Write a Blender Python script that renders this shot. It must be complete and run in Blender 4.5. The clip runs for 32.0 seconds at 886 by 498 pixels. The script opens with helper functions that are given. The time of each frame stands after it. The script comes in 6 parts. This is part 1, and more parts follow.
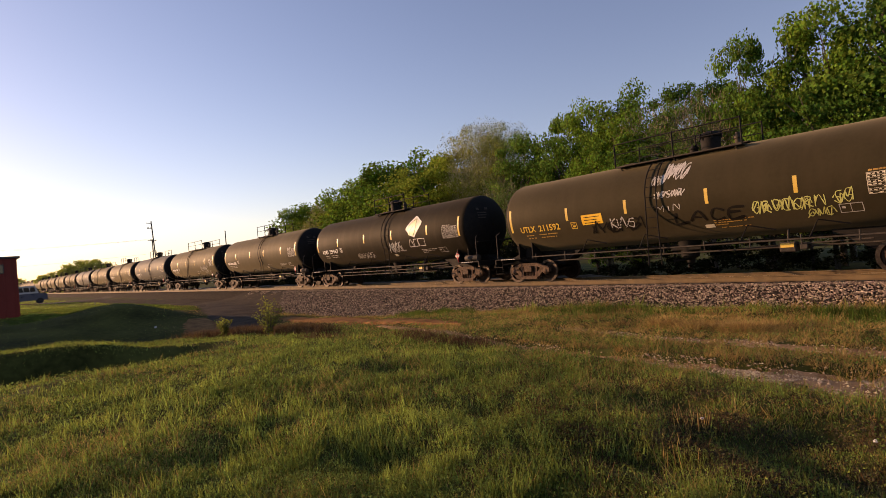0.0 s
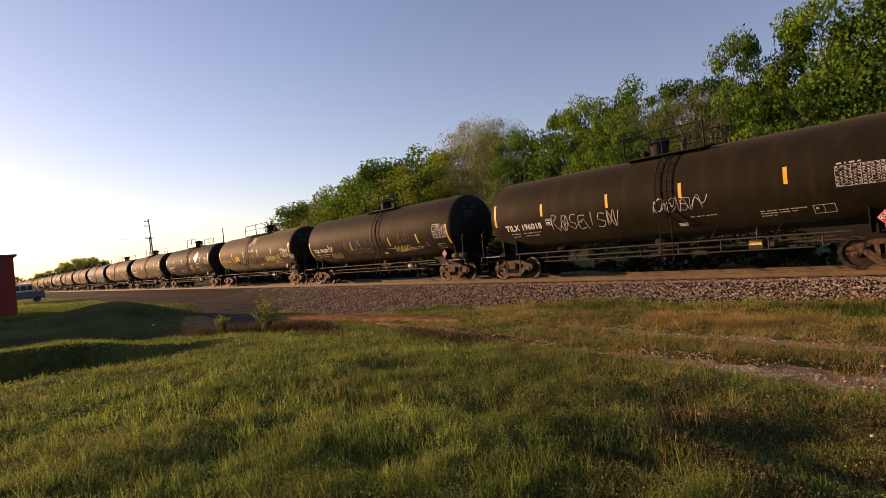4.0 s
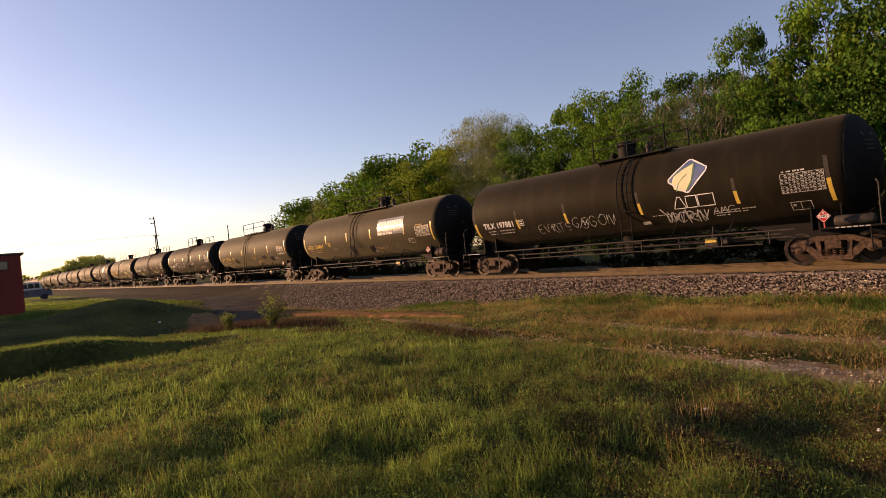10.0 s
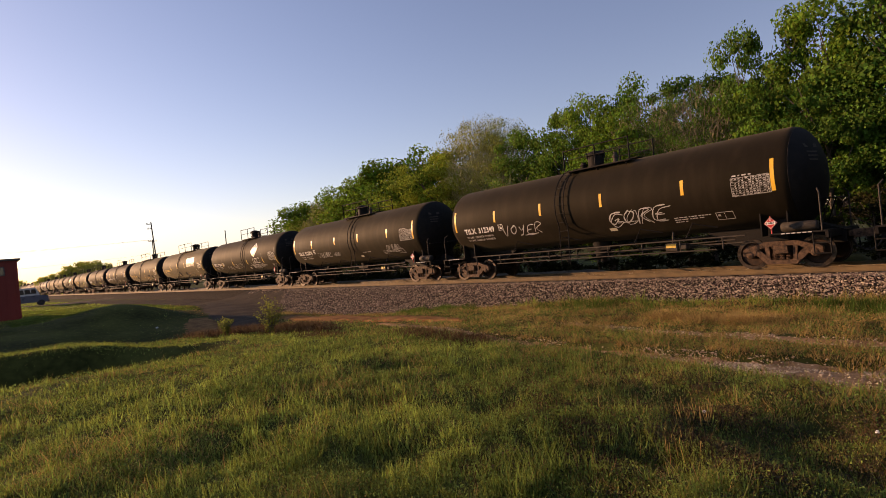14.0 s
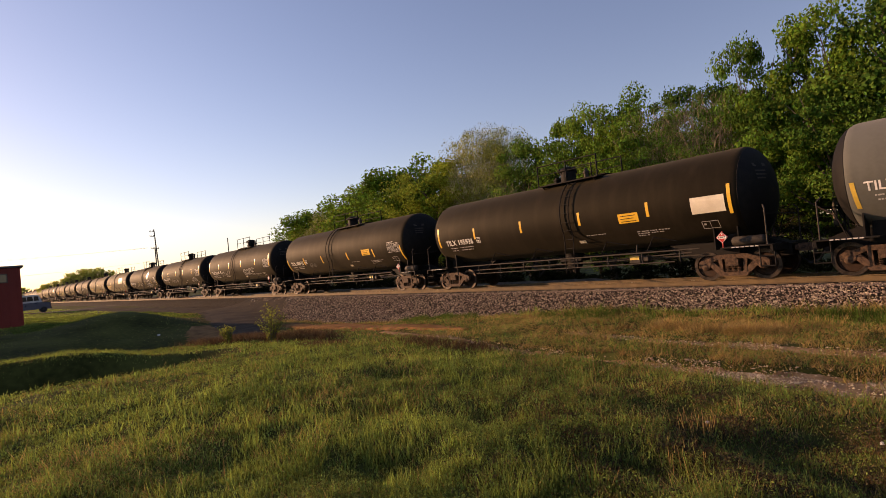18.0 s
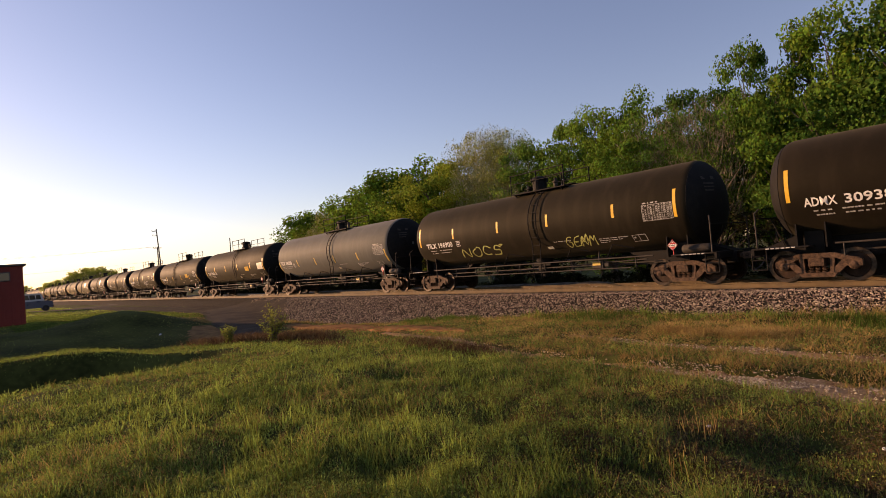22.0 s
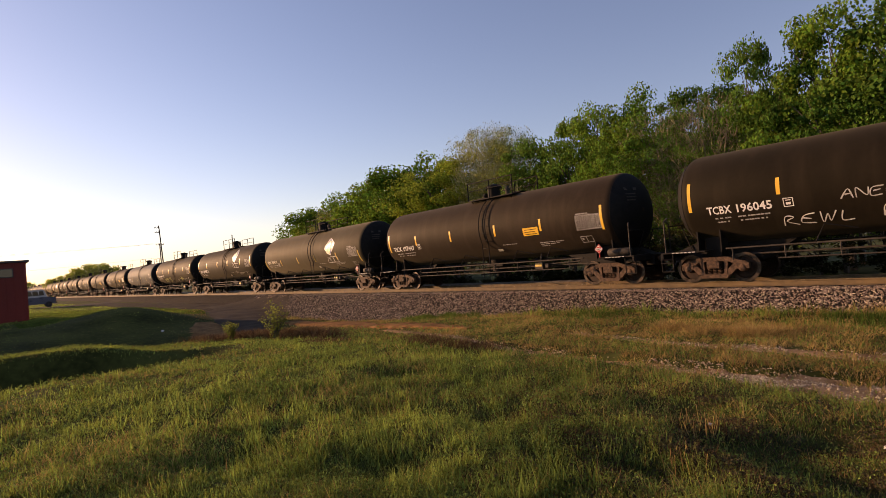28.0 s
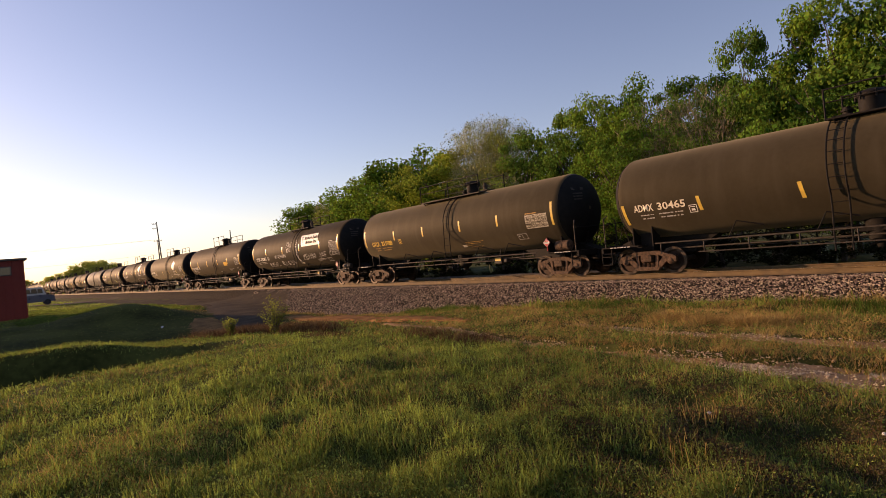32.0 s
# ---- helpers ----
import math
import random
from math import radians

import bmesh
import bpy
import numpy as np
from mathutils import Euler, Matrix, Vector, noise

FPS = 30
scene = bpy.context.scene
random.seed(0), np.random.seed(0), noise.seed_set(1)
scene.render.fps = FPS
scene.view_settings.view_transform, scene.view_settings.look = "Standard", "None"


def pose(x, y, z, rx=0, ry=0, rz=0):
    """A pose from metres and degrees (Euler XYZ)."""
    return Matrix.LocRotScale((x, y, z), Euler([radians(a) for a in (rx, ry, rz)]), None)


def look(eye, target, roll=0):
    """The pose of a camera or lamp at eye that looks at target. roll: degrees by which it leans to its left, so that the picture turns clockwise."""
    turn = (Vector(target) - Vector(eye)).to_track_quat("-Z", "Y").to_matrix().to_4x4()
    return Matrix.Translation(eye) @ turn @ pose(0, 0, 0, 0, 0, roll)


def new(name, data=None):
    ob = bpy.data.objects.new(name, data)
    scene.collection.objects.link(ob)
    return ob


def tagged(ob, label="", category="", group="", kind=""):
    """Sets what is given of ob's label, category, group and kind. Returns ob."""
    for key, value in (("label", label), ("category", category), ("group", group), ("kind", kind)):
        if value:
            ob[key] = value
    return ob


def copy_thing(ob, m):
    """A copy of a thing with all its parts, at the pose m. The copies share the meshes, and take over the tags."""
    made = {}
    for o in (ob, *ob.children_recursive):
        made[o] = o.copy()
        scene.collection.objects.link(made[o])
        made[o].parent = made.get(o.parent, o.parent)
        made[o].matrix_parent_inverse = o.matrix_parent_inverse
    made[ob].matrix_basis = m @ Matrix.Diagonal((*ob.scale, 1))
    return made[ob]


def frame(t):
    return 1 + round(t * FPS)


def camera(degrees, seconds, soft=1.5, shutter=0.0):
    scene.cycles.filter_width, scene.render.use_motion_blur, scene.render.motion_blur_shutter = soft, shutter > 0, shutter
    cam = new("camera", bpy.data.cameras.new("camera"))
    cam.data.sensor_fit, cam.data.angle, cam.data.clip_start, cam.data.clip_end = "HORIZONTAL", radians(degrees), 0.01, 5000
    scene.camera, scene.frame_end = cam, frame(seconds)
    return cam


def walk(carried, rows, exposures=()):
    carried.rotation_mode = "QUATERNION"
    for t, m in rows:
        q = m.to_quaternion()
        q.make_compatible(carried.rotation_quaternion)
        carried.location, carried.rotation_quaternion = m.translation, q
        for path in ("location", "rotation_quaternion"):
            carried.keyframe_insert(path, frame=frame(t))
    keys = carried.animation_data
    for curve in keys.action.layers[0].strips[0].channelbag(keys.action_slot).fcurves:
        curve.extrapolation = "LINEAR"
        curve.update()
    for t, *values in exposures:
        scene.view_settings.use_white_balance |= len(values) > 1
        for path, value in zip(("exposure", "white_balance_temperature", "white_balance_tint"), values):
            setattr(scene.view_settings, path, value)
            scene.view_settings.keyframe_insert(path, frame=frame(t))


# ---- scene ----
EYE = (0.0, 0.0, 1.495)          # the near rail's head is z = 0
TRACK_Y = 19.935                 # centre line of the track, which runs along x
PITCH = 17.65                    # coupled length of one tank car
WHEEL_R = 0.457


def aim(yaw, pitch, roll):
    """Camera pose: yaw in degrees from +y towards -x, pitch up, roll to the right."""
    a, b = radians(yaw), radians(pitch)
    way = Vector((-math.sin(a) * math.cos(b), math.cos(a) * math.cos(b), math.sin(b)))
    return look(EYE, Vector(EYE) + way, -roll)


# seconds, yaw, pitch, roll of the hand-held camera
HELD = (
    (0, 49.32, 0.62, 4.81), (0.5, 49.42, 0.75, 4.79), (1, 49.51, 0.82, 4.56), (1.5, 49.49, 0.81, 4.68), (2, 49.42, 0.79, 4.91), (2.5, 49.23, 0.73, 4.94),
    (3, 49.10, 0.61, 4.99), (3.5, 49.12, 0.40, 4.88), (5.5, 49.38, 0.18, 5.53), (6, 49.62, 0.23, 5.58), (6.5, 49.72, 0.13, 5.72), (7, 49.66, 0.02, 5.62),
    (7.5, 49.68, 0.02, 5.61), (8, 49.67, 0.01, 5.56), (8.5, 49.64, -0.05, 5.79), (9, 49.63, -0.07, 5.86), (9.5, 49.56, -0.05, 5.46), (10, 49.63, -0.09, 5.30),
    (10.5, 49.71, -0.14, 5.36), (11, 49.72, -0.04, 5.29), (11.5, 49.70, 0.12, 5.20), (12, 49.67, 0.24, 5.13), (12.5, 49.56, 0.34, 5.22), (13, 49.39, 0.36, 5.27),
    (13.5, 49.30, 0.32, 5.55), (14, 49.37, 0.29, 5.55), (14.5, 49.43, 0.15, 5.53), (16.5, 49.86, 0.34, 5.37), (17, 49.73, 0.85, 5.60), (17.5, 49.58, 1.14, 5.33),
    (18, 49.50, 1.17, 5.35), (18.5, 49.48, 1.14, 5.46), (19, 49.56, 0.99, 5.71), (19.5, 49.73, 0.92, 5.85), (20, 49.85, 1.00, 5.81), (20.5, 49.84, 1.16, 5.64),
    (21, 49.88, 1.33, 5.34), (21.5, 49.79, 1.37, 4.95), (22, 49.67, 1.35, 4.92), (22.5, 49.49, 1.37, 4.78), (23, 49.39, 1.32, 4.92), (23.5, 49.41, 1.19, 4.95),
    (24, 49.63, 1.06, 5.33), (24.5, 49.86, 0.88, 5.28), (25, 49.91, 0.82, 5.17), (25.5, 49.89, 0.77, 5.10), (27.5, 49.85, 1.01, 4.62), (28, 49.89, 1.09, 4.79),
    (28.5, 49.85, 1.17, 4.90), (29, 49.89, 1.34, 4.87), (29.5, 49.96, 1.42, 4.87), (30, 49.94, 1.31, 4.99), (30.5, 49.87, 1.17, 5.16), (31, 49.83, 0.91, 5.34),
    (31.5, 49.81, 0.58, 5.46), (32, 49.80, 0.36, 5.46),
)

cam = camera(76.49, 32.0, soft=0.6)
walk(cam, [(t, aim(a, b, c)) for t, a, b, c in HELD], exposures=((0.0, 0.46, 8100, 39), (32.0, 0.46, 8100, 39)))


def train_x(t):
    """Place along the track of the left end mark of the car number 0."""
    u = t / 16 - 1
    return -162.233 - 147.183 * u - 1.770 * u * u - 0.142 * u ** 3


# ---- world, sun ----
SUN_EL, SUN_AZ = 11.5, 244.0     # degrees; azimuth clockwise from +y
sky_world = bpy.data.worlds.new("evening_sky")
scene.world = sky_world
sky_world.use_nodes = True
wn = sky_world.node_tree
sky = wn.nodes.new("ShaderNodeTexSky")
sky.sky_type = "NISHITA"
sky.sun_disc = False
sky.sun_elevation = radians(SUN_EL)
sky.sun_rotation = radians(SUN_AZ)
sky.altitude = 200
sky.air_density = 1.0
sky.dust_density = 0.45
sky.ozone_density = 2.7
wn.links.new(sky.outputs[0], wn.nodes["Background"].inputs[0])
wn.nodes["Background"].inputs[1].default_value = 0.145

sun_data = bpy.data.lights.new("sun", "SUN")
sun_data.energy = 4.6
sun_data.angle = radians(0.6)
sun_data.color = (1.0, 0.735, 0.43)
sun = new("sun", sun_data)
sa, se = radians(SUN_AZ), radians(SUN_EL)
SUN_DIR = Vector((math.sin(sa) * math.cos(se), math.cos(sa) * math.cos(se), math.sin(se)))
sun.matrix_world = look((0, 0, 60), Vector((0, 0, 60)) - SUN_DIR)


# ---- materials ----
def surface(name, dark, light, rough=0.6, metal=0.0, scale=3.0, fine=40.0, bump=0.15, rough_var=0.12,
            streak=None, spread=0.0, coords="Object", translucent=0.0, island=0.0, stretch=(1, 1, 1), spec=0.5, ramp=(0.3, 0.7), dust=None, matte=0.0, film=0.0):
    """A procedural surface: large patches and fine grain between two colours, relief, wear of gloss."""
    m = bpy.data.materials.new(name)
    m.use_nodes = True
    nt = m.node_tree
    n, link = nt.nodes, nt.links.new
    bsdf = n["Principled BSDF"]
    tc = n.new("ShaderNodeTexCoord")
    mp = n.new("ShaderNodeMapping")
    mp.inputs["Scale"].default_value = stretch
    if coords == "World":
        geo_n = n.new("ShaderNodeNewGeometry")
        link(geo_n.outputs["Position"], mp.inputs[0])
    else:
        link(tc.outputs["Object"], mp.inputs[0])
    big = n.new("ShaderNodeTexNoise")
    big.inputs["Scale"].default_value, big.inputs["Detail"].default_value = scale, 5
    link(mp.outputs[0], big.inputs["Vector"])
    grain = n.new("ShaderNodeTexNoise")
    grain.inputs["Scale"].default_value, grain.inputs["Detail"].default_value = fine, 3
    link(mp.outputs[0], grain.inputs["Vector"])
    add = n.new("ShaderNodeMath")
    add.operation = "MULTIPLY_ADD"
    link(grain.outputs["Fac"], add.inputs[0])
    add.inputs[1].default_value = 0.45
    half = n.new("ShaderNodeMath")
    half.operation = "MULTIPLY_ADD"
    link(big.outputs["Fac"], half.inputs[0])
    half.inputs[1].default_value, half.inputs[2].default_value = 1.0, -0.22
    link(half.outputs[0], add.inputs[2])
    rampn = n.new("ShaderNodeValToRGB")
    rampn.color_ramp.elements[0].position, rampn.color_ramp.elements[1].position = ramp
    rampn.color_ramp.elements[0].color = (*dark, 1)
    rampn.color_ramp.elements[1].color = (*light, 1)
    link(add.outputs[0], rampn.inputs[0])
    colour = rampn.outputs[0]
    if streak:
        smap = n.new("ShaderNodeMapping")
        smap.inputs["Scale"].default_value = (1.7, 1.0, 0.22)
        link(tc.outputs["Object"], smap.inputs[0])
        sn = n.new("ShaderNodeTexNoise")
        sn.inputs["Scale"].default_value, sn.inputs["Detail"].default_value = 1.3, 6
        link(smap.outputs[0], sn.inputs["Vector"])
        sr = n.new("ShaderNodeValToRGB")
        sr.color_ramp.elements[0].position, sr.color_ramp.elements[1].position = 0.48, 0.75
        link(sn.outputs["Fac"], sr.inputs[0])
        mix = n.new("ShaderNodeMixRGB")
        mix.inputs[2].default_value = (*streak, 1)
        link(sr.outputs[0], mix.inputs[0])
        link(colour, mix.inputs[1])
        colour = mix.outputs[0]
    if island or spread:
        hsv = n.new("ShaderNodeHueSaturation")
        if island:
            src = n.new("ShaderNodeNewGeometry").outputs["Random Per Island"]
            amount = island
        else:
            src = n.new("ShaderNodeObjectInfo").outputs["Random"]
            amount = spread
        mr = n.new("ShaderNodeMapRange")
        link(src, mr.inputs["Value"])
        mr.inputs["To Min"].default_value, mr.inputs["To Max"].default_value = 1 - amount, 1 + amount
        link(mr.outputs[0], hsv.inputs["Value"])
        mh = n.new("ShaderNodeMapRange")
        link(src, mh.inputs["Value"])
        mh.inputs["To Min"].default_value, mh.inputs["To Max"].default_value = 0.5 - 0.05 * amount, 0.5 + 0.05 * amount
        link(mh.outputs[0], hsv.inputs["Hue"])
        link(colour, hsv.inputs["Color"])
        colour = hsv.outputs[0]
    link(colour, bsdf.inputs["Base Color"])
    bsdf.inputs["Metallic"].default_value = metal
    bsdf.inputs["Specular IOR Level"].default_value = spec
    if dust:
        bsdf.inputs["Specular Tint"].default_value = (*dust, 1)
        bsdf.inputs["Sheen Weight"].default_value, bsdf.inputs["Sheen Roughness"].default_value = film, 0.45
        bsdf.inputs["Sheen Tint"].default_value = (*dust, 1)
    rr = n.new("ShaderNodeMapRange")
    link(big.outputs["Fac"], rr.inputs["Value"])
    rr.inputs["To Min"].default_value, rr.inputs["To Max"].default_value = max(rough - rough_var, 0.03), min(rough + rough_var, 1)
    link(rr.outputs[0], bsdf.inputs["Roughness"])
    if bump:
        b = n.new("ShaderNodeBump")
        b.inputs["Strength"].default_value, b.inputs["Distance"].default_value = bump, 0.02
        link(add.outputs[0], b.inputs["Height"])
        link(b.outputs[0], bsdf.inputs["Normal"])
    if matte:
        coat = n.new("ShaderNodeBsdfDiffuse")
        coat.inputs["Roughness"].default_value = 1.0
        link(colour, coat.inputs["Color"])
        mf = n.new("ShaderNodeMixShader")
        mf.inputs[0].default_value = matte
        link(bsdf.outputs[0], mf.inputs[1])
        link(coat.outputs[0], mf.inputs[2])
        link(mf.outputs[0], n["Material Output"].inputs[0])
    if translucent:
        tr = n.new("ShaderNodeBsdfTranslucent")
        link(colour, tr.inputs["Color"])
        mx = n.new("ShaderNodeMixShader")
        mx.inputs[0].default_value = translucent
        link(bsdf.outputs[0], mx.inputs[1])
        link(tr.outputs[0], mx.inputs[2])
        link(mx.outputs[0], n["Material Output"].inputs[0])
    return m


DUST = (1.0, 0.87, 0.58)
TANK_BLACK = surface("tank_paint_black_brown", (0.0088, 0.0068, 0.0046), (0.014, 0.0108, 0.0073), rough=0.66, spec=0.15, scale=0.6, fine=9, bump=0.03, streak=(0.022, 0.0165, 0.011), spread=0.2, rough_var=0.06, dust=DUST, matte=0.3, film=0.09)
TANK_BROWN = surface("tank_paint_dusty_brown", (0.03, 0.024, 0.0125), (0.044, 0.035, 0.0185), rough=0.66, spec=0.15, scale=0.6, fine=9, bump=0.03, streak=(0.046, 0.035, 0.019), spread=0.15, rough_var=0.06, dust=DUST, matte=0.3, film=0.26)
TANK_OLIVE = surface("tank_paint_olive_grey", (0.031, 0.025, 0.0155), (0.043, 0.0345, 0.0215), rough=0.66, spec=0.15, scale=0.6, fine=9, bump=0.03, streak=(0.05, 0.041, 0.027), rough_var=0.06, dust=DUST, matte=0.3, film=0.26)
TANK_RUSSET = surface("tank_paint_dark_red_brown", (0.0175, 0.0112, 0.0078), (0.0265, 0.017, 0.0118), rough=0.66, spec=0.15, scale=0.6, fine=9, bump=0.03, streak=(0.034, 0.023, 0.016), rough_var=0.06, dust=DUST, matte=0.3, film=0.1)
TANK_GREY = surface("tank_paint_faded_grey", (0.095, 0.098, 0.088), (0.121, 0.124, 0.112), rough=0.66, spec=0.15, scale=0.6, fine=9, bump=0.03, streak=(0.126, 0.128, 0.116), rough_var=0.06, dust=(1.0, 0.93, 0.76), matte=0.3, film=0.16)
TANK_TAN = surface("tank_paint_dusty_tan", (0.062, 0.05, 0.029), (0.09, 0.073, 0.043), rough=0.66, spec=0.15, scale=0.6, fine=9, bump=0.03, streak=(0.045, 0.035, 0.02), rough_var=0.06, dust=DUST, matte=0.3, film=0.26)
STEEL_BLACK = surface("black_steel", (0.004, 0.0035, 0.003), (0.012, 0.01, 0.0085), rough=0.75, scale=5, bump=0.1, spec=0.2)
STEEL_GREY = surface("worn_grey_steel", (0.022, 0.018, 0.014), (0.06, 0.049, 0.038), rough=0.7, scale=6, bump=0.1, spec=0.25)
TRUCK_STEEL = surface("dusty_rusted_cast_steel", (0.02, 0.0122, 0.0078), (0.125, 0.073, 0.045), rough=0.75, scale=9, fine=30, bump=0.25, spec=0.2)
WHEEL_STEEL = surface("wheel_steel", (0.012, 0.006, 0.0035), (0.042, 0.021, 0.011), rough=0.65, metal=0.2, scale=7, bump=0.1, spec=0.25)
WHEEL_RIM = surface("worn_bright_wheel_rim", (0.02, 0.014, 0.01), (0.075, 0.056, 0.042), rough=0.45, metal=0.8, scale=9, bump=0.05)
YELLOW = surface("yellow_reflective_sheet", (0.75, 0.42, 0.03), (0.85, 0.5, 0.05), rough=0.4, scale=3, bump=0.02)
YELLOW_OLD = surface("faded_yellow_sheet", (0.5, 0.33, 0.06), (0.72, 0.48, 0.08), rough=0.45, scale=4, bump=0.02)
WHITE_PAINT = surface("white_stencil_paint", (0.62, 0.6, 0.56), (0.78, 0.76, 0.72), rough=0.6, scale=6, bump=0.02)
CREAM_PAINT = surface("cream_sheet", (0.6, 0.54, 0.42), (0.72, 0.66, 0.52), rough=0.5, scale=3, bump=0.02)
YELLOW_PAINT = surface("yellow_stencil_paint", (0.6, 0.36, 0.03), (0.72, 0.45, 0.05), rough=0.6, scale=6, bump=0.02)
GREEN_SPRAY = surface("yellow_green_spray_paint", (0.42, 0.43, 0.12), (0.58, 0.58, 0.2), rough=0.6, scale=5, bump=0.02)
DARK_SPRAY = surface("dark_spray_paint", (0.006, 0.0045, 0.003), (0.012, 0.009, 0.006), rough=0.75, scale=5, bump=0.02, spec=0.12)
RED_SIGN = surface("red_placard", (0.42, 0.012, 0.01), (0.55, 0.022, 0.016), rough=0.4, scale=6, bump=0.02)
BLUE_SHEET = surface("blue_vinyl", (0.05, 0.085, 0.2), (0.08, 0.125, 0.27), rough=0.5, scale=4, bump=0.02, spec=0.7)
SILVER_SHEET = surface("silver_vinyl", (0.15, 0.15, 0.15), (0.21, 0.21, 0.21), rough=0.3, metal=0.2, scale=2, bump=0.02)
RAIL_RUST = surface("rusty_rail_web", (0.082, 0.051, 0.02), (0.16, 0.103, 0.043), rough=0.8, scale=3, fine=60, bump=0.2, coords="World")
RAIL_HEAD = surface("polished_rail_head", (0.45, 0.4, 0.35), (0.6, 0.56, 0.5), rough=0.25, metal=1.0, scale=3, bump=0.02, coords="World")
TIE_WOOD = surface("creosoted_tie_wood", (0.014, 0.0095, 0.0065), (0.045, 0.032, 0.022), rough=0.9, scale=4, fine=50, bump=0.5, spread=0.3)
# Far darker than the stones: shade in the gaps between them is painted in.
BALLAST = surface("gap_dark_ballast_bed", (0.009, 0.007, 0.005), (0.055, 0.042, 0.03), rough=0.95, scale=16, fine=34, bump=1.0, coords="World", ramp=(0.35, 0.66), spec=0.05)
STONE = surface("ballast_stone", (0.12, 0.08, 0.057), (0.47, 0.355, 0.268), rough=0.9, scale=6, fine=40, bump=0.2, island=0.6, coords="World", spec=0.08)
SOIL = surface("grassy_soil", (0.026, 0.03, 0.008), (0.08, 0.086, 0.022), rough=0.95, scale=0.35, fine=5, bump=0.6, coords="World", spec=0.03)
DIRT = surface("reddish_dirt_and_gravel", (0.13, 0.074, 0.036), (0.37, 0.232, 0.124), rough=0.95, scale=2.2, fine=26, bump=0.8, coords="World", spec=0.05)
ASPHALT = surface("old_asphalt", (0.024, 0.018, 0.0125), (0.058, 0.043, 0.03), rough=0.9, scale=0.9, fine=22, bump=0.8, coords="World", spec=0.08)
GRASS = surface("spring_grass", (0.09, 0.134, 0.0265), (0.292, 0.355, 0.073), rough=0.85, scale=0.5, fine=4, bump=0, coords="World", translucent=0.5, island=0.55, spec=0.12)
DRY_GRASS = surface("dry_tan_grass", (0.245, 0.152, 0.052), (0.5, 0.338, 0.122), rough=0.85, scale=0.6, fine=4, bump=0, coords="World", translucent=0.3, island=0.32, spec=0.12)
LEAF = surface("fresh_green_leaves", (0.055, 0.13, 0.0145), (0.165, 0.265, 0.033), rough=0.85, scale=0.25, fine=1.5, bump=0, coords="World", translucent=0.42, island=0.55, spec=0.12)
# Darker copy of LEAF: the deeper shade of the near trees is painted in.
LEAF_DIM = surface("dimmed_green_leaves", (0.048, 0.118, 0.017), (0.14, 0.235, 0.035), rough=0.85, scale=0.25, fine=1.5, bump=0, coords="World", translucent=0.4, island=0.55, spec=0.12)
LEAF_YELLOW = surface("yellow_green_young_leaves", (0.135, 0.2, 0.022), (0.3, 0.36, 0.05), rough=0.85, scale=0.25, fine=1.5, bump=0, coords="World", translucent=0.42, island=0.4, spec=0.12)
TWIG = surface("bare_grey_twigs", (0.26, 0.245, 0.12), (0.5, 0.475, 0.25), rough=0.9, scale=1, fine=8, bump=0, coords="World", island=0.3)
TWIG_BROWN = surface("bare_brown_twigs", (0.12, 0.098, 0.058), (0.28, 0.235, 0.145), rough=0.9, scale=1, fine=8, bump=0, coords="World", island=0.35)
BARK = surface("grey_brown_bark", (0.04, 0.032, 0.025), (0.12, 0.10, 0.08), rough=0.95, scale=2, fine=14, bump=0.8, coords="World")
RED_METAL = surface("red_painted_metal_siding", (0.17, 0.02, 0.014), (0.23, 0.03, 0.02), rough=0.55, scale=0.5, fine=12, bump=0.05, coords="World", spec=0.2)
TRIM_DARK = surface("dark_roof_trim", (0.04, 0.03, 0.03), (0.07, 0.055, 0.05), rough=0.6, scale=1, bump=0.05, coords="World")
POLE_WOOD = surface("weathered_pole_wood", (0.05, 0.04, 0.03), (0.13, 0.10, 0.08), rough=0.9, scale=2, fine=20, bump=0.4, coords="World")
WIRE = surface("dark_wire", (0.03, 0.03, 0.03), (0.06, 0.06, 0.06), rough=0.6, scale=2, bump=0)
TRUCK_WHITE = surface("white_truck_paint", (0.34, 0.34, 0.34), (0.42, 0.42, 0.42), rough=0.35, scale=1, bump=0.01)
TRUCK_DARK = surface("dark_blue_truck_paint", (0.02, 0.03, 0.06), (0.04, 0.05, 0.09), rough=0.3, scale=1, bump=0.01)
GLASS_DARK = surface("dark_window_glass", (0.01, 0.012, 0.015), (0.02, 0.022, 0.025), rough=0.08, scale=1, bump=0, rough_var=0.02)
RUBBER = surface("black_rubber", (0.012, 0.012, 0.012), (0.03, 0.03, 0.03), rough=0.85, scale=4, bump=0.1)

PALE_SPRAY = surface("worn_white_spray_paint", (0.30, 0.29, 0.27), (0.52, 0.50, 0.47), rough=0.7, scale=7, fine=40, bump=0.02)
# Brush colour darkened: the train's shade on it is painted in.
BRUSH = surface("shade_darkened_brush_leaves", (0.014, 0.016, 0.005), (0.042, 0.04, 0.012), rough=0.85, scale=0.4, fine=2, bump=0, coords="World", translucent=0.3, island=0.45, spec=0.12)
WEED = surface("broad_weed_leaves", (0.07, 0.11, 0.024), (0.2, 0.25, 0.055), rough=0.85, scale=1, fine=4, bump=0, coords="World", translucent=0.3, island=0.55, spec=0.12)
LEAF_BUSH = surface("light_yellow_green_bush_leaves", (0.1, 0.125, 0.024), (0.25, 0.27, 0.055), rough=0.85, scale=1.5, fine=6, bump=0, coords="World", translucent=0.5, island=0.35, spec=0.12)
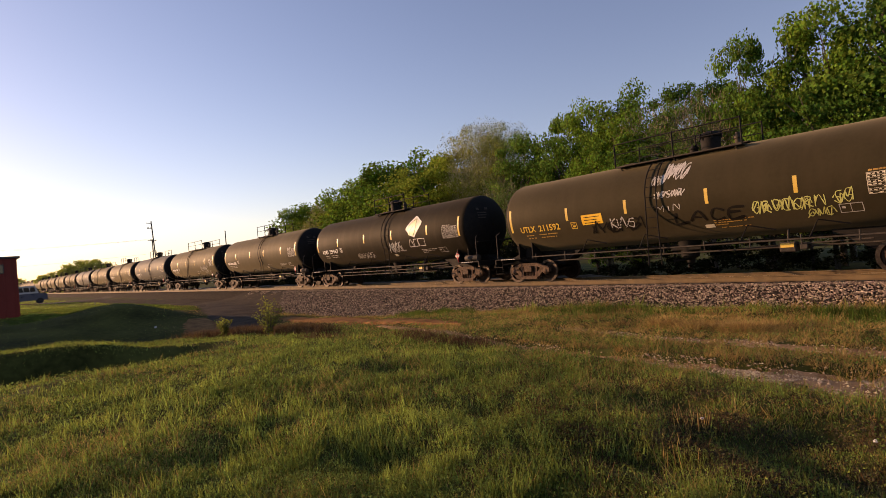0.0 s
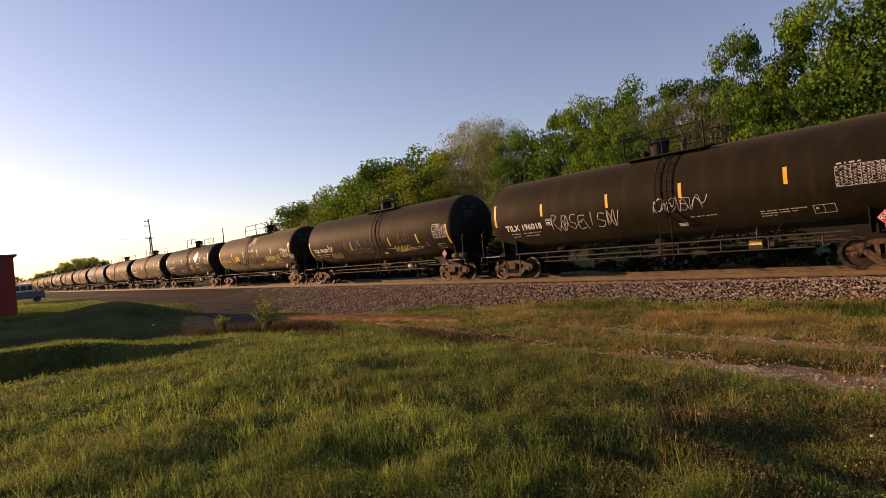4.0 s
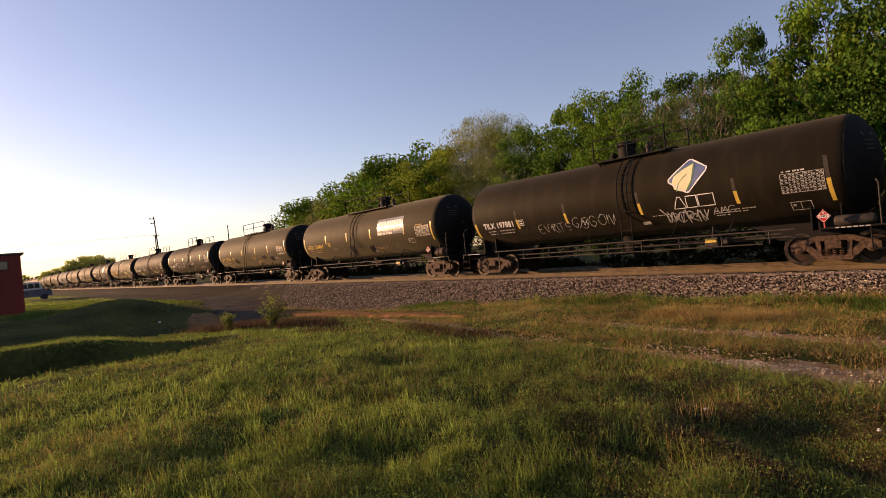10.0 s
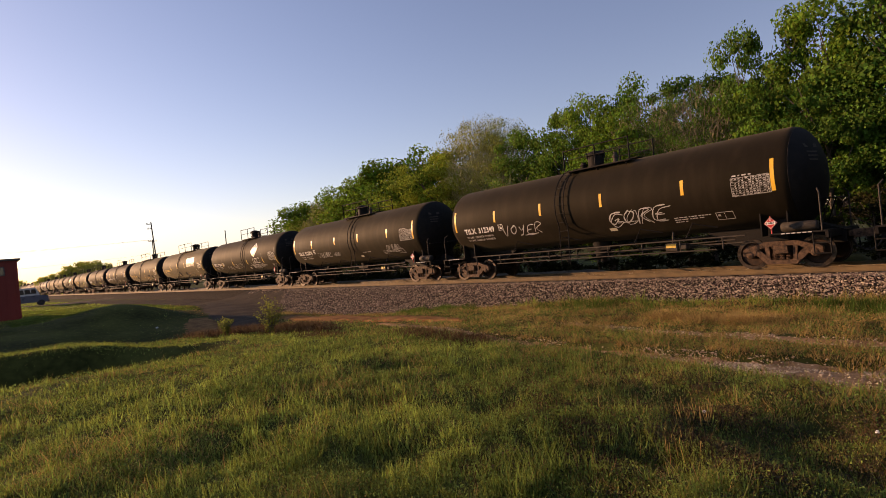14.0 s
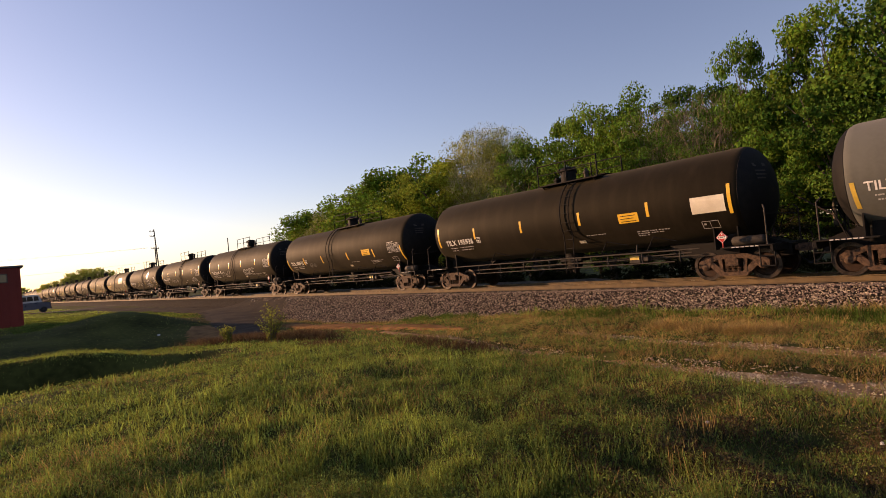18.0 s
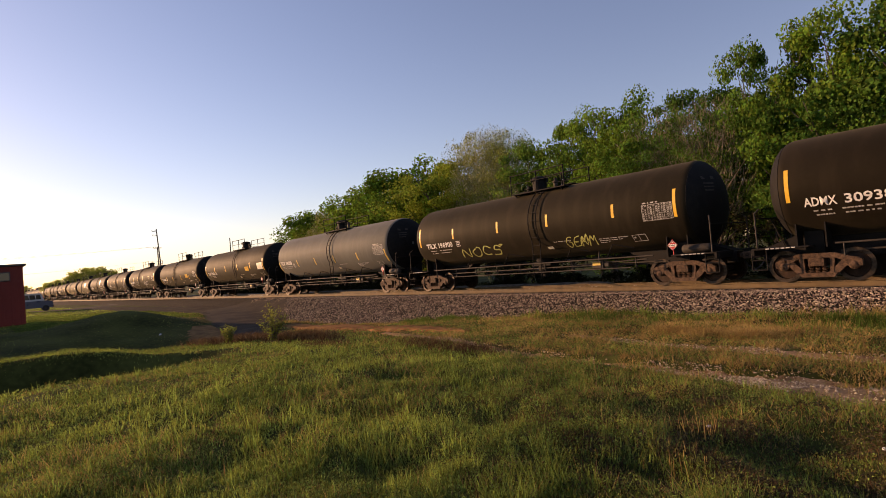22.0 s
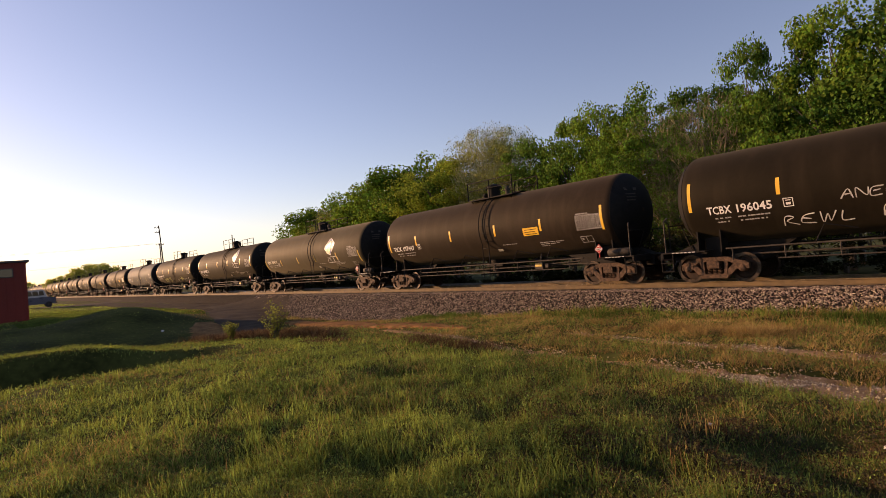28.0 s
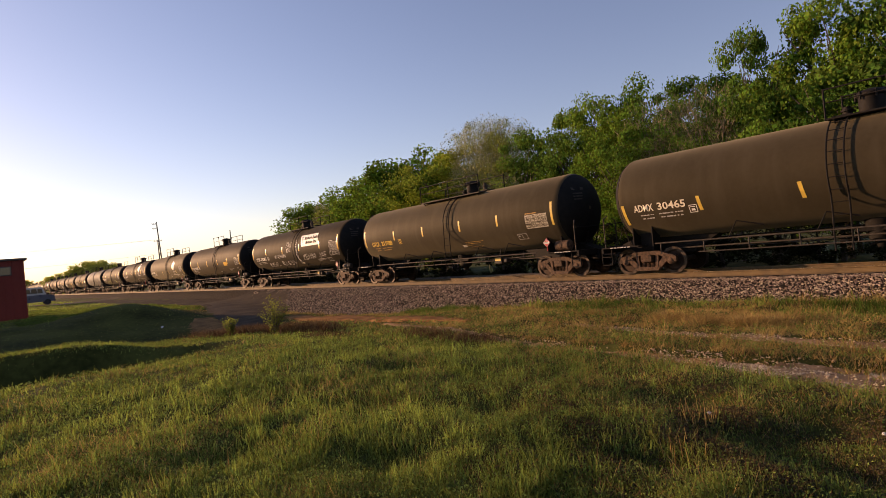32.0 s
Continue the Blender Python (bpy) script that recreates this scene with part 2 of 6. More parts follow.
ORANGE_WORN = surface("worn_orange_stencil_paint", (0.3, 0.17, 0.03), (0.5, 0.29, 0.06), rough=0.7, scale=7, fine=40, bump=0.02)
DEAD_WEED = surface("brown_dead_weeds", (0.06, 0.034, 0.015), (0.18, 0.108, 0.05), rough=0.9, scale=1.5, fine=6, bump=0, coords="World", translucent=0.2, island=0.4, spec=0.1)
LANE_DIRT = surface("grey_brown_lane_dirt", (0.019, 0.0138, 0.0093), (0.055, 0.04, 0.027), rough=0.95, scale=0.8, fine=14, bump=0.8, coords="World", spec=0.05)
LEAF_EDGE = surface("green_leaf_edge", (0.08, 0.18, 0.05), (0.12, 0.24, 0.07), rough=0.5, scale=4, bump=0.02)
FAINT_SPRAY = surface("faded_spray_paint", (0.09, 0.085, 0.078), (0.2, 0.19, 0.175), rough=0.7, scale=7, fine=40, bump=0.02)
LEAF_PALE = surface("pale_young_leaves", (0.17, 0.2, 0.04), (0.34, 0.36, 0.09), rough=0.85, scale=0.25, fine=1.5, bump=0, coords="World", translucent=0.42, island=0.35, spec=0.12)
PURPLE_WEED = surface("dull_purple_brown_weed_leaves", (0.03, 0.028, 0.014), (0.095, 0.075, 0.04), rough=0.9, scale=1.4, fine=5, bump=0, coords="World", translucent=0.15, island=0.45, spec=0.08)
PALE_GRAVEL = surface("dusty_crushed_gravel", (0.06, 0.048, 0.036), (0.2, 0.165, 0.125), rough=0.95, scale=3.0, fine=22, bump=0.7, coords="World", spec=0.05)
PEBBLE = surface("pale_pebbles", (0.26, 0.175, 0.1), (0.66, 0.5, 0.33), rough=0.9, scale=3, fine=20, bump=0.1, coords="World", island=0.45, spec=0.06)
BANK_EARTH = surface("bare_orange_brown_earth", (0.125, 0.06, 0.022), (0.3, 0.152, 0.06), rough=0.95, scale=1.5, fine=14, bump=0.5, coords="World", spec=0.04)
# Brighter copy of LEAF_YELLOW: the backlight on the far trees is painted in.
LEAF_BACKLIT = surface("backlit_bright_leaves", (0.2, 0.25, 0.04), (0.42, 0.45, 0.09), rough=0.85, scale=0.25, fine=1.5, bump=0, coords="World", translucent=0.55, island=0.4, spec=0.1)
LUSH = surface("lush_green_grass", (0.038, 0.07, 0.012), (0.13, 0.185, 0.034), rough=0.85, scale=0.8, fine=5, bump=0, coords="World", translucent=0.45, island=0.5, spec=0.12)
LEAF_CREAM = surface("cream_yellow_vinyl", (0.66, 0.64, 0.36), (0.74, 0.72, 0.44), rough=0.45, scale=3, bump=0.02)

# ---- mesh tools ----
def bar(bm, a, b, r, seg=8, r2=None):
    """A capped round bar from a to b."""
    a, b = Vector(a), Vector(b)
    m = Matrix.Translation((a + b) / 2) @ (b - a).to_track_quat("Z", "Y").to_matrix().to_4x4()
    bmesh.ops.create_cone(bm, cap_ends=True, segments=seg, radius1=r, radius2=r if r2 is None else r2, depth=(b - a).length, matrix=m)


def block(bm, x0, x1, y0, y1, z0, z1, bevel=0.0):
    """A box between two corners, with bevelled edges."""
    m = Matrix.Translation(((x0 + x1) / 2, (y0 + y1) / 2, (z0 + z1) / 2)) @ Matrix.Diagonal((abs(x1 - x0), abs(y1 - y0), abs(z1 - z0), 1))
    made = bmesh.ops.create_cube(bm, size=1, matrix=m)["verts"]
    if bevel:
        edges = list({e for v in made for e in v.link_edges})
        bmesh.ops.bevel(bm, geom=edges, offset=bevel, segments=1, affect="EDGES", profile=0.5)


def lathe(bm, outline, seg, axis="x", centre=(0, 0, 0)):
    """Turns an outline of (place along the axis, radius) round the axis."""
    rings = []
    cx, cy, cz = centre
    for u, r in outline:
        ring = []
        for i in range(seg):
            a = 2 * math.pi * i / seg
            c, s = r * math.cos(a), r * math.sin(a)
            p = (cx + u, cy + c, cz + s) if axis == "x" else (cx + c, cy + u, cz + s) if axis == "y" else (cx + c, cy + s, cz + u)
            ring.append(bm.verts.new(p))
        rings.append(ring)
    for r0, r1 in zip(rings, rings[1:]):
        for i in range(seg):
            bm.faces.new((r0[i], r0[(i + 1) % seg], r1[(i + 1) % seg], r1[i]))
    bm.faces.new(rings[0])
    bm.faces.new(rings[-1])


def slab(bm, outline, y0, y1):
    """An outline in x and z, drawn out from y0 to y1."""
    f = [bm.verts.new((x, y0, z)) for x, z in outline]
    g = [bm.verts.new((x, y1, z)) for x, z in outline]
    bm.faces.new(f)
    bm.faces.new(g)
    for i in range(len(f)):
        j = (i + 1) % len(f)
        bm.faces.new((f[i], f[j], g[j], g[i]))


def part(name, bm, material, parent, label="", at=(0, 0, 0), smooth=0.0):
    """Links a bmesh as one mesh object under a thing or a part."""
    bmesh.ops.recalc_face_normals(bm, faces=bm.faces)
    me = bpy.data.meshes.new(name)
    bm.to_mesh(me)
    bm.free()
    me.materials.append(material)
    if smooth:
        for p in me.polygons:
            p.use_smooth = True
        me.set_sharp_from_angle(angle=radians(smooth))
    ob = new(name, me)
    ob.parent = parent
    ob.location = at
    if label:
        tagged(ob, label)
    return ob


def share(name, me, parent, at=(0, 0, 0)):
    """Another object on the same mesh."""
    ob = new(name, me)
    ob.parent, ob.location = parent, at
    return ob


def arrays(name, verts, faces, material, parent=None):
    """A mesh from numpy arrays; faces all have the same number of corners."""
    me = bpy.data.meshes.new(name)
    k = faces.shape[1]
    me.vertices.add(len(verts))
    me.vertices.foreach_set("co", np.ascontiguousarray(verts, dtype=np.float32).ravel())
    me.loops.add(faces.size)
    me.loops.foreach_set("vertex_index", np.ascontiguousarray(faces, dtype=np.int32).ravel())
    me.polygons.add(len(faces))
    me.polygons.foreach_set("loop_start", np.arange(0, faces.size, k, dtype=np.int32))
    me.polygons.foreach_set("loop_total", np.full(len(faces), k, dtype=np.int32))
    me.update(calc_edges=True)
    me.validate()
    me.materials.append(material)
    ob = new(name, me)
    ob.parent = parent
    return ob


# ---- ground ----
def ease(x, a, b):
    u = np.clip((x - a) / (b - a), 0, 1)
    return u * u * (3 - 2 * u)


def pit_depth(x, y):
    """Depth of the steep-sided pit in the field."""
    return 1.3 * (1 - ease(np.hypot((x + 17.0) / 3.7, (y - 1.3) / 5.3), 0.58, 1.0))


# small hollows in the near grass: place, depth, half widths
HOLLOWS = ((-3.1, 5.8, 0.15, 0.55, 0.4), (-1.75, 5.75, 0.22, 0.6, 0.45), (-4.6, 4.35, 0.12, 0.6, 0.4), (-5.85, 3.6, 0.16, 0.5, 0.4), (-5.6, 1.9, 0.18, 0.6, 0.5),
           (-4.2, 2.7, 0.16, 0.5, 0.4), (-0.6, 5.0, 0.16, 0.7, 0.4), (-2.4, 3.9, 0.14, 0.45, 0.35), (-7.6, 5.2, 0.15, 0.6, 0.4), (-0.9, 3.6, 0.16, 0.5, 0.35), (-2.0, 5.0, 0.22, 0.8, 0.5), (-1.2, 4.6, 0.18, 0.45, 0.4))


NEAR_RUT = [(4, 9.0), (0.5, 8.8), (-1.7, 8.5), (-3.4, 8.45), (-5.7, 8.65), (-9.8, 9.2), (-13.5, 10.2), (-17, 11.2)]
NEAR_W = [3.2, 3.0, 2.3, 1.35, 0.85, 0.66, 0.48, 0.25]
FAR_RUT = [(4, 11.0), (0, 10.9), (-3, 10.8), (-6, 10.9), (-9, 11.4)]
FAR_W = [1.3, 1.1, 0.7, 0.5, 0.2]
RUTS = ((NEAR_RUT, NEAR_W), (FAR_RUT, FAR_W))
FOOT_PATH, FOOT_W = [(-12.5, 11.3), (-14.5, 11.7), (-17.2, 12.1), (-23, 13.0), (-29.5, 13.4)], [0.25, 0.8, 1.2, 1.4, 1.1]


def rut_distance(x, y, lines=RUTS):
    """Distance to the bare ruts, less their half width."""
    best = np.full(x.shape, 9.0)
    for line, wid in lines:
        for (a, b), (wa, wb) in zip(zip(line, line[1:]), zip(wid, wid[1:])):
            ax, ay, dx, dy = a[0], a[1], b[0] - a[0], b[1] - a[1]
            u = np.clip(((x - ax) * dx + (y - ay) * dy) / (dx * dx + dy * dy), 0, 1)
            best = np.minimum(best, np.hypot(x - ax - u * dx, y - ay - u * dy) - 0.5 * (wa + (wb - wa) * u))
    return best


def land(x, y):
    """Height of the ground."""
    x, y = np.asarray(x, float), np.asarray(y, float)
    z = -0.22 - 0.38 * ease(y, 3, 11) - 0.62 * ease(-x, 9, 28) + 0.45 * ease(-x, 33, 46)
    z = z - 0.12 * ease(y, 13.2, 15.5) * (1 - ease(y, 17, 19)) * (1 - ease(-x, 30, 40))
    z = z - 0.15 * (1 - ease(rut_distance(x, y, RUTS[:1]), -0.16, 0.06)) * ease(x, -12, -7) - 0.07 * (1 - ease(rut_distance(x, y, RUTS[1:]), -0.3, 0.1))
    z = z - pit_depth(x, y)
    z = z + 0.36 * np.exp(-((x + 21.9) / 2.2) ** 4) * (1 - ease(y, 2.4, 4.8))
    z = z + 0.95 * np.exp(-((x + 40.0) / 3.4) ** 2 - ((y - 7.4) / 3.0) ** 2)
    z = z - 0.85 * np.exp(-((x + 29.5) / 4.2) ** 2 - ((y - 5.0) / 4.5) ** 2)
    z = z + 0.018 * (1 - 0.85 * np.exp(-((y - 9.4) / 2.2) ** 2)) * np.sin(x * 1.9 + 1.6 * np.sin(y * 0.8)) * np.sin(y * 1.6 + 1.2 * np.sin(x * 0.7)) * ease(np.hypot(x, y), 1.5, 4)
    z = z + 0.014 * (1 - 0.85 * np.exp(-((y - 9.4) / 2.2) ** 2)) * np.sin(x * 4.3 + 1.9 * np.sin(y * 1.7)) * np.sin(y * 3.9 + 1.5 * np.sin(x * 1.3))
    for hx, hy, deep, wx, wy in HOLLOWS:
        z = z - deep * np.exp(-((x - hx) / wx) ** 2 - ((y - hy) / wy) ** 2)
    z = z + 0.03 * np.sin(x * 0.9 + 0.7 * np.sin(y * 0.6)) * np.sin(y * 0.75 + 1.0) + 0.012 * np.sin(x * 2.3 + y * 1.1) * np.sin(y * 2.0 - x * 0.7)
    far = ease(np.hypot(x, y), 120, 400)
    return z * (1 - far) - 0.8 * far


def axis_steps():
    near = np.concatenate([np.arange(-48, -12, 0.4), np.arange(-12, 1.5, 0.2), np.arange(1.6, 12.01, 0.4)])
    left = -48 - np.cumsum(np.geomspace(0.6, 420, 42))
    right = 12 + np.cumsum(np.geomspace(0.6, 420, 40))
    return np.concatenate([left[::-1], near, right])


gx = axis_steps()
gy = np.concatenate([-4 - np.cumsum(np.geomspace(0.6, 420, 40))[::-1], np.arange(-4, 0.1, 0.4), np.arange(0.2, 7, 0.2), np.arange(7, 12, 0.14), np.arange(12, 26.01, 0.4), 26 + np.cumsum(np.geomspace(0.6, 420, 40))])
GX, GY = np.meshgrid(gx, gy)
gv = np.stack([GX, GY, land(GX, GY)], -1).reshape(-1, 3)
nx, ny = len(gx), len(gy)
gi = np.arange(nx * ny).reshape(ny, nx)
gf = np.stack([gi[:-1, :-1], gi[:-1, 1:], gi[1:, 1:], gi[1:, :-1]], -1).reshape(-1, 4)
ground = arrays("ground", gv, gf, SOIL)
ground.data.polygons.foreach_set("use_smooth", np.ones(len(gf), bool))
tagged(ground, "uneven grassy ground with dips beside the railway", "ground", kind="structure")


def bed_height(dy):
    """Height of the ballast at a distance dy from the track's centre."""
    dy = np.abs(dy)
    return np.where(dy < 1.75, -0.225, -0.225 - (dy - 1.75) * 0.375)


def strip(name, centre, widths, lift, material, label, category, seed, rag=0.12):
    """A ragged strip of bare ground that follows the land."""
    rng = np.random.default_rng(seed)
    pts, wid = [], []
    for (a, b), (wa, wb) in zip(zip(centre, centre[1:]), zip(widths, widths[1:])):
        k = max(2, int(math.dist(a, b) / 0.2))
        for i in range(k):
            u = i / k
            pts.append((a[0] + (b[0] - a[0]) * u, a[1] + (b[1] - a[1]) * u))
            wid.append(wa + (wb - wa) * u)
    pts, wid = np.array(pts), np.array(wid)
    d = np.gradient(pts, axis=0)
    d /= np.linalg.norm(d, axis=1)[:, None]
    side = np.stack([-d[:, 1], d[:, 0]], -1)
    cols = 9
    rows = []
    for j in range(cols):
        u = j / (cols - 1) * 2 - 1
        w = wid * (0.5 + (rag * rng.standard_normal(len(pts)) if abs(u) > 0.9 else 0))
        p = pts + side * (w * u)[:, None]
        z = np.maximum(land(p[:, 0], p[:, 1]), bed_height(p[:, 1] - TRACK_Y)) + (lift if abs(u) < 0.9 else -0.03)
        rows.append(np.column_stack([p, z]))
    v = np.concatenate(rows)
    n = len(pts)
    i = np.arange(n * cols).reshape(cols, n)
    f = np.stack([i[:-1, :-1], i[:-1, 1:], i[1:, 1:], i[1:, :-1]], -1).reshape(-1, 4)
    return tagged(arrays(name, v, f, material), label, category, kind="structure")


strip("dirt_path", NEAR_RUT, NEAR_W, 0.02, DIRT, "rutted reddish dirt path through the grass", "path", 3)
strip("dirt_path", FAR_RUT, FAR_W, 0.02, DIRT, "narrow reddish dirt rut in dry grass", "path", 4)
strip("dirt_path", FOOT_PATH, FOOT_W, 0.08, BANK_EARTH, "orange dirt strip below the ballast", "path", 5)
APRON, APRON_W = [(-47, 18.2), (-40, 15.4), (-34, 12.8), (-30, 11.2), (-26.5, 10.6)], [9.0, 6.5, 4.2, 2.4, 1.0]
LANE, LANE_W = [(-97, 13.4), (-80, 14.2), (-60, 14.9), (-46, 15.0), (-37, 14.2)], [3.6, 3.6, 3.8, 4.0, 3.0]
BANK, BANK_W = [(-36, 10.7), (-32, 9.9), (-28.5, 9.0), (-25.5, 8.3), (-23.5, 8.0)], [1.2, 2.2, 2.6, 2.2, 0.8]
bench_x = np.arange(-180, 24.1, 0.8)
bench_y = np.array([21.3, 22.0, 22.5, 23.0, 24.5, 26.8, 28.4])
BXX, BYY = np.meshgrid(bench_x, bench_y)
BZZ = np.array([-0.5, -0.06, -0.02, -0.05, -0.25, -0.5, -1.6])[:, None] + 0.028 * np.sin(BXX * 2.1 + BYY) * np.sin(BXX * 0.73) - 1.3 * ease(BXX, -16, -10)
bench_i = np.arange(BXX.size).reshape(BXX.shape)
bench_f = np.stack([bench_i[:-1, :-1], bench_i[:-1, 1:], bench_i[1:, 1:], bench_i[1:, :-1]], -1).reshape(-1, 4)
tagged(arrays("gravel_bench", np.stack([BXX, BYY, BZZ], -1).reshape(-1, 3), bench_f, PALE_GRAVEL), "flat dusty gravel bench behind the track", "gravel", kind="structure")
strip("road", LANE, LANE_W, 0.025, LANE_DIRT, "grey-brown dirt lane beside the track", "road", 9, 0.03)
strip("dirt_path", BANK, BANK_W, 0.04, BANK_EARTH, "bare orange dirt bank below the crossing", "path", 8)
strip("road", APRON, APRON_W, 0.045, ASPHALT, "dark gravelly farm crossing that climbs to the rails", "road", 6, 0.03)
strip("road", [(-100, -60), (-100, -20), (-100, 4), (-100, 17.4)], [8, 8, 8, 8], 0.04, ASPHALT, "worn asphalt road that leads to the level crossing", "road", 7, 0.004)

# ---- track ----
bx = np.concatenate([-70 - np.cumsum(np.geomspace(1, 60, 40))[::-1], np.arange(-70, 12, 0.5), 12 + np.cumsum(np.geomspace(1, 60, 40))])
by = np.array([-7.5, -5, -4, -3.2, -2.5, -1.75, -0.9, 0, 0.9, 1.75, 2.5, 3.2, 4, 5, 7.5])
BX, BY = np.meshgrid(bx, by)
bz = bed_height(BY) + 0.02 * np.sin(BX * 3.1 + BY * 5) * np.sin(BX * 1.3)
bv = np.stack([BX, BY + TRACK_Y, bz], -1).reshape(-1, 3)
bi = np.arange(bv.shape[0]).reshape(len(by), len(bx))
bf = np.stack([bi[:-1, :-1], bi[:-1, 1:], bi[1:, 1:], bi[1:, :-1]], -1).reshape(-1, 4)
ballast = tagged(arrays("ballast", bv, bf, BALLAST), "sloping ballast bed, darkened for the gaps between its stones", "ballast", kind="structure")


def stones(count, seed):
    """Loose ballast stones on the near shoulder, as one mesh."""
    rng = np.random.default_rng(seed)
    x = 4 - 50 * rng.random(count) ** 1.5
    dy = -(1.0 + 4.6 * rng.random(count))
    z = bed_height(dy)
    keep = z > land(x, dy + TRACK_Y) - 0.02
    x, dy, z = x[keep], dy[keep], z[keep]
    n = len(x)
    base = np.array([(1, 0, 0), (0, 1, 0), (-1, 0, 0), (0, -1, 0), (0, 0, 1), (0, 0, -1)], float)
    v = base[None] * (0.6 + 0.7 * rng.random((n, 6, 1)))
    q = rng.standard_normal((n, 4))
    q /= np.linalg.norm(q, axis=1)[:, None]
    w, a, b, c = q.T
    rot = np.stack([1 - 2 * (b * b + c * c), 2 * (a * b - c * w), 2 * (a * c + b * w), 2 * (a * b + c * w), 1 - 2 * (a * a + c * c), 2 * (b * c - a * w), 2 * (a * c - b * w), 2 * (b * c + a * w), 1 - 2 * (a * a + b * b)], -1).reshape(n, 3, 3)
    v = np.einsum("nij,nkj->nki", rot, v) * (0.017 + 0.023 * rng.random((n, 1, 1)) ** 1.3)
    v += np.stack([x, dy + TRACK_Y, z + 0.012], -1)[:, None]
    f = np.array([(0, 1, 4), (1, 2, 4), (2, 3, 4), (3, 0, 4), (1, 0, 5), (2, 1, 5), (3, 2, 5), (0, 3, 5)])
    return v.reshape(-1, 3), (f[None] + (np.arange(n) * 6)[:, None, None]).reshape(-1, 3)


sv, sf = stones(74000, 11)
tagged(arrays("ballast_stones", sv, sf, STONE), "loose crushed ballast stones on the shoulder", "stones", kind="stuff")

RAIL = [(-0.07, -0.186), (0.07, -0.186), (0.07, -0.172), (0.012, -0.155), (0.010, -0.045), (0.036, -0.035), (0.036, -0.006), (0.028, 0), (-0.028, 0), (-0.036, -0.006), (-0.036, -0.035), (-0.010, -0.045), (-0.012, -0.155), (-0.07, -0.172)]


def rail(y, label):
    bm = bmesh.new()
    ends = [[bm.verts.new((x, y + a, b)) for a, b in RAIL] for x in (-900, 700)]
    for i in range(len(RAIL)):
        j = (i + 1) % len(RAIL)
        bm.faces.new((ends[0][i], ends[0][j], ends[1][j], ends[1][i]))
    ob = part("rail", bm, RAIL_RUST, None)
    ob.data.materials.append(RAIL_HEAD)
    for p in ob.data.polygons:
        if p.center.z > -0.001:
            p.material_index = 1
    return tagged(ob, label, "rail", "rails of the track", "structure")


rail(TRACK_Y - 0.7535, "rusty steel rail with a polished head")
rail(TRACK_Y + 0.7535, "rusty steel rail with a polished head")
tie_bm = bmesh.new()
block(tie_bm, -0.115, 0.115, -1.3, 1.3, -0.37, -0.19, 0.01)
first_tie = part("tie", tie_bm, TIE_WOOD, ballast, at=(-60.0, TRACK_Y, 0))
for i in range(1, 135):
    share("tie", first_tie.data, ballast, (-60.0 + 0.52 * i, TRACK_Y, 0))

# ---- tank cars ----
R_TANK, Z_TANK = 1.53, 2.79      # radius and height of the axis above the rails
TRUCK_X = {-1: -6.72, 1: 6.91}   # bogie centres from the middle of the car


def on_tank(x, angle, lift=0.006):
    """A point on the camera's side of the tank; angle in degrees up from the side."""
    a = radians(angle)
    return Vector((x, -(R_TANK + lift) * math.cos(a), Z_TANK + (R_TANK + lift) * math.sin(a)))


def angle_at(z):
    return math.degrees(math.asin(max(-1, min(1, (z - Z_TANK) / R_TANK))))


def tube(bm, pts, r, seg=6):
    """A bent round bar through the points, in one piece."""
    rings = []
    for i, p in enumerate(pts):
        d = (Vector(pts[min(i + 1, len(pts) - 1)]) - Vector(pts[max(i - 1, 0)])).normalized()
        u = d.cross(Vector((0.3, 0.1, 1)) if abs(d.z) < 0.9 else Vector((1, 0.1, 0.2))).normalized() if i == 0 else (rings_u - d * rings_u.dot(d)).normalized()
        rings_u = u
        w = d.cross(u)
        rings.append([bm.verts.new(Vector(p) + (u * math.cos(2 * math.pi * k / seg) + w * math.sin(2 * math.pi * k / seg)) * r) for k in range(seg)])
    for a, b in zip(rings, rings[1:]):
        for k in range(seg):
            bm.faces.new((a[k], a[(k + 1) % seg], b[(k + 1) % seg], b[k]))
    bm.faces.new(rings[0])
    bm.faces.new(rings[-1])


def patch(bm, x0, x1, z0, z1, lift=0.006, lean=0.0):
    """A thin sheet that lies on the tank between two heights; lean shifts its top along x."""
    k = max(1, int(abs(z1 - z0) / 0.12))
    nx_ = max(1, int(abs(x1 - x0) / 0.8))
    a0, a1 = angle_at(z0), angle_at(z1)
    grid = [[bm.verts.new(on_tank(x0 + (x1 - x0) * i / nx_ + lean * j / k, a0 + (a1 - a0) * j / k, lift)) for i in range(nx_ + 1)] for j in range(k + 1)]
    for j in range(k):
        for i in range(nx_):
            bm.faces.new((grid[j][i], grid[j][i + 1], grid[j + 1][i + 1], grid[j + 1][i]))


def sheet(bm, pts, lift):
    """A thin convex sheet with the outline pts, as (x, z), bent over the tank."""
    zs = sorted({z for _, z in pts})
    z0, z1 = zs[0], zs[-1]
    cuts = sorted(set(zs + [z0 + (z1 - z0) * i / 24 for i in range(25)]))

    def span(z):
        hits = []
        for (xa, za), (xb, zb) in zip(pts, pts[1:] + pts[:1]):
            if min(za, zb) <= z <= max(za, zb):
                hits += [xa, xb] if abs(za - zb) < 1e-9 else [xa + (xb - xa) * (z - za) / (zb - za)]
        return min(hits), max(hits)

    row = None
    for z in cuts:
        a, b = span(z)
        now = [bm.verts.new(on_tank(x, angle_at(z), lift)) for x in (a, b)]
        if row:
            bm.faces.new((row[0], row[1], now[1], now[0]))
        row = now


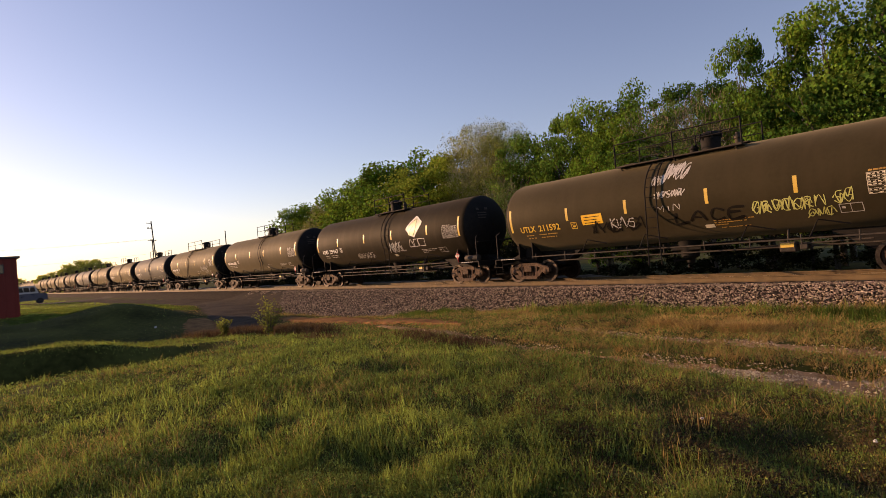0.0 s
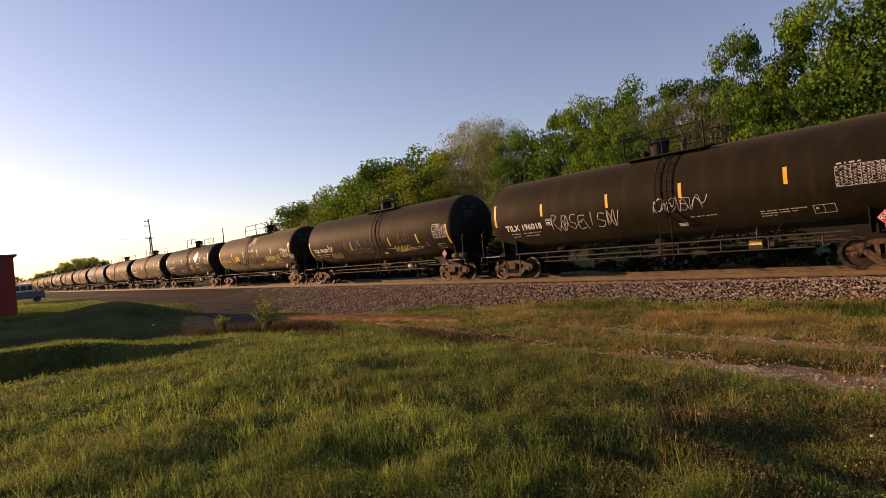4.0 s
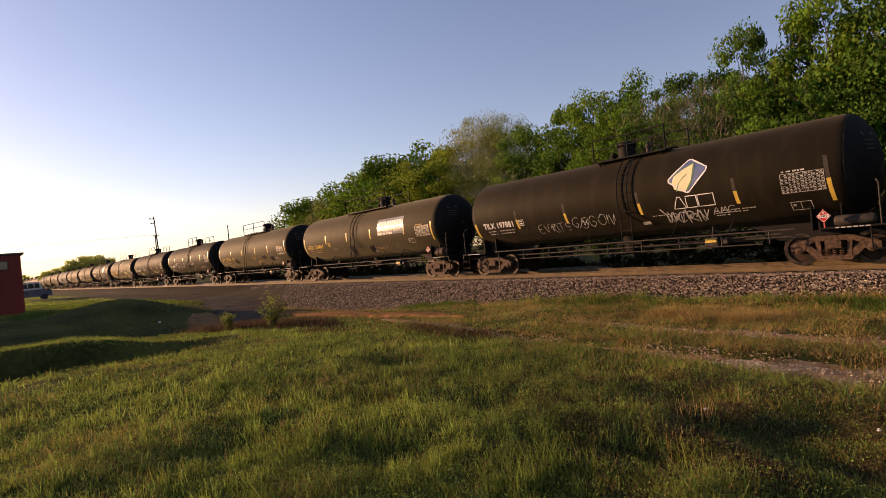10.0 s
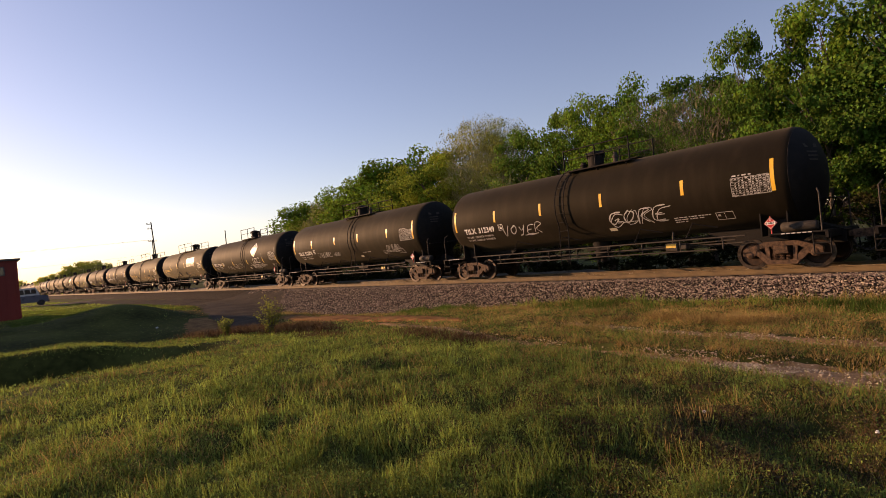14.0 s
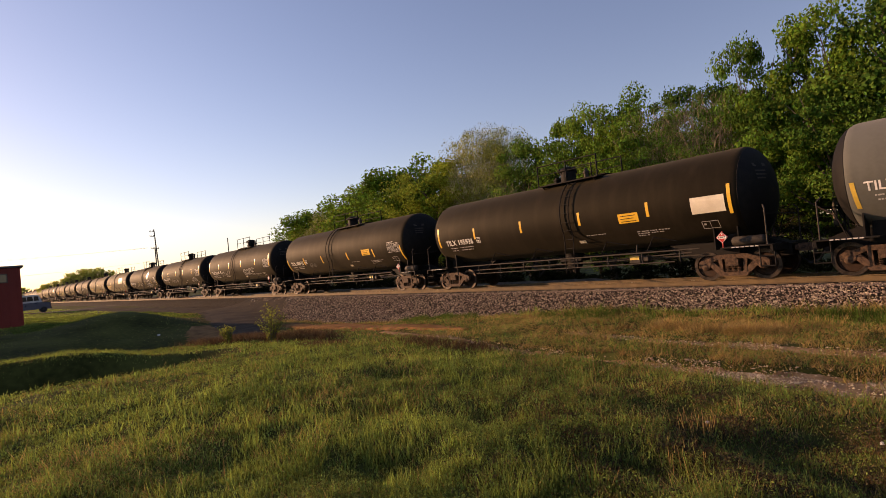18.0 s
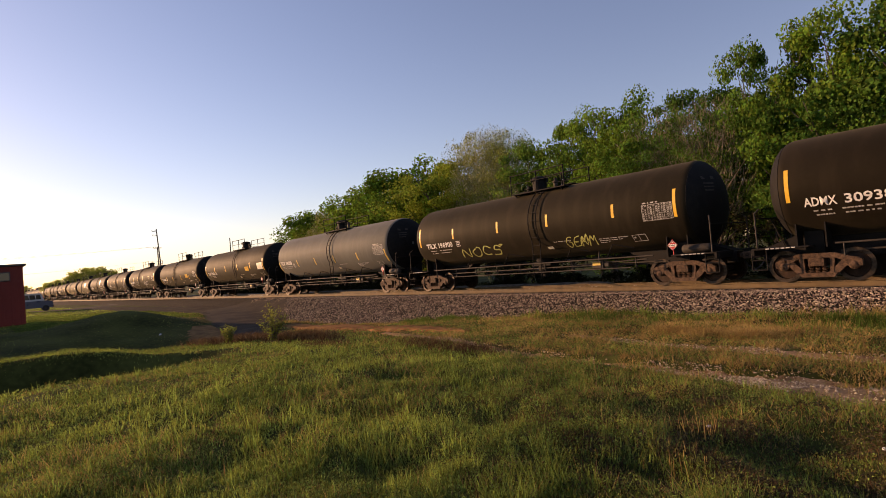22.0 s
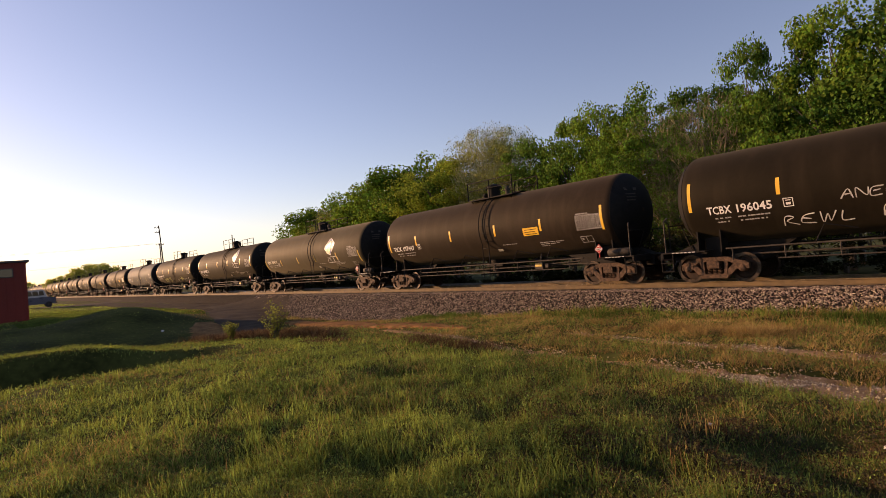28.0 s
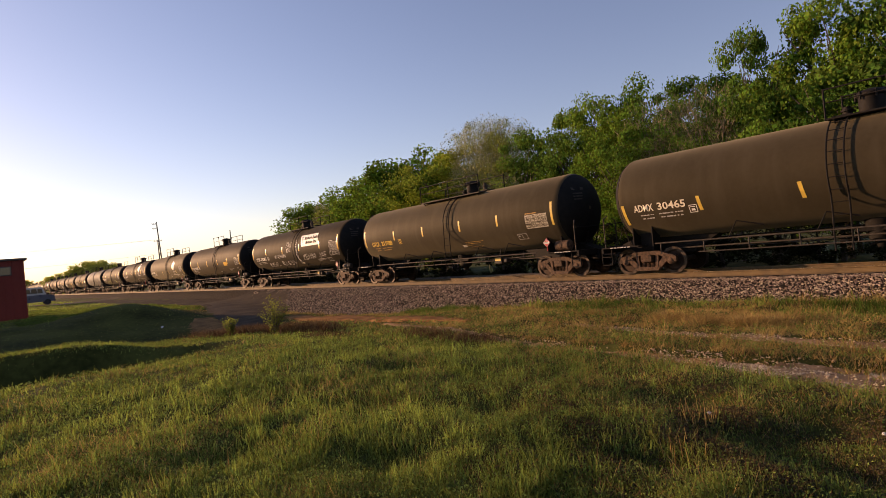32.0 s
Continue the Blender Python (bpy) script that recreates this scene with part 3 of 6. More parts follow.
def frame_lines(bm, x0, x1, z0, z1, w, lift=0.008):
    patch(bm, x0, x1, z0, z0 + w, lift)
    patch(bm, x0, x1, z1 - w, z1, lift)
    patch(bm, x0, x0 + w, z0 + w, z1 - w, lift)
    patch(bm, x1 - w, x1, z0 + w, z1 - w, lift)


def stroke(bm, pts, w, lift=0.009):
    """A painted stroke through (x, z) points on the tank."""
    smooth = []
    for i in range(len(pts) - 1):
        p0, p1, p2, p3 = pts[max(i - 1, 0)], pts[i], pts[i + 1], pts[min(i + 2, len(pts) - 1)]
        for k in range(4):
            t = k / 4
            smooth.append(tuple(0.5 * (2 * p1[c] + (p2[c] - p0[c]) * t + (2 * p0[c] - 5 * p1[c] + 4 * p2[c] - p3[c]) * t * t + (3 * p1[c] - p0[c] - 3 * p2[c] + p3[c]) * t ** 3) for c in (0, 1)))
    smooth.append(pts[-1])
    prev = None
    for i, (x, z) in enumerate(smooth):
        a, b = smooth[max(i - 1, 0)], smooth[min(i + 1, len(smooth) - 1)]
        d = Vector((b[0] - a[0], b[1] - a[1]))
        d = d.normalized() if d.length > 1e-6 else Vector((1, 0))
        h = w * (0.4 + 0.1 * math.sin(i * 1.3))
        l = bm.verts.new(on_tank(x - d.y * h, angle_at(z + d.x * h), lift))
        r = bm.verts.new(on_tank(x + d.y * h, angle_at(z - d.x * h), lift))
        if prev:
            bm.faces.new((prev[0], prev[1], r, l))
        prev = (l, r)


# letters drawn with the spray can, as strokes in a unit box
SPRAY = {
    "N": [[(0, 0), (0.1, 1), (0.8, 0), (0.9, 1)]], "O": [[(0.5, 1), (0.05, 0.6), (0.3, 0), (0.85, 0.3), (0.8, 0.9), (0.45, 1)]],
    "C": [[(0.9, 0.85), (0.4, 1), (0.05, 0.5), (0.4, 0), (0.9, 0.2)]], "S": [[(0.9, 0.9), (0.3, 0.95), (0.2, 0.6), (0.8, 0.4), (0.6, 0), (0.05, 0.1)]],
    "V": [[(0, 1), (0.45, 0), (0.7, 0.9), (0.9, 1)]], "Y": [[(0, 1), (0.3, 0.5), (0.8, 0.9)], [(0.85, 1), (0.55, 0), (0.1, -0.1)]],
    "E": [[(0.9, 1), (0.15, 0.9), (0.1, 0.05), (0.9, 0.05)], [(0.1, 0.5), (0.7, 0.5)]], "R": [[(0.1, 0), (0.15, 1), (0.8, 0.85), (0.2, 0.5), (0.95, -0.05)]],
    "G": [[(0.9, 0.9), (0.3, 1), (0.05, 0.4), (0.5, 0), (0.9, 0.4), (0.5, 0.45)]], "W": [[(0, 1), (0.2, 0), (0.45, 0.7), (0.7, 0), (0.95, 1)]],
    "L": [[(0.2, 1), (0.1, 0.05), (0.9, 0.05)]], "I": [[(0.5, 1), (0.45, 0)]], "B": [[(0.1, 0), (0.15, 1), (0.75, 0.8), (0.2, 0.52), (0.85, 0.25), (0.1, 0)]],
    "A": [[(0, 0), (0.45, 1), (0.9, 0)], [(0.2, 0.4), (0.75, 0.4)]], "M": [[(0, 0), (0.15, 1), (0.45, 0.4), (0.8, 1), (0.95, 0)]], "K": [[(0.1, 1), (0.1, 0)], [(0.85, 1), (0.15, 0.5), (0.9, 0)]],
    "J": [[(0.7, 1), (0.7, 0.2), (0.35, 0), (0.05, 0.25)]], "F": [[(0.9, 1), (0.15, 0.95), (0.1, 0)], [(0.1, 0.5), (0.7, 0.55)]], "4": [[(0.5, 1), (0.05, 0.4), (0.95, 0.4)], [(0.7, 0.9), (0.65, 0)]],
    "H": [[(0.1, 1), (0.1, 0)], [(0.85, 1), (0.8, 0)], [(0.1, 0.5), (0.85, 0.52)]], "_": [[(0, -0.15), (1, 0.0), (0.3, -0.28), (0.9, -0.2)]],
    "T": [[(0, 0.95), (0.95, 1)], [(0.5, 0.95), (0.45, 0)]], "Z": [[(0.05, 0.95), (0.9, 1), (0.1, 0.05), (0.95, 0)]],
}


def sprayed(parent, text, x0, z0, width, height, material, label, w=0.05, slant=0.1, down=False, seed=1):
    """Sprayed letters; a star stands for a scrawl that cannot be read."""
    rng = random.Random(seed)
    step = width / len(text)
    for i, ch in enumerate(text):
        if ch == " ":
            continue
        if ch == "*":
            up, k = rng.choice((0, 1)), rng.randint(4, 6)
            lines = [[(j / (k - 1) * 1.25 - 0.1 + rng.uniform(-0.22, 0.22), (0.12 if (j + up) % 2 else 0.88) + rng.uniform(-0.25, 0.25)) for j in range(k)], SPRAY[rng.choice("SCORENGAK")][0]]
        else:
            lines = SPRAY[ch]
        ox, oz = (x0, z0 - i * height * 1.15) if down else (x0 + i * step, z0 + rng.uniform(-0.05, 0.05) * height)
        kx = width if down else step * 0.86
        bm = bmesh.new()
        for line in lines:
            line = [(px + rng.uniform(-0.09, 0.09), pz + rng.uniform(-0.1, 0.1)) for px, pz in line]
            stroke(bm, [(ox + px * kx + slant * pz * height, oz + pz * height) for px, pz in line], w * rng.uniform(0.7, 1.05))
        part("graffiti_letter", bm, material, parent, label)


TEXT_CACHE = {}


def letters(parent, text, x0, z0, height, material, lift=0.010, width=None, name="lettering"):
    """Stencilled lettering in the built-in font, laid on the tank; x0 is its left end, z0 its foot."""
    if text not in TEXT_CACHE:
        cu = bpy.data.curves.new("text", "FONT")
        cu.body, cu.size, cu.resolution_u, cu.offset = text, 1.0, 2, 0.02
        ob = bpy.data.objects.new("text", cu)
        scene.collection.objects.link(ob)
        me = bpy.data.meshes.new_from_object(ob.evaluated_get(bpy.context.evaluated_depsgraph_get()))
        bpy.data.objects.remove(ob)
        bpy.data.curves.remove(cu)
        TEXT_CACHE[text] = me
    bm = bmesh.new()
    bm.from_mesh(TEXT_CACHE[text])
    xs, ys = [v.co.x for v in bm.verts], [v.co.y for v in bm.verts]
    k = height / 0.72
    kx = width / (max(xs) - min(xs)) if width else k
    left = min(xs)
    for v in bm.verts:
        v.co = on_tank(x0 + (v.co.x - left) * kx, angle_at(z0 + v.co.y * k), lift)
    bmesh.ops.triangulate(bm, faces=bm.faces)
    return part(name, bm, material, parent)


def flat_number(parent, text, x0, x1, y, z0, z1, material):
    """A number on an upright plate that faces -y."""
    letters(None, text, 0, Z_TANK, 0.1, material).name = "spare"
    bm = bmesh.new()
    bm.from_mesh(TEXT_CACHE[text])
    bpy.data.objects.remove(bpy.data.objects["spare"])
    xs, ys = [v.co.x for v in bm.verts], [v.co.y for v in bm.verts]
    for v in bm.verts:
        v.co = (x0 + (v.co.x - min(xs)) / (max(xs) - min(xs)) * (x1 - x0), y, z0 + (v.co.y - min(ys)) / (max(ys) - min(ys)) * (z1 - z0))
    bmesh.ops.triangulate(bm, faces=bm.faces)
    return part("number", bm, material, parent)


def small_print(parent, x0, z0, widths, h, gap, material, name="small_print"):
    """Lines of writing too small to read, as rows of short bars."""
    rng = random.Random(int(abs(x0) * 1000 + abs(z0) * 77))
    bm = bmesh.new()
    for i, w in enumerate(widths):
        x = x0
        while x < x0 + w - 0.04:
            k = min(rng.uniform(0.04, 0.13), x0 + w - x)
            patch(bm, x, x + k, z0 - i * (h + gap), z0 - i * (h + gap) + h)
            x += k + rng.choice((0.018, 0.018, 0.06))
    return tagged(part(name, bm, material, parent), kind="stuff")


def stencil_table(parent, x0, x1, z0, z1, material):
    """The block of test data near the end of the tank."""
    bm = bmesh.new()
    frame_lines(bm, x0, x1, z0, z1, 0.012)
    rows, cols = 8, 6
    for i in range(1, rows):
        z = z0 + (z1 - z0) * i / rows
        patch(bm, x0 + 0.012, x1 - 0.012, z - 0.003, z + 0.003)
    for j in (2, 3.2, 4.4, 5.4):
        x = x0 + (x1 - x0) * j / cols
        patch(bm, x - 0.005, x + 0.005, z0 + 0.012, z1 - 0.012, 0.007)
    rng = random.Random(int(x0 * 100))
    for i in range(rows):
        z = z0 + (z1 - z0) * (i + 0.28) / rows
        for j in range(11):
            x = x0 + (x1 - x0) * (j + 0.2) / 11
            if rng.random() < 0.85:
                patch(bm, x, x + (x1 - x0) * rng.uniform(0.035, 0.07), z, z + (z1 - z0) * 0.36 / rows, 0.009)
    return part("stencil_table", bm, material, parent)


def wheelset(parent, x, name="wheelset"):
    bm = bmesh.new()
    for s in (-1, 1):
        o = [(-0.055, 0.12), (-0.055, 0.36), (-0.07, 0.37), (-0.07, 0.452), (0.05, 0.457), (0.055, 0.483), (0.075, 0.480), (0.075, 0.37), (0.02, 0.35), (0.02, 0.14), (0.09, 0.12)]
        lathe(bm, [(s * u, r) for u, r in o], 22, "y", (0, s * 0.755, 0))
    bar(bm, (0, -0.95, 0), (0, 0.95, 0), 0.085, 10)
    ob = part(name, bm, WHEEL_STEEL, parent, at=(x, 0, WHEEL_R), smooth=40)
    ob.data.materials.append(WHEEL_RIM)
    for p in ob.data.polygons:
        c = p.center
        r = math.hypot(c.x, c.z)
        if r > 0.42 and abs(p.normal.y) > 0.5 and abs(c.y) > 0.7:
            p.material_index = 1
    return ob


def side_frame(bogie, y):
    """Cast truck side frame with its windows, drawn as chords and diagonals."""
    s = -1 if y < 0 else 1
    bm = bmesh.new()
    y0, y1 = y - 0.075, y + 0.075
    slab(bm, [(-1.1, 0.42), (-1.1, 0.6), (-1.0, 0.665), (-0.82, 0.70), (-0.45, 0.83), (0.45, 0.83), (0.82, 0.70), (1.0, 0.665), (1.1, 0.6), (1.1, 0.42), (1.02, 0.42), (0.98, 0.52), (0.82, 0.54), (0.66, 0.58), (0.44, 0.685), (-0.44, 0.685), (-0.66, 0.58), (-0.82, 0.54), (-0.98, 0.52), (-1.02, 0.42)], y0, y1)
    for k in (-1, 1):
        slab(bm, [(k * 0.84, 0.56), (k * 0.64, 0.62), (k * 0.28, 0.27), (k * 0.25, 0.15), (k * 0.44, 0.15)], y0 + 0.012, y1 - 0.012)
        slab(bm, [(k * 0.46, 0.72), (k * 0.33, 0.72), (k * 0.31, 0.22), (k * 0.40, 0.22)], y0, y1)
        slab(bm, [(k * 0.82, 0.56), (k * 0.82, 0.4), (k * 0.74, 0.42), (k * 0.7, 0.58)], y0, y1)
    slab(bm, [(-0.5, 0.26), (0.5, 0.26), (0.41, 0.13), (-0.41, 0.13)], y0 - 0.02, y1 + 0.02)
    bmesh.ops.remove_doubles(bm, verts=bm.verts, dist=0.0005)
    return part("side_frame", bm, TRUCK_STEEL, bogie)


def bogie(root, x):
    bm = bmesh.new()
    slab(bm, [(-0.2, 0.46), (0.2, 0.46), (0.2, 0.66), (0.16, 0.70), (-0.16, 0.70), (-0.2, 0.66)], -1.16, 1.16)
    block(bm, -0.24, 0.24, -0.35, 0.35, 0.68, 0.80, 0.02)
    block(bm, -0.62, -0.56, -0.9, 0.9, 0.40, 0.52, 0.01)
    block(bm, 0.56, 0.62, -0.9, 0.9, 0.40, 0.52, 0.01)
    b = part("bogie", bm, TRUCK_STEEL, root, "rusty cast-steel freight bogie", at=(x, 0, 0))
    for y in (-1.0, 1.0):
        side_frame(b, y)
        for k in (-0.17, 0, 0.17):
            sm = bmesh.new()
            for i in range(4):
                lathe(sm, [(0.26 + i * 0.05, 0.05), (0.275 + i * 0.05, 0.075), (0.295 + i * 0.05, 0.05)], 7, "z", (k, y, 0))
            part("spring", sm, TRUCK_STEEL, b)
        for k in (-0.89, 0.89):
            cm = bmesh.new()
            s = -1 if y < 0 else 1
            lathe(cm, [(0, 0.14), (s * 0.13, 0.13), (s * 0.15, 0.10), (s * 0.17, 0.05)], 14, "y", (k, y * 0.93, WHEEL_R))
            part("bearing_cap", cm, TRUCK_STEEL, b, smooth=40)
    wheelset(b, -0.89)
    wheelset(b, 0.89)
    return b


def ladder(root, x, straight):
    """Side ladder that follows the tank; the straight one hangs down below it."""
    pts = [(a, R_TANK + 0.10) for a in range(74, -34 if not straight else 4, -9)]
    rails = []
    for dx in (-0.21, 0.21):
        line = [Vector((x + dx, -r * math.cos(radians(a)), Z_TANK + r * math.sin(radians(a)))) for a, r in pts]
        if straight:
            line += [Vector((x + dx, -1.64, 1.9)), Vector((x + dx * 1.15, -1.64, 0.52))]
        else:
            line += [Vector((x + dx, -1.45, 1.75)), Vector((x + dx, -1.5, 1.08)), Vector((x + dx, -1.5, 0.5))]
        rails.append(line)
    for line in rails:
        bm = bmesh.new()
        tube(bm, line, 0.024)
        ob = part("ladder_stile", bm, STEEL_BLACK, root)
    dist, want = 0.0, 0.18
    for p, q, p2, q2 in zip(rails[0], rails[0][1:], rails[1], rails[1][1:]):
        length = (q - p).length
        while want < dist + length:
            u = (want - dist) / length
            rb = bmesh.new()
            bar(rb, p.lerp(q, u), p2.lerp(q2, u), 0.014, 6)
            part("rung", rb, STEEL_BLACK, ob)
            want += 0.36
        dist += length
    return ob


def top_works(root, x0, x1, dome_x, pale):
    """Walkway, rails, manway housing and valves on top of the tank."""
    z = Z_TANK + R_TANK
    bm = bmesh.new()
    block(bm, x0, x1, -0.92, -0.35, z - 0.10, z - 0.05, 0.008)
    block(bm, x0, x1, 0.35, 0.92, z - 0.10, z - 0.05, 0.008)
    block(bm, x0, x0 + 0.5, -0.35, 0.35, z + 0.02, z + 0.06, 0.008)
    block(bm, x1 - 0.5, x1, -0.35, 0.35, z + 0.02, z + 0.06, 0.008)
    for x in (x0 + 0.2, (x0 + x1) / 2, x1 - 0.2):
        bar(bm, (x, -0.9, z - 0.08), (x, -0.75, z - 0.24), 0.03, 6)
        bar(bm, (x, 0.9, z - 0.08), (x, 0.75, z - 0.24), 0.03, 6)
    part("walkway", bm, STEEL_GREY if pale else STEEL_BLACK, root)
    h = z + 0.78
    for y in (-0.9, 0.9):
        mb = bmesh.new()
        bar(mb, (x0, y, h - 0.38), (x1, y, h - 0.38), 0.016, 6)
        part("middle_rail", mb, STEEL_BLACK, root)
        tb = bmesh.new()
        bar(tb, (x0, y, h), (x1, y, h), 0.022, 6)
        r = part("top_rail", tb, STEEL_BLACK, root)
    for x in (x0, (x0 + x1) / 2, x1):
        for y in (-0.9, 0.9):
            pb = bmesh.new()
            bar(pb, (x, y, z - 0.1), (x, y, h + 0.03), 0.028, 6)
            part("railing_post", pb, STEEL_BLACK, r)
    db = bmesh.new()
    lathe(db, [(z - 0.12, 0.32), (z + 0.44, 0.32), (z + 0.48, 0.37), (z + 0.55, 0.37), (z + 0.62, 0.30), (z + 0.67, 0.12)], 20, "z", (dome_x, 0, 0))
    dome = part("manway_dome", db, STEEL_BLACK, root, "black steel manway housing", smooth=35)
    for i in range(6):
        a = i * math.pi / 3
        eb = bmesh.new()
        bar(eb, (dome_x + 0.38 * math.cos(a), 0.38 * math.sin(a), z + 0.38), (dome_x + 0.38 * math.cos(a), 0.38 * math.sin(a), z + 0.6), 0.03, 6)
        part("eye_bolt", eb, STEEL_BLACK, dome)
    for dx, rr, hh in ((0.9, 0.10, 0.46), (-0.6, 0.13, 0.30)):
        vb = bmesh.new()
        lathe(vb, [(z - 0.06, rr), (z + hh * 0.5, rr), (z + hh * 0.55, rr * 1.3), (z + hh * 0.7, rr * 1.3), (z + hh * 0.75, rr * 0.8), (z + hh, rr * 0.7)], 12, "z", (dome_x + dx, 0, 0))
        part("valve", vb, STEEL_GREY if dx > 0 else STEEL_BLACK, root, smooth=35)


def tank_car(style):
    """A tank car with its middle over the origin; style 'plain' or 'stencil' differ in ladder, walkway and end gear."""
    root = new("tank_car")
    outline = [(-7.96, 0.05)]
    for i in range(1, 10):
        a = math.pi / 2 * i / 9
        outline.append((-7.2 - 0.76 * math.cos(a), R_TANK * math.sin(a)))
    for x in (-4.8, -2.4, 0.0, 2.4, 4.8):
        outline.append((x, R_TANK))
    outline += [(-u, r) for u, r in reversed(outline[:10])]
    bm = bmesh.new()
    lathe(bm, outline, 72, "x", (0, 0, Z_TANK))
    part("tank", bm, TANK_BLACK, root, smooth=25)
    # Added caps on both ends; the tank heads' shade is put into their black.
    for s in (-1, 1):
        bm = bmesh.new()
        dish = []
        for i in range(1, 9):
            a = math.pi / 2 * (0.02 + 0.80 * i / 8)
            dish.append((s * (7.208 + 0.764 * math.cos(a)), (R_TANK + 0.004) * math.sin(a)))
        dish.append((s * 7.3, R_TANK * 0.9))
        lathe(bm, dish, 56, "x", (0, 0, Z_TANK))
        part("head_shield", bm, STEEL_BLACK, root, "added black cap that deepens the shade on the tank end", smooth=35)
    old = style == "stencil"
    ladder(root, -0.48 if old else 0.8, old)
    top_works(root, -2.15 if old else -0.85, 2.4 if old else 2.1, 1.05 if old else 0.07, old)
    # running rails along the sides
    for y in (-1.5, 1.5):
        rb = bmesh.new()
        bar(rb, (-6.1, y, 1.10), (6.1, y, 1.10), 0.028, 6)
        if not old:
            bar(rb, (-4.6, y, 0.72), (5.2, y, 0.72), 0.022, 6)
        sr = part("side_rail", rb, STEEL_GREY, root)
        for x in (-5.9, -4.4, -3.0, -1.6, -0.2, 1.2, 2.6, 4.0, 5.4):
            pb = bmesh.new()
            bar(pb, (x, y, 0.72 if not old else 0.94), (x, y, 1.12 if not old else 1.24), 0.022, 6)
            part("rail_post", pb, STEEL_GREY, sr)
    for x in (-3.6, -1.15, 2.3, 4.2):
        for s in (-1, 1):
            gb = bmesh.new()
            tube(gb, [(x, s * 1.5, 1.1), (x + 0.22, s * 1.36, 1.62), (x + 0.95, s * 1.15, 1.42)], 0.022)
            part("rail_bracket", gb, STEEL_BLACK, root)
    # bottom outlet and piping
    ob_ = bmesh.new()
    lathe(ob_, [(0.45, 0.12), (0.62, 0.16), (0.70, 0.30), (1.0, 0.34), (1.32, 0.42)], 16, "z")
    block(ob_, -0.55, 0.55, -0.32, 0.32, 0.94, 1.06, 0.02)
    bar(ob_, (0, -1.3, 0.62), (0, 0, 0.62), 0.03, 6)
    part("bottom_outlet", ob_, STEEL_BLACK, root, smooth=35)
    pipe = bmesh.new()
    bar(pipe, (-6.2, -0.62, 0.86), (6.2, -0.62, 0.86), 0.03, 6)
    bar(pipe, (2.2, -1.05, 0.90), (5.6, -1.05, 0.98), 0.025, 6)
    part("brake_pipe", pipe, STEEL_GREY, root)
    vb = bmesh.new()
    block(vb, 3.3, 3.75, -1.2, -0.85, 0.72, 1.02, 0.03)
    block(vb, 3.85, 4.05, -1.18, -0.9, 0.78, 0.98, 0.02)
    bar(vb, (3.5, -1.0, 1.0), (3.5, -0.9, 1.4), 0.03, 6)
    valve = part("brake_valve", vb, STEEL_GREY, root)
    yb = bmesh.new()
    block(yb, 3.34, 3.7, -1.212, -1.2, 0.86, 0.99)
    part("warning_plate", yb, YELLOW_OLD, valve)
    for s in (-1, 1):
        sb = bmesh.new()
        slab(sb, [(s * 4.4, 1.28), (s * 4.9, 0.98), (s * 5.4, 0.66), (s * 8.42, 0.66), (s * 8.42, 1.02), (s * 7.9, 1.22), (s * 7.2, 1.45), (s * 5.2, 1.36)], -0.3, 0.3)
        part("stub_sill", sb, STEEL_BLACK, root)
        bb = bmesh.new()
        slab(bb, [(s * 6.55, 0.84), (s * 7.05, 0.84), (s * 7.05, 1.5), (s * 6.55, 1.5)], -0.8, 0.8)
        for y in (-1, 1):
            for xx in (6.4, 7.15):
                slab(bb, [(s * xx, 1.0), (s * (xx + 0.04), 1.0), (s * (xx + 0.04), 1.72), (s * xx, 1.72)], y * 0.6, y * 1.1)
        bm2 = bb
        part("body_bolster", bm2, STEEL_BLACK, root)
        pb = bmesh.new()
        block(pb, s * 6.75, s * 8.3, -1.52, -0.95, 1.03, 1.075, 0.006)
        block(pb, s * 6.75, s * 8.3, 0.95, 1.52, 1.03, 1.075, 0.006)
        block(pb, s * 7.95, s * 8.3, -0.95, 0.95, 1.03, 1.075, 0.006)
        block(pb, s * 8.22, s * 8.3, -1.52, 1.52, 0.86, 1.03, 0.006)
        part("end_platform", pb, STEEL_BLACK, root)
        lb = bmesh.new()
        for i in range(6):
            block(lb, s * (7.1 + 0.14 * i), s * (7.2 + 0.14 * i), -1.53, -1.522, 1.038, 1.07)
        part("platform_edge_mark", lb, PALE_SPRAY, root)
        for y in (-1.46, 1.46):
            gb = bmesh.new()
            tube(gb, [(s * 8.14, y, 1.06), (s * 8.14, y, 2.16), (s * 8.06, y * 0.9, 2.28)], 0.024)
            part("grab_pole", gb, STEEL_GREY, root)
            tb = bmesh.new()
            for p, q in (((7.9, 1.03), (7.9, 0.42)), ((8.32, 1.03), (8.32, 0.42)), ((7.9, 0.42), (8.32, 0.42)), ((7.9, 0.72), (8.32, 0.72))):
                bar(tb, (s * p[0], y, p[1]), (s * q[0], y, q[1]), 0.02, 6)
            part("sill_step", tb, STEEL_BLACK, root)
        hb = bmesh.new()
        bar(hb, (s * 8.1, -1.3, 2.0), (s * 8.1, 1.3, 2.0), 0.02, 6)
        bar(hb, (s * 7.75, -0.35, 1.07), (s * 8.1, -0.3, 2.0), 0.02, 6)
        bar(hb, (s * 7.75, 0.35, 1.07), (s * 8.1, 0.3, 2.0), 0.02, 6)
        part("end_handrail", hb, STEEL_BLACK, root)
        cb = bmesh.new()
        block(cb, s * 8.35, s * 8.62, -0.09, 0.09, 0.80, 0.96, 0.02)
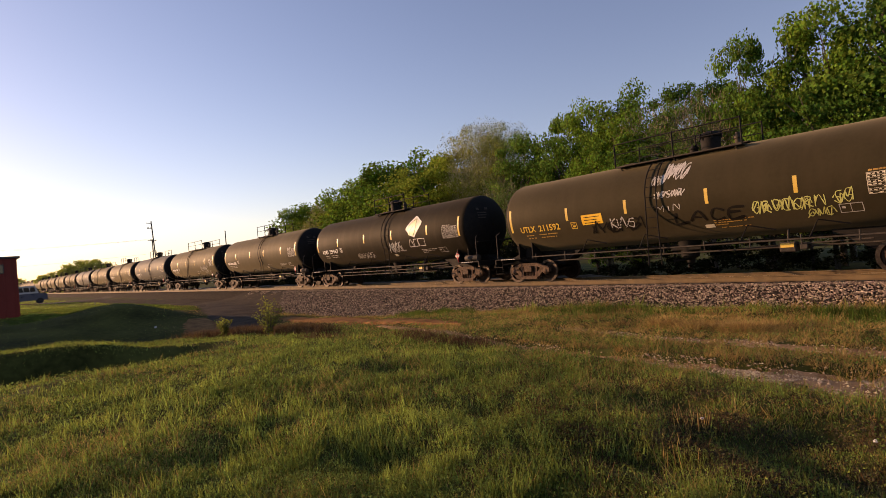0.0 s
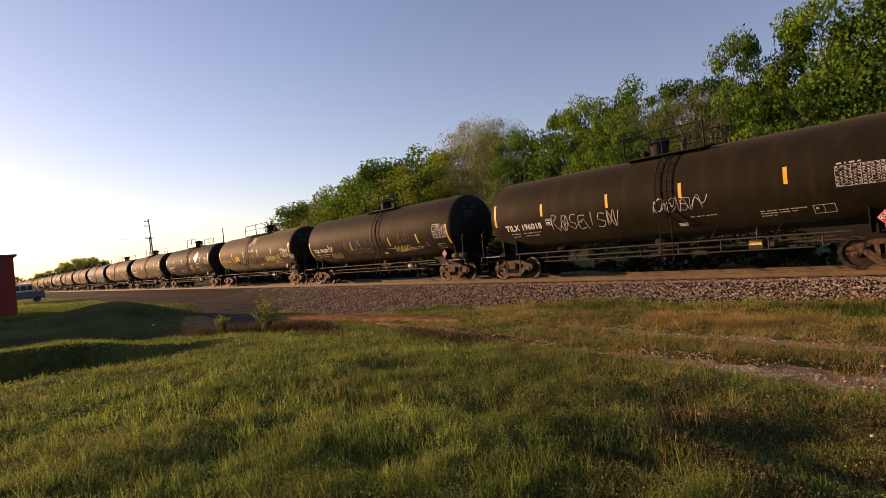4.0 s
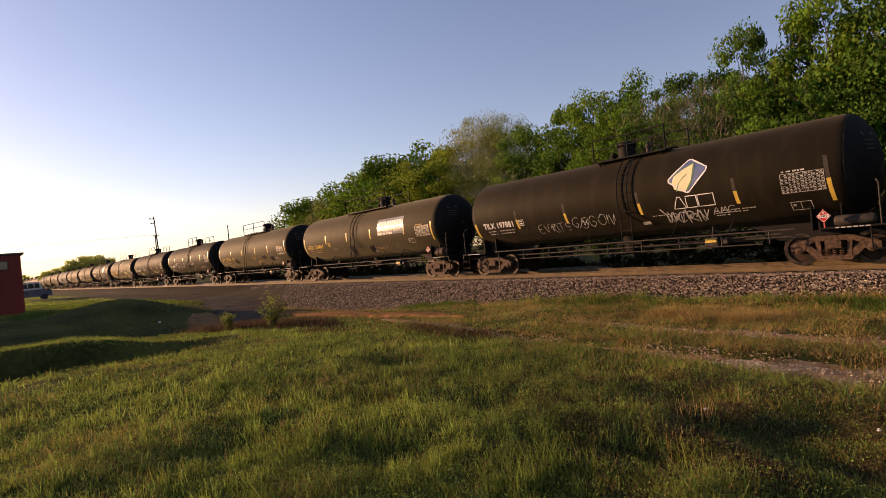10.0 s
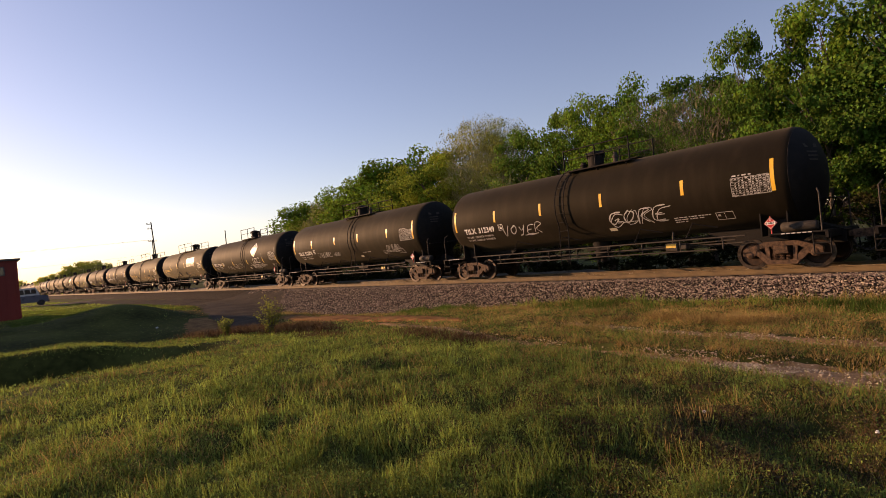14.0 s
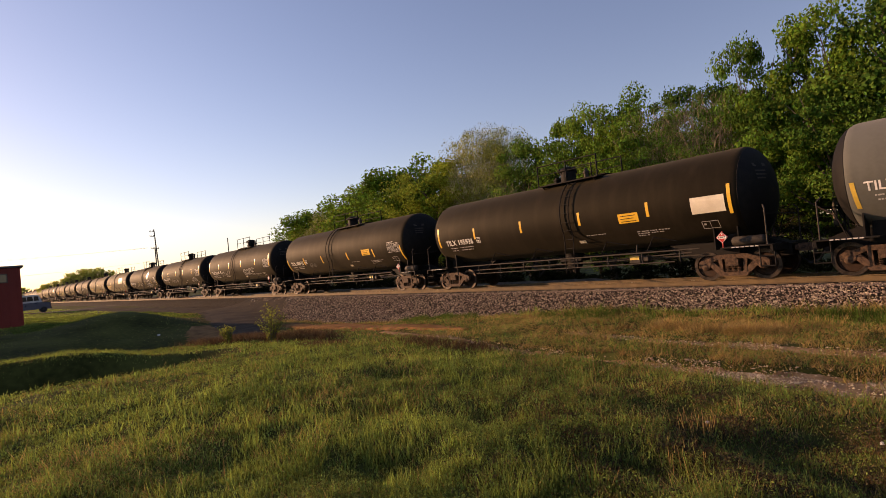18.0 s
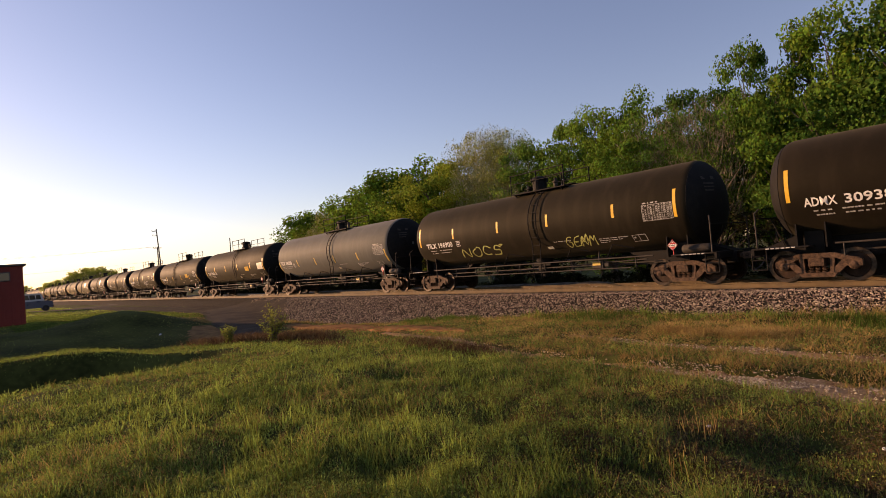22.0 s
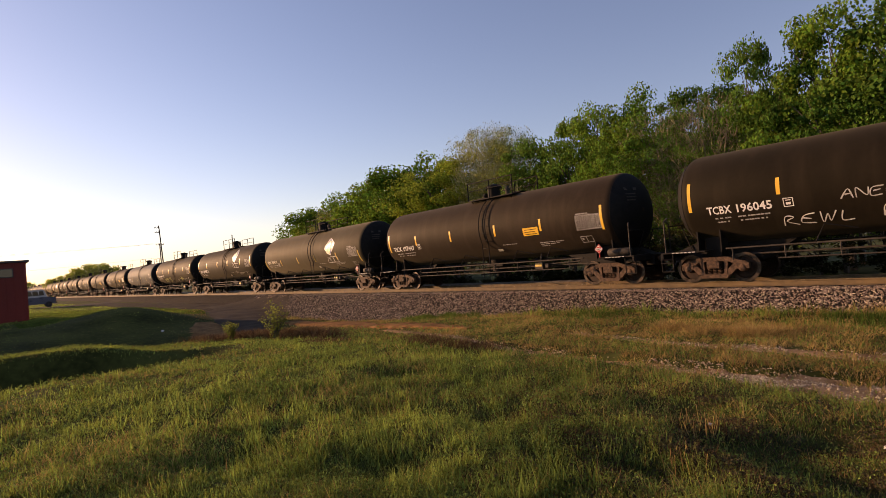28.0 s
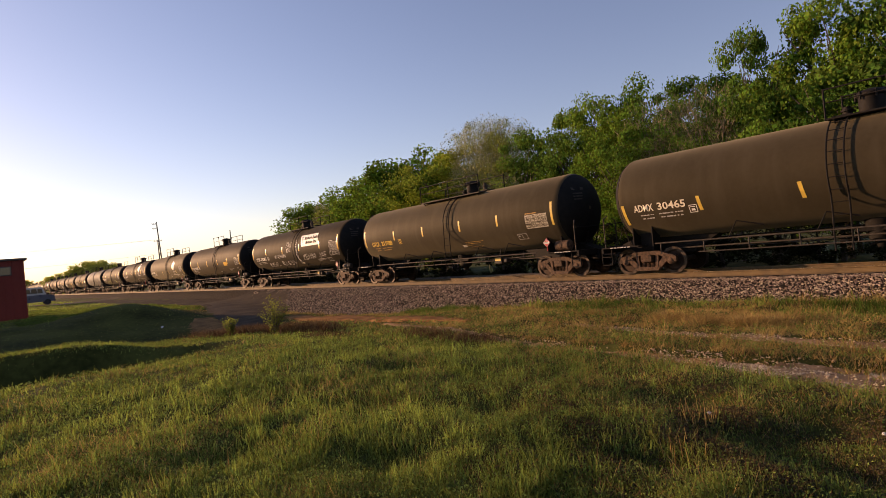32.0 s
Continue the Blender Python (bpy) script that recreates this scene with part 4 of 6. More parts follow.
        slab(cb, [(s * 8.55, 0.76), (s * 8.82, 0.76), (s * 8.82, 1.0), (s * 8.55, 1.0)], -0.17, 0.12)
        block(cb, s * 8.34, s * 8.42, -0.28, 0.28, 0.66, 1.04, 0.02)
        part("coupler", cb, TRUCK_STEEL, root)
        ab = bmesh.new()
        ys = [(8.35, 0.72), (8.5, 0.5), (8.68, 0.38), (8.82, 0.42)]
        tube(ab, [(s * a, s * 0.35, b) for a, b in ys], 0.025)
        part("air_hose", ab, RUBBER, root)
        bogie(root, TRUCK_X[s])
    rb = bmesh.new()
    if old:
        lathe(rb, [(6.98, 0.05), (7.0, 0.18), (7.04, 0.22), (7.32, 0.22), (7.33, 0.235), (7.37, 0.235), (7.38, 0.22), (7.66, 0.22), (7.70, 0.18), (7.72, 0.05)], 16, "x", (0, -1.18, 1.31))
    else:
        lathe(rb, [(6.98, 0.05), (7.0, 0.12), (7.05, 0.15), (7.9, 0.15), (7.95, 0.12), (7.97, 0.05)], 16, "x", (0, -1.1, 1.235))
    part("air_reservoir", rb, STEEL_GREY if not old else TRUCK_STEEL, root, "round air tank on the end platform", smooth=35)
    kb = bmesh.new()
    lathe(kb, [(-8.0, 0.33), (-7.97, 0.36), (-7.94, 0.33)], 20, "x", (-0.12, 0.75, 2.0))
    bar(kb, (-8.1, 0.75, 2.0), (-7.6, 0.75, 2.0), 0.03, 6)
    bar(kb, (-8.05, 0.75, 1.07), (-8.05, 0.75, 2.0), 0.03, 6)
    part("brake_wheel", kb, STEEL_BLACK, root)
    # flammable placard on its post
    hang = Matrix.Translation((0.0, 0, 0.07) if old else (0.11, 0, -0.02))
    pb = bmesh.new()
    bar(pb, (6.74, -1.5, 1.09), (6.74, -1.5, 1.62), 0.02, 6)
    for s in (1,):
        slab(pb, [(6.555, 1.42), (6.74, 1.235), (6.925, 1.42), (6.74, 1.605)], -1.535, -1.52)
    pl = part("placard", pb, RED_SIGN, root, "red diamond hazard placard")
    eb = bmesh.new()
    for (ax, az), (bx_, bz_) in zip([(6.575, 1.42), (6.74, 1.255), (6.905, 1.42), (6.74, 1.585)], [(6.74, 1.255), (6.905, 1.42), (6.74, 1.585), (6.575, 1.42)]):
        bar(eb, (ax, -1.537, az), (bx_, -1.537, bz_), 0.006, 4)
    part("placard_border", eb, WHITE_PAINT, pl)
    fb = bmesh.new()
    slab(fb, [(6.715, 1.5), (6.765, 1.5), (6.74, 1.56)], -1.543, -1.537)
    part("placard_flame", fb, WHITE_PAINT, pl)
    wb = bmesh.new()
    slab(wb, [(6.61, 1.378), (6.87, 1.378), (6.87, 1.462), (6.61, 1.462)], -1.545, -1.538)
    part("number_panel", wb, WHITE_PAINT, pl)
    pl.matrix_basis = hang
    flat_number(pl, "1987", 6.63, 6.85, -1.548, 1.39, 1.45, STEEL_BLACK)
    return root



# ---- the train ----
# number, style, paint, mark, mark colour
FLEET = {
    -1: ("plain", "black", "ADMX 29967", "w"), 0: ("stencil", "brown", "UTLX 211592", "y"), 1: ("plain", "black", "TILX 191038", "w"),
    2: ("plain", "black", "TILX 196018", "w"), 3: ("stencil", "brown", "UTLX 209351", "y"), 4: ("stencil", "brown", "UTLX 204044", "y"),
    5: ("plain", "black", "TILX 197881", "w"), 6: ("plain", "black", "TILX 312306", "w"), 7: ("plain", "black", "TILX 312349", "w"),
    8: ("plain", "black", "TILX 192915", "w"), 9: ("plain", "black", "TILX 195936", "w"), 10: ("plain", "grey", "TILX 290382", "w"),
    11: ("plain", "black", "TILX 196900", "w"), 12: ("plain", "black", "ADMX 30938", "w"), 13: ("plain", "olive", "ADMX 30478", "w"),
    14: ("plain", "russet", "TILX 197447", "w"), 15: ("plain", "black", "TCBX 196045", "w"), 16: ("stencil", "olive", "UTLX 211988", "y"),
    17: ("plain", "olive", "ADMX 30465", "w"),
}
LADDER_AT = {0: -0.47, 1: 0.85, 3: -0.53, 4: -0.53, 5: 0.65, 6: 0.72, 7: -0.77, 8: -0.82, 9: 0.86, 10: 0.76, 11: 0.79, 12: 0.64, 13: 0.74, 14: 0.65, 16: 0.54, 17: -0.54}
PAINT = {"tan": TANK_TAN, "black": TANK_BLACK, "russet": TANK_RUSSET, "brown": TANK_BROWN, "olive": TANK_OLIVE, "grey": TANK_GREY}
SAY = {"tan": "dusty tan", "black": "black-brown", "russet": "dark red-brown", "brown": "dusty dark brown", "olive": "faded olive-grey", "grey": "pale weathered grey"}
FIRST, LAST = -17, 17
CARS = {}
master = {}
for k in range(FIRST, LAST + 1):
    style, paint, mark, mc = FLEET.get(k, ("stencil" if k % 3 == 0 else "plain", ("brown", "olive", "black", "tan", "olive")[k % 5], "", "w"))
    paint = {-2: "olive", -3: "tan", -4: "grey", -5: "tan", -7: "grey"}.get(k, paint)
    place = pose(PITCH * k + train_x(0) + 7.1, TRACK_Y, 0)
    if style not in master:
        car = master[style] = tank_car(style)
        car.matrix_basis = place
    else:
        car = copy_thing(master[style], place)
    CARS[k] = car
    slide = LADDER_AT.get(k, 0.8 if style == "plain" else -0.48) - (0.8 if style == "plain" else -0.48)
    for o in car.children:
        if o.name.startswith("ladder_stile"):
            o.location.x = slide
        if o.name.startswith("tank"):
            o.material_slots[0].link = "OBJECT"
            o.material_slots[0].material = PAINT[paint]
    extra = "yellow stencilled marks" if style == "stencil" else "white stencilled marks"
    tagged(car, "%s rail tank car with %s rolling past" % (SAY[paint], extra), "tank car", "tank cars of the train")


def stripe(car, x, z0, z1, material, w=0.11, worn=False, lean=0.0):
    bm = bmesh.new()
    if worn:
        top = bmesh.new()
        patch(top, x - w / 2 + lean / 2, x + w / 2 + lean / 2, (z0 + z1) / 2, z1, lean=lean / 2)
        part("reflective_stripe", top, STEEL_GREY, car, "worn grey half of a reflective stripe")
        z1, lean = (z0 + z1) / 2, lean / 2
    patch(bm, x - w / 2, x + w / 2, z0, z1, lean=lean)
    return part("reflective_stripe", bm, material, car)


def emblem(car, x, material_leaf, dz=0.0):
    """The blue and cream leaf sign with three outlined blocks below it."""
    bm = bmesh.new()
    pts = [(x, 3.34 + dz), (x + 0.66, 3.92 + dz), (x + 0.76, 3.92 + dz), (x + 1.30, 3.60 + dz), (x + 1.28, 3.48 + dz), (x + 0.72, 2.87 + dz), (x + 0.62, 2.84 + dz), (x + 0.03, 3.24 + dz)]
    sheet(bm, pts, 0.007)
    # Without the blue sheet, cream paint stands for the sun's glint on the sign.
    sign = part("emblem", bm, BLUE_SHEET if material_leaf else CREAM_PAINT, car, "blue diamond sign with a cream leaf" if material_leaf else "diamond sign painted pale for the sun glint")
    lb = bmesh.new()
    leaf = [(x + 0.85, 3.78 + dz), (x + 0.5, 3.62 + dz), (x + 0.19, 3.42 + dz), (x + 0.12, 3.2 + dz), (x + 0.22, 2.98 + dz), (x + 0.45, 2.9 + dz), (x + 0.62, 2.91 + dz), (x + 0.8, 3.2 + dz)]
    sheet(lb, leaf, 0.011)
    part("leaf", lb, LEAF_CREAM, sign)
    vb = bmesh.new()
    stroke(vb, [(x + 0.86, 3.79 + dz), (x + 0.84, 3.3 + dz), (x + 0.62, 2.9 + dz)], 0.05, 0.014)
    stroke(vb, [(x + 0.85, 3.79 + dz), (x + 0.5, 3.64 + dz), (x + 0.18, 3.43 + dz)], 0.03, 0.014)
    stroke(vb, [(x + 0.27, 2.9 + dz), (x + 0.40, 3.22 + dz), (x + 0.66, 3.46 + dz)], 0.03, 0.014)
    part("leaf_edge", vb, LEAF_EDGE, sign)
    eb = bmesh.new()
    for p, q in zip(pts, pts[1:] + pts[:1]):
        stroke(eb, [p, q], 0.055, 0.013)
    part("outline", eb, WHITE_PAINT, sign)
    low, high = 2.34 + dz, 2.72 + dz
    for a, w, top in ((x + 0.08, 0.42, 0.16), (x + 0.53, 0.36, 0.0), (x + 0.93, 0.52, 0.0)):
        ob_ = bmesh.new()
        for p, q in (((a, low), (a + top, high)), ((a + top, high), (a + w - top, high)), ((a + w - top, high), (a + w, low)), ((a + w, low), (a, low))):
            stroke(ob_, [p, q], 0.032)
        part("outlined_block", ob_, WHITE_PAINT, car)


PLAIN_X = (-7.14, -4.5, -1.4, 1.42, 4.6, 7.06)
OLD_X = (-7.14, -4.15, -1.54, 1.4, 3.97, 7.12)


def dress(k, xs=PLAIN_X, low=2.6, high=3.1, ends=(2.36, 3.32), mark=(-6.62, -4.62, 2.2), symbol=(-4.35, 2.21), table=(5.82, 6.95, 2.33, 2.9), box=(5.15, 1.66), lean=0.0, worn=False):
    """Stripes, marks and signs of one car: places of the stripes, foot and head of the inner and outer ones, ends and foot of the mark."""
    car = CARS[k]
    style, paint, text, mc = FLEET.get(k, ("plain", "black", "", "w"))
    vinyl = YELLOW if k in (2, 6, 7, 8, 9, 11, 12, 14, 15) else YELLOW_OLD
    ink = WHITE_PAINT if mc == "w" else YELLOW_PAINT
    faint = PALE_SPRAY if mc == "w" else ORANGE_WORN
    for i, x in enumerate(xs):
        z0, z1 = ends if i in (0, 5) else (low, high)
        stripe(car, x, z0, z1, vinyl, worn=worn, lean=lean)
    x0, x1, mz = mark
    if text:
        owner, number = text.split()
        faded = style == "plain" and paint == "olive"
        for words, a, b in ((owner, 0.0, 0.39), (number, 0.475, 1.0)):
            letters(car, words, x0 + (x1 - x0) * a, mz, 0.25, CREAM_PAINT if faded else ink, width=(x1 - x0) * (b - a))
    else:
        small_print(car, x0, mz, (1.9,), 0.2, 0.0, ink, "faded_lettering")
    if k == 7:
        letters(car, "LD LMT  198700LB  90100KG", x0 + 0.03, mz - 0.2, 0.085, faint, width=1.72, name="weight_lettering")
        letters(car, "LT WT  64300LB  29200KG", x0 + 0.06, mz - 0.35, 0.085, faint, width=1.72, name="weight_lettering")
    else:
        small_print(car, x0 + 0.2, mz - 0.16, (0.5,), 0.04, 0.07, faint)
        small_print(car, x0 + 0.9, mz - 0.16, (0.95,), 0.04, 0.07, faint)
        small_print(car, x0 + 0.25, mz - 0.28, (0.45,), 0.04, 0.07, faint)
        small_print(car, x0 + 0.95, mz - 0.28, (0.8,), 0.04, 0.07, faint)
    bm = bmesh.new()
    px, pz = symbol
    frame_lines(bm, px, px + 0.27, pz, pz + 0.26, 0.022)
    patch(bm, px + 0.07, px + 0.2, pz + 0.06, pz + 0.13)
    patch(bm, px + 0.06, px + 0.21, pz + 0.18, pz + 0.205)
    part("plate_symbol", bm, ink, car)
    if k != 9:
        stencil_table(car, *table, PALE_SPRAY if mc == "w" else CREAM_PAINT)
        small_print(car, table[0] + 0.05, table[3] + 0.04, (0.6,), 0.045, 0.0, faint)
    bm = bmesh.new()
    tx, tz = box
    frame_lines(bm, tx, tx + 0.55, tz, tz + 0.25, 0.018)
    patch(bm, tx + 0.26, tx + 0.275, tz + 0.02, tz + 0.23)
    patch(bm, tx + 0.06, tx + 0.14, tz + 0.12, tz + 0.18)
    part("test_box", bm, PALE_SPRAY, car)
    small_print(car, 3.75 if style == "plain" else 1.45, 1.86, (1.25, 1.0, 0.45), 0.03, 0.042, faint)
    small_print(car, 1.6, 1.92 if style == "plain" else 1.62, (0.9,), 0.028, 0.0, faint)
    bm = bmesh.new()
    patch(bm, 1.12, 1.42, 1.66, 1.77)
    part("warning_sticker", bm, CREAM_PAINT, car)


def head_print(car):
    """Faint small marks on the shaded end of the tank."""
    bm = bmesh.new()
    for z, w in ((3.55, 0.62), (3.38, 0.5), (3.26, 0.5), (3.14, 0.42)):
        h = 0.11 if z > 3.5 else 0.05
        row = []
        for y, zz in ((-0.85, z), (-0.85 + w, z), (-0.85 + w, z + h), (-0.85, z + h)):
            r = min(math.hypot(y, zz - Z_TANK) / R_TANK, 1)
            row.append(bm.verts.new((7.228 + 0.76 * math.sqrt(1 - r * r), y, zz)))
        bm.faces.new(row)
    part("end_print", bm, STEEL_GREY, car)


for k in CARS:
    head_print(CARS[k])
FADED = dict(low=2.08, high=2.56, ends=(1.84, 2.56), lean=-0.07)
MIDDLE = dict(low=2.36, high=2.87, ends=(2.14, 3.08), table=(5.86, 7.0, 2.21, 2.78))
YELLOW_SET = dict(xs=OLD_X, low=2.44, high=2.94, ends=(2.2, 3.16), mark=(-6.66, -4.58, 2.15), table=(5.66, 6.85, 2.17, 2.74), box=(4.93, 1.74))
for k in range(-9, -1):
    dress(k)
dress(-1)
dress(0, **(YELLOW_SET | dict(symbol=(-4.02, 2.1))))
dress(1, xs=(-7.18, -4.71, -1.98, 2.08, 4.65, 7.13), mark=(-6.74, -4.92, 2.12), symbol=(-4.56, 2.15), table=(5.98, 7.04, 2.22, 2.84), box=(6.09, 1.69), **(FADED | dict(ends=(1.9, 2.86))))
dress(2, mark=(-6.62, -4.62, 2.12))
dress(3, **(YELLOW_SET | dict(symbol=(-3.96, 2.1))))
dress(4, **(YELLOW_SET | dict(xs=(-7.14, -4.07, -1.37, 1.34, 4.71, 7.09), low=2.45, high=3.0, ends=(1.98, 2.94), mark=(-6.73, -4.55, 2.24), symbol=(-3.84, 2.26), table=(5.74, 6.9, 2.25, 2.8), box=(4.93, 1.94))))
dress(5, xs=(-7.2, -4.62, -2.03, 1.24, 4.56, 7.08), low=2.03, high=2.84, ends=(1.82, 3.1), mark=(-6.74, -4.91, 2.17), symbol=(-4.56, 2.15), table=(5.83, 6.95, 2.16, 2.73), box=(5.96, 1.65), lean=-0.08, worn=True)
dress(6, xs=(-7.09, -4.45, -1.31, 1.49, 4.61, 7.02), mark=(-6.52, -4.58, 2.18), symbol=(-4.38, 2.2))
dress(7, xs=(-7.14, -4.5, -1.85, 1.08, 4.25, 7.02), mark=(-6.58, -4.63, 2.2), symbol=(-4.35, 2.21))
dress(8, xs=(-7.12, -4.55, -1.95, 1.38, 4.36, 7.16), mark=(-6.71, -4.81, 2.13), symbol=(-4.45, 2.17), table=(5.88, 7.06, 2.23, 2.75), box=(5.98, 1.73), **(FADED | dict(ends=(1.75, 2.56))))
dress(9, xs=(-7.11, -4.51, -1.59, 1.46, 4.37, 7.18), mark=(-6.63, -4.69, 2.18), symbol=(-4.46, 2.17), box=(6.14, 1.73), **MIDDLE)
dress(10, xs=(-7.19, -4.18, -1.47, 1.18, 4.07, 7.17), mark=(-6.99, -5.1, 2.3), symbol=(-4.96, 2.07), table=(5.95, 7.0, 2.27, 2.84), box=(5.93, 1.65), **FADED)
dress(11, xs=(-7.07, -4.42, -1.37, 1.49, 4.63, 7.04), mark=(-6.59, -4.57, 2.24), symbol=(-4.28, 2.21), box=(5.17, 1.65))
dress(12, xs=(-7.17, -4.54, -1.38, 1.45, 4.61, 7.05), mark=(-6.79, -4.7, 2.19), symbol=(-4.47, 2.18), box=(5.17, 1.64))
dress(13, xs=(-7.2, -4.39, -1.5, 1.19, 4.26, 7.05), mark=(-6.92, -5.07, 2.28), symbol=(-5.02, 2.01), table=(5.74, 6.84, 2.21, 2.77), box=(5.92, 1.63), **FADED)
dress(14, xs=(-7.11, -4.62, -1.78, 1.34, 4.04, 7.06), mark=(-6.78, -4.89, 2.15), symbol=(-4.58, 2.17), box=(5.87, 1.71), **MIDDLE)
dress(15, xs=(-7.14, -4.44, -1.37, 1.51, 4.61, 7.1), mark=(-6.6, -4.66, 2.22), table=(5.93, 7.0, 2.34, 2.92))
dress(16, **(YELLOW_SET | dict(mark=(-6.47, -4.44, 2.22), symbol=(-3.8, 2.2))))
dress(17, xs=(-7.18, -4.41, -1.42, 1.2, 4.26, 7.05), mark=(-6.82, -4.91, 2.27), symbol=(-4.82, 2.04), **FADED)


def notice(k, x0, x1, z0, z1, material, name, label, rows=3, ink=STEEL_BLACK):
    """A sheet sign with lines of unreadable print."""
    bm = bmesh.new()
    patch(bm, x0, x1, z0, z1, 0.008)
    ob = part(name, bm, material, CARS[k], label)
    h = (z1 - z0) / (rows * 2 + 1)
    thin = 0.45 if ink is STEEL_BLACK else 1.0
    bm = bmesh.new()
    for i in range(rows):
        patch(bm, x0 + (x1 - x0) * 0.12, x1 - (x1 - x0) * (0.12 + 0.1 * (i % 2)), z0 + h * (2 * i + 1), z0 + h * (2 * i + 1 + thin), 0.013)
    part("print_line", bm, ink, ob)


notice(0, -3.48, -2.56, 2.2, 2.58, YELLOW, "notice", "yellow notice with dark print")
notice(8, 3.1, 3.98, 2.25, 2.6, YELLOW, "notice", "yellow notice with dark print")
notice(9, 3.18, 3.99, 2.23, 2.58, YELLOW, "notice", "yellow notice with dark print")
notice(14, 3.04, 3.9, 2.22, 2.56, YELLOW, "notice", "yellow notice with dark print")
notice(9, 5.93, 7.03, 2.24, 2.78, CREAM_PAINT, "notice", "blank pale sheet", 1, CREAM_PAINT)
bm = bmesh.new()
patch(bm, 2.17, 4.72, 2.55, 3.47, 0.008)
silver = part("advertising_sign", bm, SILVER_SHEET, CARS[4], "silver sign with a bold white line of print")
bm = bmesh.new()
x = 2.34
for w in (0.21, 0.22, 0.23, 0.08, 0.21, 0.23, 0.21, 0.22, 0.22, 0.23):
    h = 0.06 if w < 0.1 else 0.3
    patch(bm, x, x + w, 3.02 + (0.12 if w < 0.1 else 0), 3.02 + h + (0.12 if w < 0.1 else 0), 0.013)
    x += w + 0.018
part("print_line", bm, WHITE_PAINT, silver)
bm = bmesh.new()
for a, b, c, d in ((2.19, 2.62, 2.57, 2.7), (2.72, 2.95, 2.57, 2.66), (3.3, 3.62, 2.57, 2.69), (3.05, 3.2, 2.6, 2.68)):
    patch(bm, a, b, c, d, 0.013)
part("worn_patch", bm, CREAM_PAINT, silver, "pale worn patches along the lower edge")
letters(silver, "FOR A CLEANER WORLD", 2.3, 2.79, 0.15, WHITE_PAINT, 0.013, width=2.2, name="slogan")
bm = bmesh.new()
patch(bm, 1.95, 4.55, 2.88, 3.68, 0.008, lean=-0.3)
rs = part("advertising_sign", bm, WHITE_PAINT, CARS[15], "white sign with dark print")
bm = bmesh.new()
for z, words in ((3.34, (0.15, 0.12, 0.13, 0.12, 0.2, 0.12, 0.13, 0.06, 0.13)), (3.04, (0.2, 0.13, 0.1, 0.14, 0.12, 0.08, 0.05, 0.13, 0.14))):
    x = 2.5 - (z - 2.88) * 0.3 + (0.12 if z < 3.2 else 0.0)
    for row in range(2):
        for i, w in enumerate(words):
            patch(bm, x, x + w * 0.72, z, z + (0.21 if i == 0 else 0.14 + 0.03 * (i % 3 == 1)), 0.013, lean=0.05)
            x += w * 0.72 + 0.025
        x += 0.12
        words = words[:7] if z > 3.2 else words[:4]
part("print_line", bm, STEEL_BLACK, rs)
bm = bmesh.new()
for a in (0.0, 0.16, 0.32, 0.48):
    patch(bm, 2.06 - a * 0.3, 2.32 - a * 0.3, 2.98 + a, 3.1 + a, 0.013, lean=-0.04)
part("sign_mark", bm, BLUE_SHEET, rs)
for k, x, dz in ((-1, 2.85, -0.25), (5, 2.4, -0.25), (12, 2.76, 0.0), (13, 2.87, -0.4)):
    emblem(CARS[k], x, k != -1, dz)

sprayed(CARS[0], "****", -0.1, 3.42, 0.85, 0.5, PALE_SPRAY, "white spray-painted scrawl", w=0.06, slant=0.3, seed=2)
sprayed(CARS[0], "****", -0.5, 3.3, 0.5, 0.3, PALE_SPRAY, "thin pale scrawl", w=0.03, seed=62)
sprayed(CARS[0], "*****", -0.38, 2.82, 1.05, 0.22, PALE_SPRAY, "thin pale scrawl", w=0.04, seed=3)
sprayed(CARS[0], "MIN", -0.32, 2.35, 0.86, 0.2, PALE_SPRAY, "thin pale scrawl", w=0.03, seed=4)
sprayed(CARS[0], "K*S", -2.3, 1.97, 1.1, 0.34, PALE_SPRAY, "white spray-painted tag", w=0.06, seed=5)
sprayed(CARS[0], "*******", 2.7, 1.98, 1.95, 0.32, GREEN_SPRAY, "yellow-green spray-painted scrawl", w=0.04, seed=6)
sprayed(CARS[0], "***", 4.15, 1.73, 0.66, 0.22, GREEN_SPRAY, "yellow-green spray-painted scrawl", w=0.03, seed=7)
sprayed(CARS[0], "**", 4.84, 2.05, 0.5, 0.34, GREEN_SPRAY, "yellow-green spray-painted scrawl", w=0.035, seed=63)
sprayed(CARS[0], "***", -3.2, 1.85, 2.3, 0.4, DARK_SPRAY, "dark painted-over letters", w=0.09, seed=8)
sprayed(CARS[0], "LACE", 0.15, 1.9, 2.45, 0.36, DARK_SPRAY, "dark painted-over letters", w=0.1, seed=64)
sprayed(CARS[0], "***", 6.95, 1.98, 0.65, 0.3, PALE_SPRAY, "white spray-painted tag", w=0.05, slant=0.2, seed=43)
sprayed(CARS[-1], "****", 1.0, 1.9, 1.2, 0.5, PALE_SPRAY, "white spray-painted tag", seed=9)
sprayed(CARS[-1], "*****", -2.6, 1.7, 1.8, 0.3, PALE_SPRAY, "thin pale scrawl", w=0.03, seed=10)
sprayed(CARS[1], "I *I* ** I I*", -3.45, 2.12, 4.2, 0.5, FAINT_SPRAY, "thin faded white scrawl", w=0.02, seed=11)
sprayed(CARS[1], "OI", 1.25, 2.3, 0.6, 0.6, FAINT_SPRAY, "thin faded white scrawl", w=0.022, seed=65)
